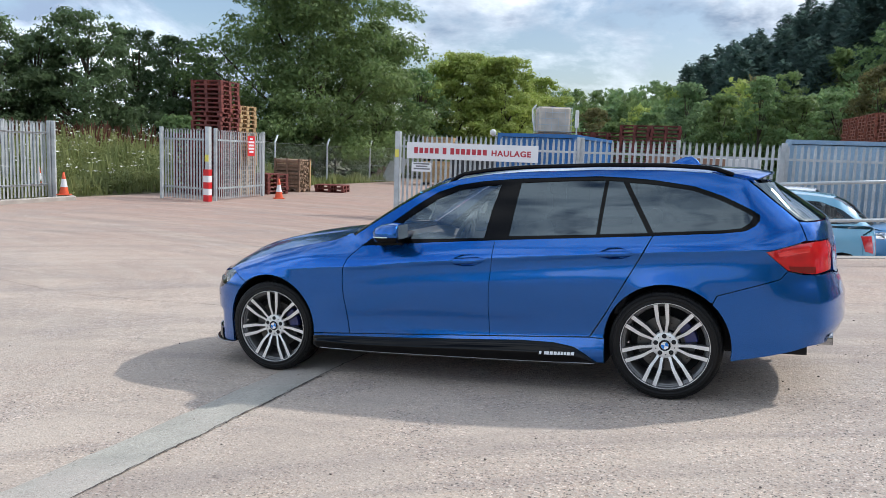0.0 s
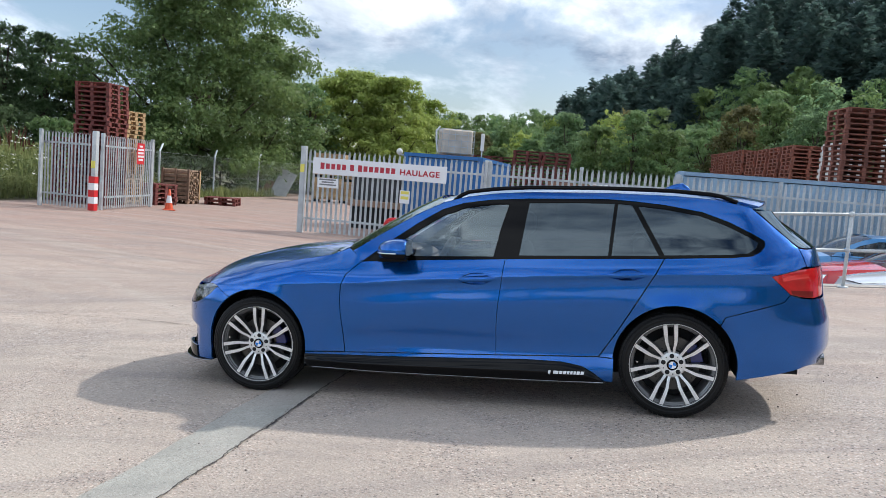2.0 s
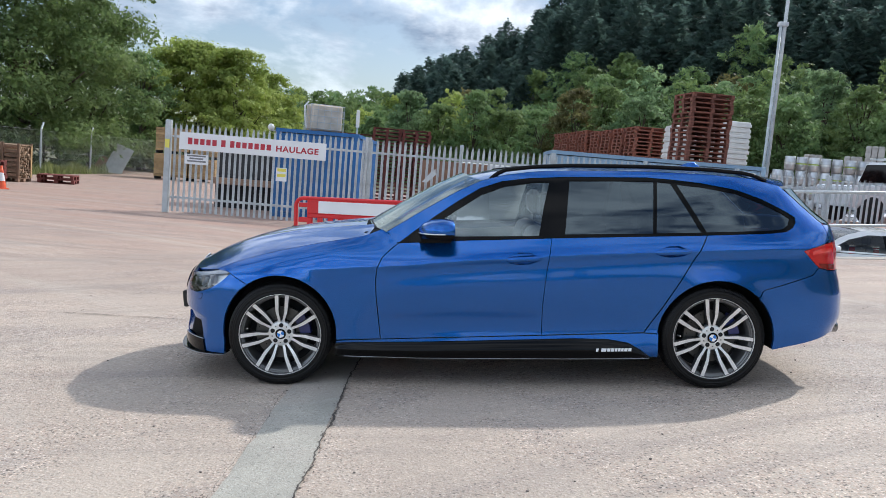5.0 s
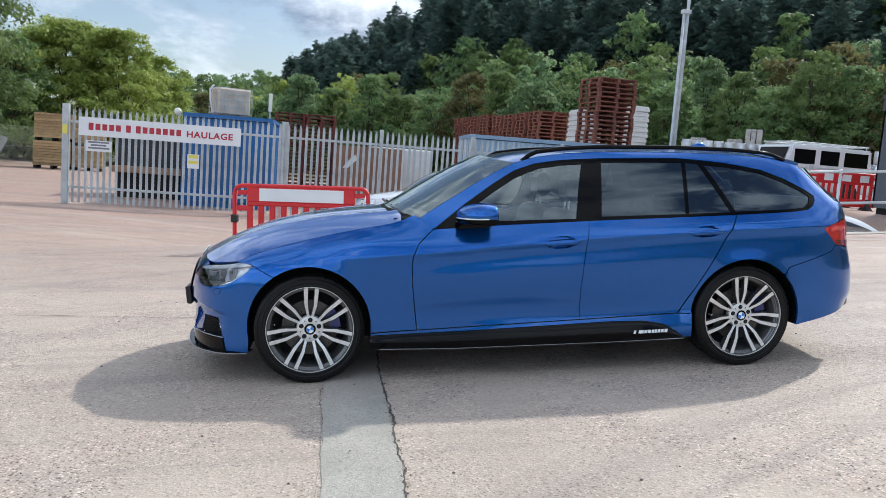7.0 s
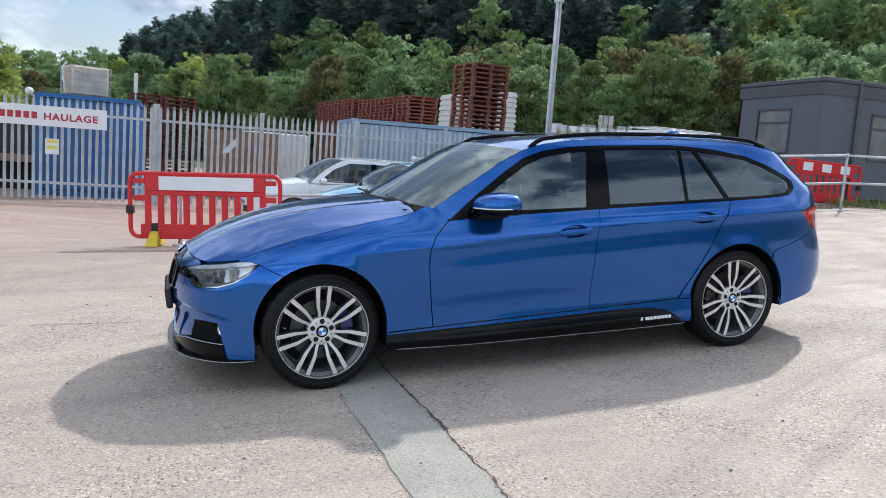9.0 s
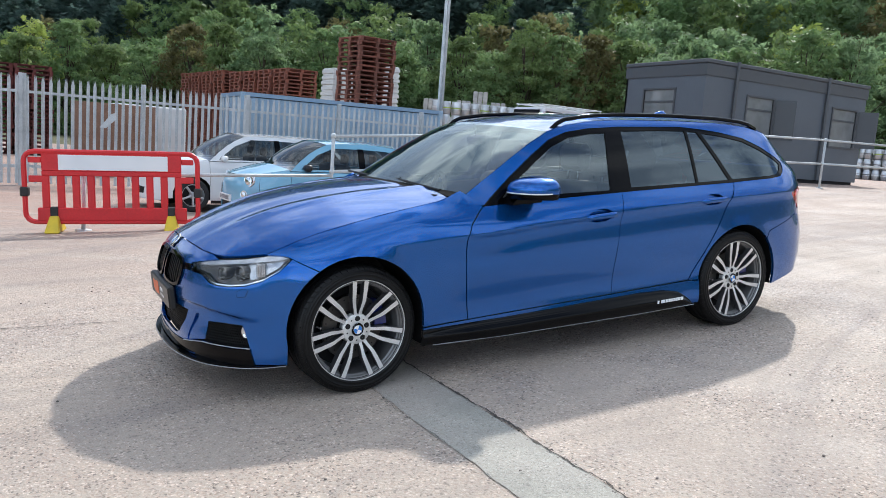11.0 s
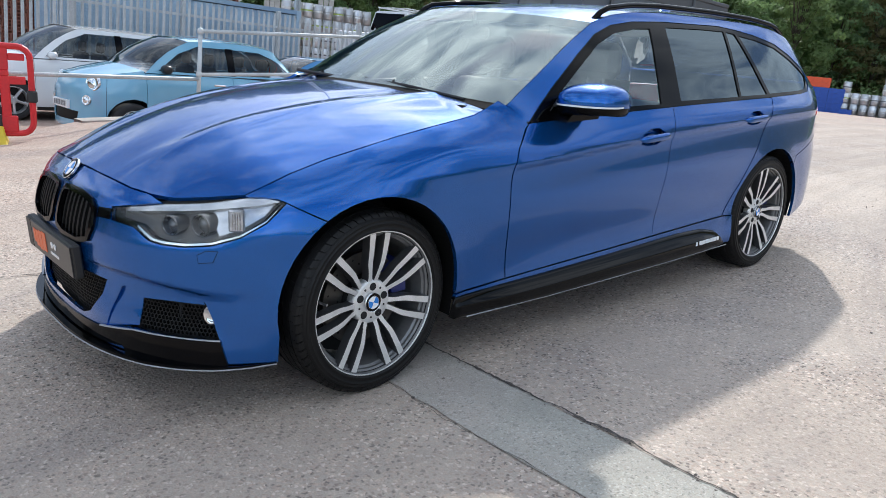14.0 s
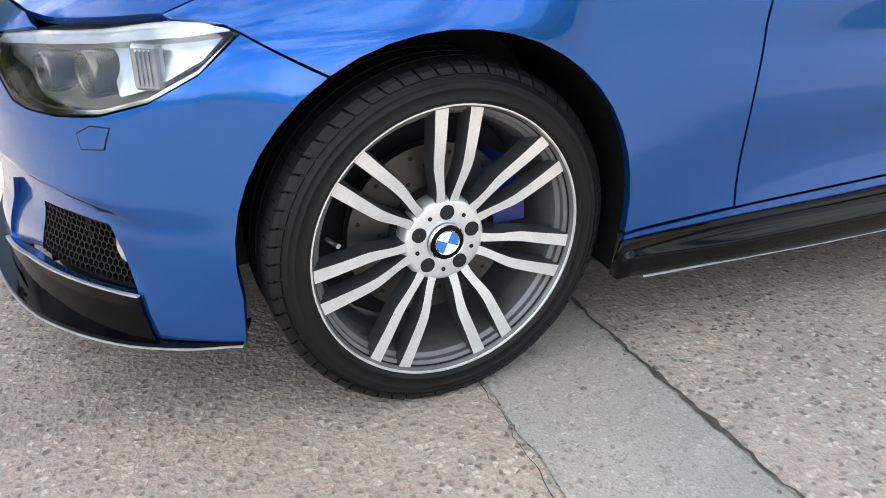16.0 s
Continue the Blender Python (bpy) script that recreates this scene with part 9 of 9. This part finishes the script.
def tree(name, x, y, h, w, base, leaves, size, mat, label, group, count=26, trunk_r=.22, z=None, bare=()):
    z = ground_height(x, y) if z is None else z
    t = empty(name, pose(x, y, z, 0, 0, grng.uniform(0, 360)), label, "tree", group)
    bm = bmesh.new()
    lean = (grng.uniform(-.5, .5), grng.uniform(-.5, .5))
    stem = [(lean[0] * k**2, lean[1] * k**2, h * .85 * k - (.3 if k == 0 else 0)) for k in (0, .15, .35, .6, 1)]
    tube(bm, stem, trunk_r, 8, trunk_r * .2)
    L, R = lobes_for(h, w, base, count)
    for c in L[: min(18, count)]:
        k = min(.8, max(.18, c[2] / h - .25))
        s = Vector((lean[0] * k**2, lean[1] * k**2, h * .85 * k))
        e = Vector(c)
        mid = s.lerp(e, .5) + Vector((0, 0, -.06 * (e - s).length))
        tube(bm, [s, mid, e], trunk_r * .38, 5, trunk_r * .08, caps=False)
    part("trunk", bm, M["bark"], t)
    P, N = crown_points(leaves, L, R)
    me = quads_mesh("crown", leaf_quads(P, N, size), M[mat])
    c = new("crown", me)
    c.parent = t
    return t


def at(az, dist):
    """A place seen from the first camera: degrees to the right of straight back, and metres."""
    return 1.8 + dist * math.sin(radians(az)), -5.5 + dist * math.cos(radians(az))


def crown_height(az, d, el):
    """Height of a tree at this place whose top shows at an elevation of el degrees."""
    x, y = at(az, d)
    return 1.5 + d * math.tan(radians(el)) - ground_height(x, y)


# big broadleaf beyond the chain-link fence and its neighbours
x, y = at(-31.6, 50)
tree("broadleaf_tree", x, y, 17.5, 13.4, 1.2, 80000, .15, "leaf_big", "tall dark green broadleaf tree behind the chain-link fence", "trees by the entrance", 64, .34)
x, y = at(-27.0, 54)
tree("broadleaf_tree", x, y, 10.5, 7.5, .8, 22000, .13, "leaf_big", "dark leafy tree beside the tall one", "trees by the entrance", 26, .22)
for az, d, el, w, n in ((-52.5, 44, 7.6, 7, 10000), (-49.4, 46, 6.5, 5.5, 7000), (-46.6, 45, 8.5, 7.0, 12000), (-43.4, 48, 7.5, 6.0, 9000), (-41.2, 52, 7.2, 5.5, 8000), (-38.6, 54, 6.0, 6, 8000), (-56.5, 44, 8, 8, 6000), (-62, 42, 9, 9, 6000)):
    x, y = at(az, d)
    tree("broadleaf_tree", x, y, crown_height(az, d, el), w, .6, int(n * 1.7), .125, "leaf_grey", "grey-green tree at the back of the overgrown verge", "trees by the entrance", 24, .2)
for az, d, el, w, n, key, text in ((-20.8, 62, 7.1, 10.4, 36000, "leaf_lime", "yellow-green leafy tree behind the haulage gate"), (-17.4, 60, 6.9, 8.8, 24000, "leaf_lime", "slender yellow-green tree behind the haulage gate"),
                                   (-14.8, 66, 5.6, 7.4, 14000, "leaf_lime", "smaller yellow-green tree behind the yard"), (-23.8, 58, 6.0, 5.5, 9000, "leaf_mid", "dense green shrub tree behind the gate"), (-13.6, 76, 4.7, 6, 6000, "leaf_pale", "pale low tree at the back of the yard")):
    x, y = at(az, d)
    tree("broadleaf_tree", x, y, crown_height(az, d, el), w, .3, int(n * 1.4), .14, key, text, "trees by the entrance", 28, .2)
# bushes along the chain-link fence
for az, d, h, w in ((-37.0, 46, 3.6, 4.2), (-33.4, 48, 4.2, 5.0), (-29.8, 51, 4.0, 5.0), (-26.6, 55, 4.4, 5), (-40.5, 44, 3.0, 4), (-23.4, 60, 4.4, 5)):
    x, y = at(az, d)
    tree("bush", x, y, h, w, .1, 6000, .13, "leaf_mid", "leafy bush against the chain-link fence", "bushes by the fence", 16, .08)
# front rank of the wood
k = 0
for az in np.arange(-11.5, 85, 2.6):
    a = radians(az)
    d = float(np.interp(az, HILL_AZ, HILL_FOOT)) - 2 + grng.uniform(-3, 3)
    x, y = d * math.sin(a), d * math.cos(a)
    if x < 23 and y < 24:
        continue
    key = ["leaf_mid", "leaf_big", "leaf_mid", "leaf_pale", "leaf_big", "leaf_mid", "leaf_big", "leaf_mid", "leaf_brown", "leaf_big", "leaf_pale", "leaf_mid"][k % 12]
    word = {"leaf_mid": "green", "leaf_big": "dark green", "leaf_pale": "pale green", "leaf_lime": "yellow-green", "leaf_brown": "brown-tinged"}[key]
    hh = grng.uniform(6.8, 10.0) * (.85 if az < -4 else 1)
    tree("woodland_tree", x, y, hh, grng.uniform(5.5, 8), .2, 9500, .165 if az > 30 else .18, key, word + " broadleaf tree at the foot of the wooded hill", "edge of the wood", 26, .18)
    k += 1

# the wood on the slope: broadleaf below, conifers towards the ridge
Q, I = [], []
mats = ["leaf_mid", "leaf_big", "leaf_pale", "leaf_lime", "leaf_brown"]
for row in range(8):
    for az in np.arange(-12.5, 86, 2.5 - .19 * row):
        a = radians(az + grng.uniform(-.8, .8))
        d = float(np.interp(az, HILL_AZ, HILL_FOOT)) + 4 + row * 7.0 + grng.uniform(-2.5, 2.5)
        x, y = d * math.sin(a), d * math.cos(a)
        z = ground_height(x, y)
        conifer = az > -4.5 and (row >= 3 + (3 if az > 38 else 0) or (row == 2 and grng.random() < .4 and az < 45))
        if conifer:
            # whorls of drooping sprays round a straight leader
            h, w = grng.uniform(8.5, 12.0), grng.uniform(6.4, 8.8)
            n = 1050
            t = .18 + .82 * grng.random(n) ** .85
            ang = grng.uniform(0, 2 * math.pi, n)
            level = t + .35 * (np.floor(t * 11 + .5 * np.sin(ang * 2 + az)) / 11 - t) + grng.normal(0, .02, n)
            reach = w / 2 * (1 - t) ** .5 * (.75 + .25 * np.sin(ang * 5 + level * 40)) + .12
            r = reach * grng.random(n) ** .45
            out = np.stack([np.cos(ang), np.sin(ang), -.30 + .5 * level], 1)
            P = np.stack([x + r * np.cos(ang), y + r * np.sin(ang), z + level * h - r * .22 + grng.normal(0, .12, n)], 1)
            long = (.42 + .30 * (1 - t))[:, None] * grng.uniform(.7, 1.3, (n, 1))
            across = np.stack([-np.sin(ang), np.cos(ang), grng.normal(0, .6, n)], 1) * long * .5
            tip = out + grng.normal(0, .22, (n, 3))
            Q.append(np.stack([P - tip * long * .6, P - across, P + tip * long, P + across], 1))
            I.append(np.full(n, 5))
        else:
            h, w = grng.uniform(7.5, 11), grng.uniform(5.5, 8.5)
            L, R = lobes_for(h, w, 2.2, 15)
            n = 1100 if row < 2 else 800
            P, N = crown_points(n, L, R)
            Q.append(leaf_quads(P + (x, y, z), N, .36 if row < 2 else .42))
            I.append(np.full(n, grng.choice(5, p=[.40, .42, .1, .03, .05] if az < 36 else [.30, .18, .38, .09, .05])))
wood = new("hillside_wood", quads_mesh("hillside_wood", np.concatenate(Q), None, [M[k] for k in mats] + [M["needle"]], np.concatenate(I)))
tagged(wood, "dense mixed wood with dark conifers climbing the hill", "wood", kind="stuff")

# undergrowth at the foot of the wood and along the back of the yard
P = []
for az in np.arange(-13, 98, .25):
    a = radians(az + grng.uniform(-.2, .2))
    d = float(np.interp(az, HILL_AZ, HILL_FOOT)) - 5 + grng.uniform(-2, 3)
    x, y = d * math.sin(a), d * math.cos(a)
    if x < 23 and y < 24:
        continue
    c = grng.normal(0, 1, (34, 3)) * (1.0, 1.0, .75)
    c[:, 2] = np.abs(c[:, 2]) + .05
    P.append(c + (x, y, ground_height(x, y)))
P = np.concatenate(P)
ub = new("undergrowth", quads_mesh("undergrowth", leaf_quads(P, np.tile((0, 0, .5), (len(P), 1)), .24), M["leaf_mid"]))
tagged(ub, "brambles and undergrowth along the foot of the wood", "undergrowth", kind="stuff")

# low hedge trees added out of view behind the camera, for reflections only
P, N = [], []
for xx in np.arange(-80, 80, 4.0):
    L, R = lobes_for(grng.uniform(3.0, 5.5), 6.5, .3, 12)
    p, nn = crown_points(420, L, R)
    P.append(p + (xx, -75 + 4 * math.sin(xx * .2), ground_height(xx, -75)))
    N.append(nn)
hb = new("hedge", quads_mesh("hedge", leaf_quads(np.concatenate(P), np.concatenate(N), .5), M["leaf_big"]))
tagged(hb, "unseen line of hedge trees added for the car's reflections", "hedge", kind="stuff")


# weeds and long grass on the bank
def blades(n, xr, yr, hr, mat, name, label, wide=.02, keep=None):
    x, y = grng.uniform(*xr, n), grng.uniform(*yr, n)
    if keep is not None:
        ok = keep(x, y)
        x, y = x[ok], y[ok]
    n = len(x)
    z = np.array([ground_height(a, b) for a, b in zip(x, y)])
    h = grng.uniform(*hr, n) * (.75 + .5 * np.sin(x * 1.7 + y * 1.1) ** 2)
    a = grng.uniform(0, 2 * math.pi, n)
    lean = grng.normal(0, .18, (n, 2)) * h[:, None]
    w = np.stack([np.cos(a), np.sin(a), 0 * a], 1) * (wide * grng.uniform(.6, 1.6, n))[:, None]
    b = np.stack([x, y, z], 1)
    t = b + np.stack([lean[:, 0], lean[:, 1], h], 1)
    q = np.stack([b - w, b + w, t + w * .35, t - w * .35], 1)
    ob = new(name, quads_mesh(name, q, M[mat]))
    tagged(ob, label, "plants", kind="stuff")


off_yard = lambda x, y: (x < -19.35 - .05 * np.maximum(0, y - 14)) | ((y > 25) & (x < -21.3))
blades(22000, (-33, -19), (4, 30), (.2, .6), "weed", "long_grass", "tall grass and green weeds on the overgrown bank", .035, off_yard)
blades(4500, (-33, -20.5), (6, 30), (.5, 1.0), "weed", "tall_weeds", "taller nettles and weeds on the bank", .06, off_yard)
blades(4500, (-34, -25.0), (8, 34), (.7, 1.25), "weed_red", "dock_stems", "rust-red dock seed heads at the back of the bank", .045)
blades(2500, (-21.2, -19.4), (24, 38), (.15, .5), "weed", "fence_grass", "rough grass along the chain-link fence", .03)
blades(420, (11.6, 13.0), (7.2, 9.0), (.05, .24), "weed", "edge_weeds", "dry weeds by the railing and cabin", .012)
P = np.stack([grng.uniform(-28, -19.8, 380), grng.uniform(6, 25, 380), np.zeros(380)], 1)
P[:, 2] = [ground_height(a, b) + grng.uniform(.6, 1.15) for a, b, _ in P]
P = (P[:, None] + grng.normal(0, 1, (380, 5, 3)) * (.07, .07, .015)).reshape(-1, 3)
C = np.stack([grng.uniform(-30, -19.5, 9000), grng.uniform(5, 29, 9000), np.zeros(9000)], 1)
C = C[off_yard(C[:, 0], C[:, 1])]
top = .35 + .75 * (.5 + .5 * np.sin(C[:, 0] * 1.3 + 2 * np.sin(C[:, 1] * .8))) * grng.uniform(.5, 1, len(C))
C[:, 2] = [ground_height(a, b) for a, b, _ in C]
W = np.repeat(C, 7, 0) + grng.normal(0, .13, (len(C) * 7, 3)) * (1, 1, 0)
W[:, 2] += np.repeat(top, 7) * grng.uniform(.25, 1.05, len(W))
wl_ = new("leafy_weeds", quads_mesh("leafy_weeds", leaf_quads(W, np.tile((0, 0, .8), (len(W), 1)), .075, .7, .42), M["weed"]))
tagged(wl_, "dense leafy weeds and nettles covering the bank", "plants", kind="stuff")
fl = new("umbel_flowers", quads_mesh("umbel_flowers", leaf_quads(P, np.tile((0, 0, 1.0), (len(P), 1)), .045, .3, .9), M["flower"]))
tagged(fl, "white umbel flowers scattered through the weeds", "flowers", kind="stuff")
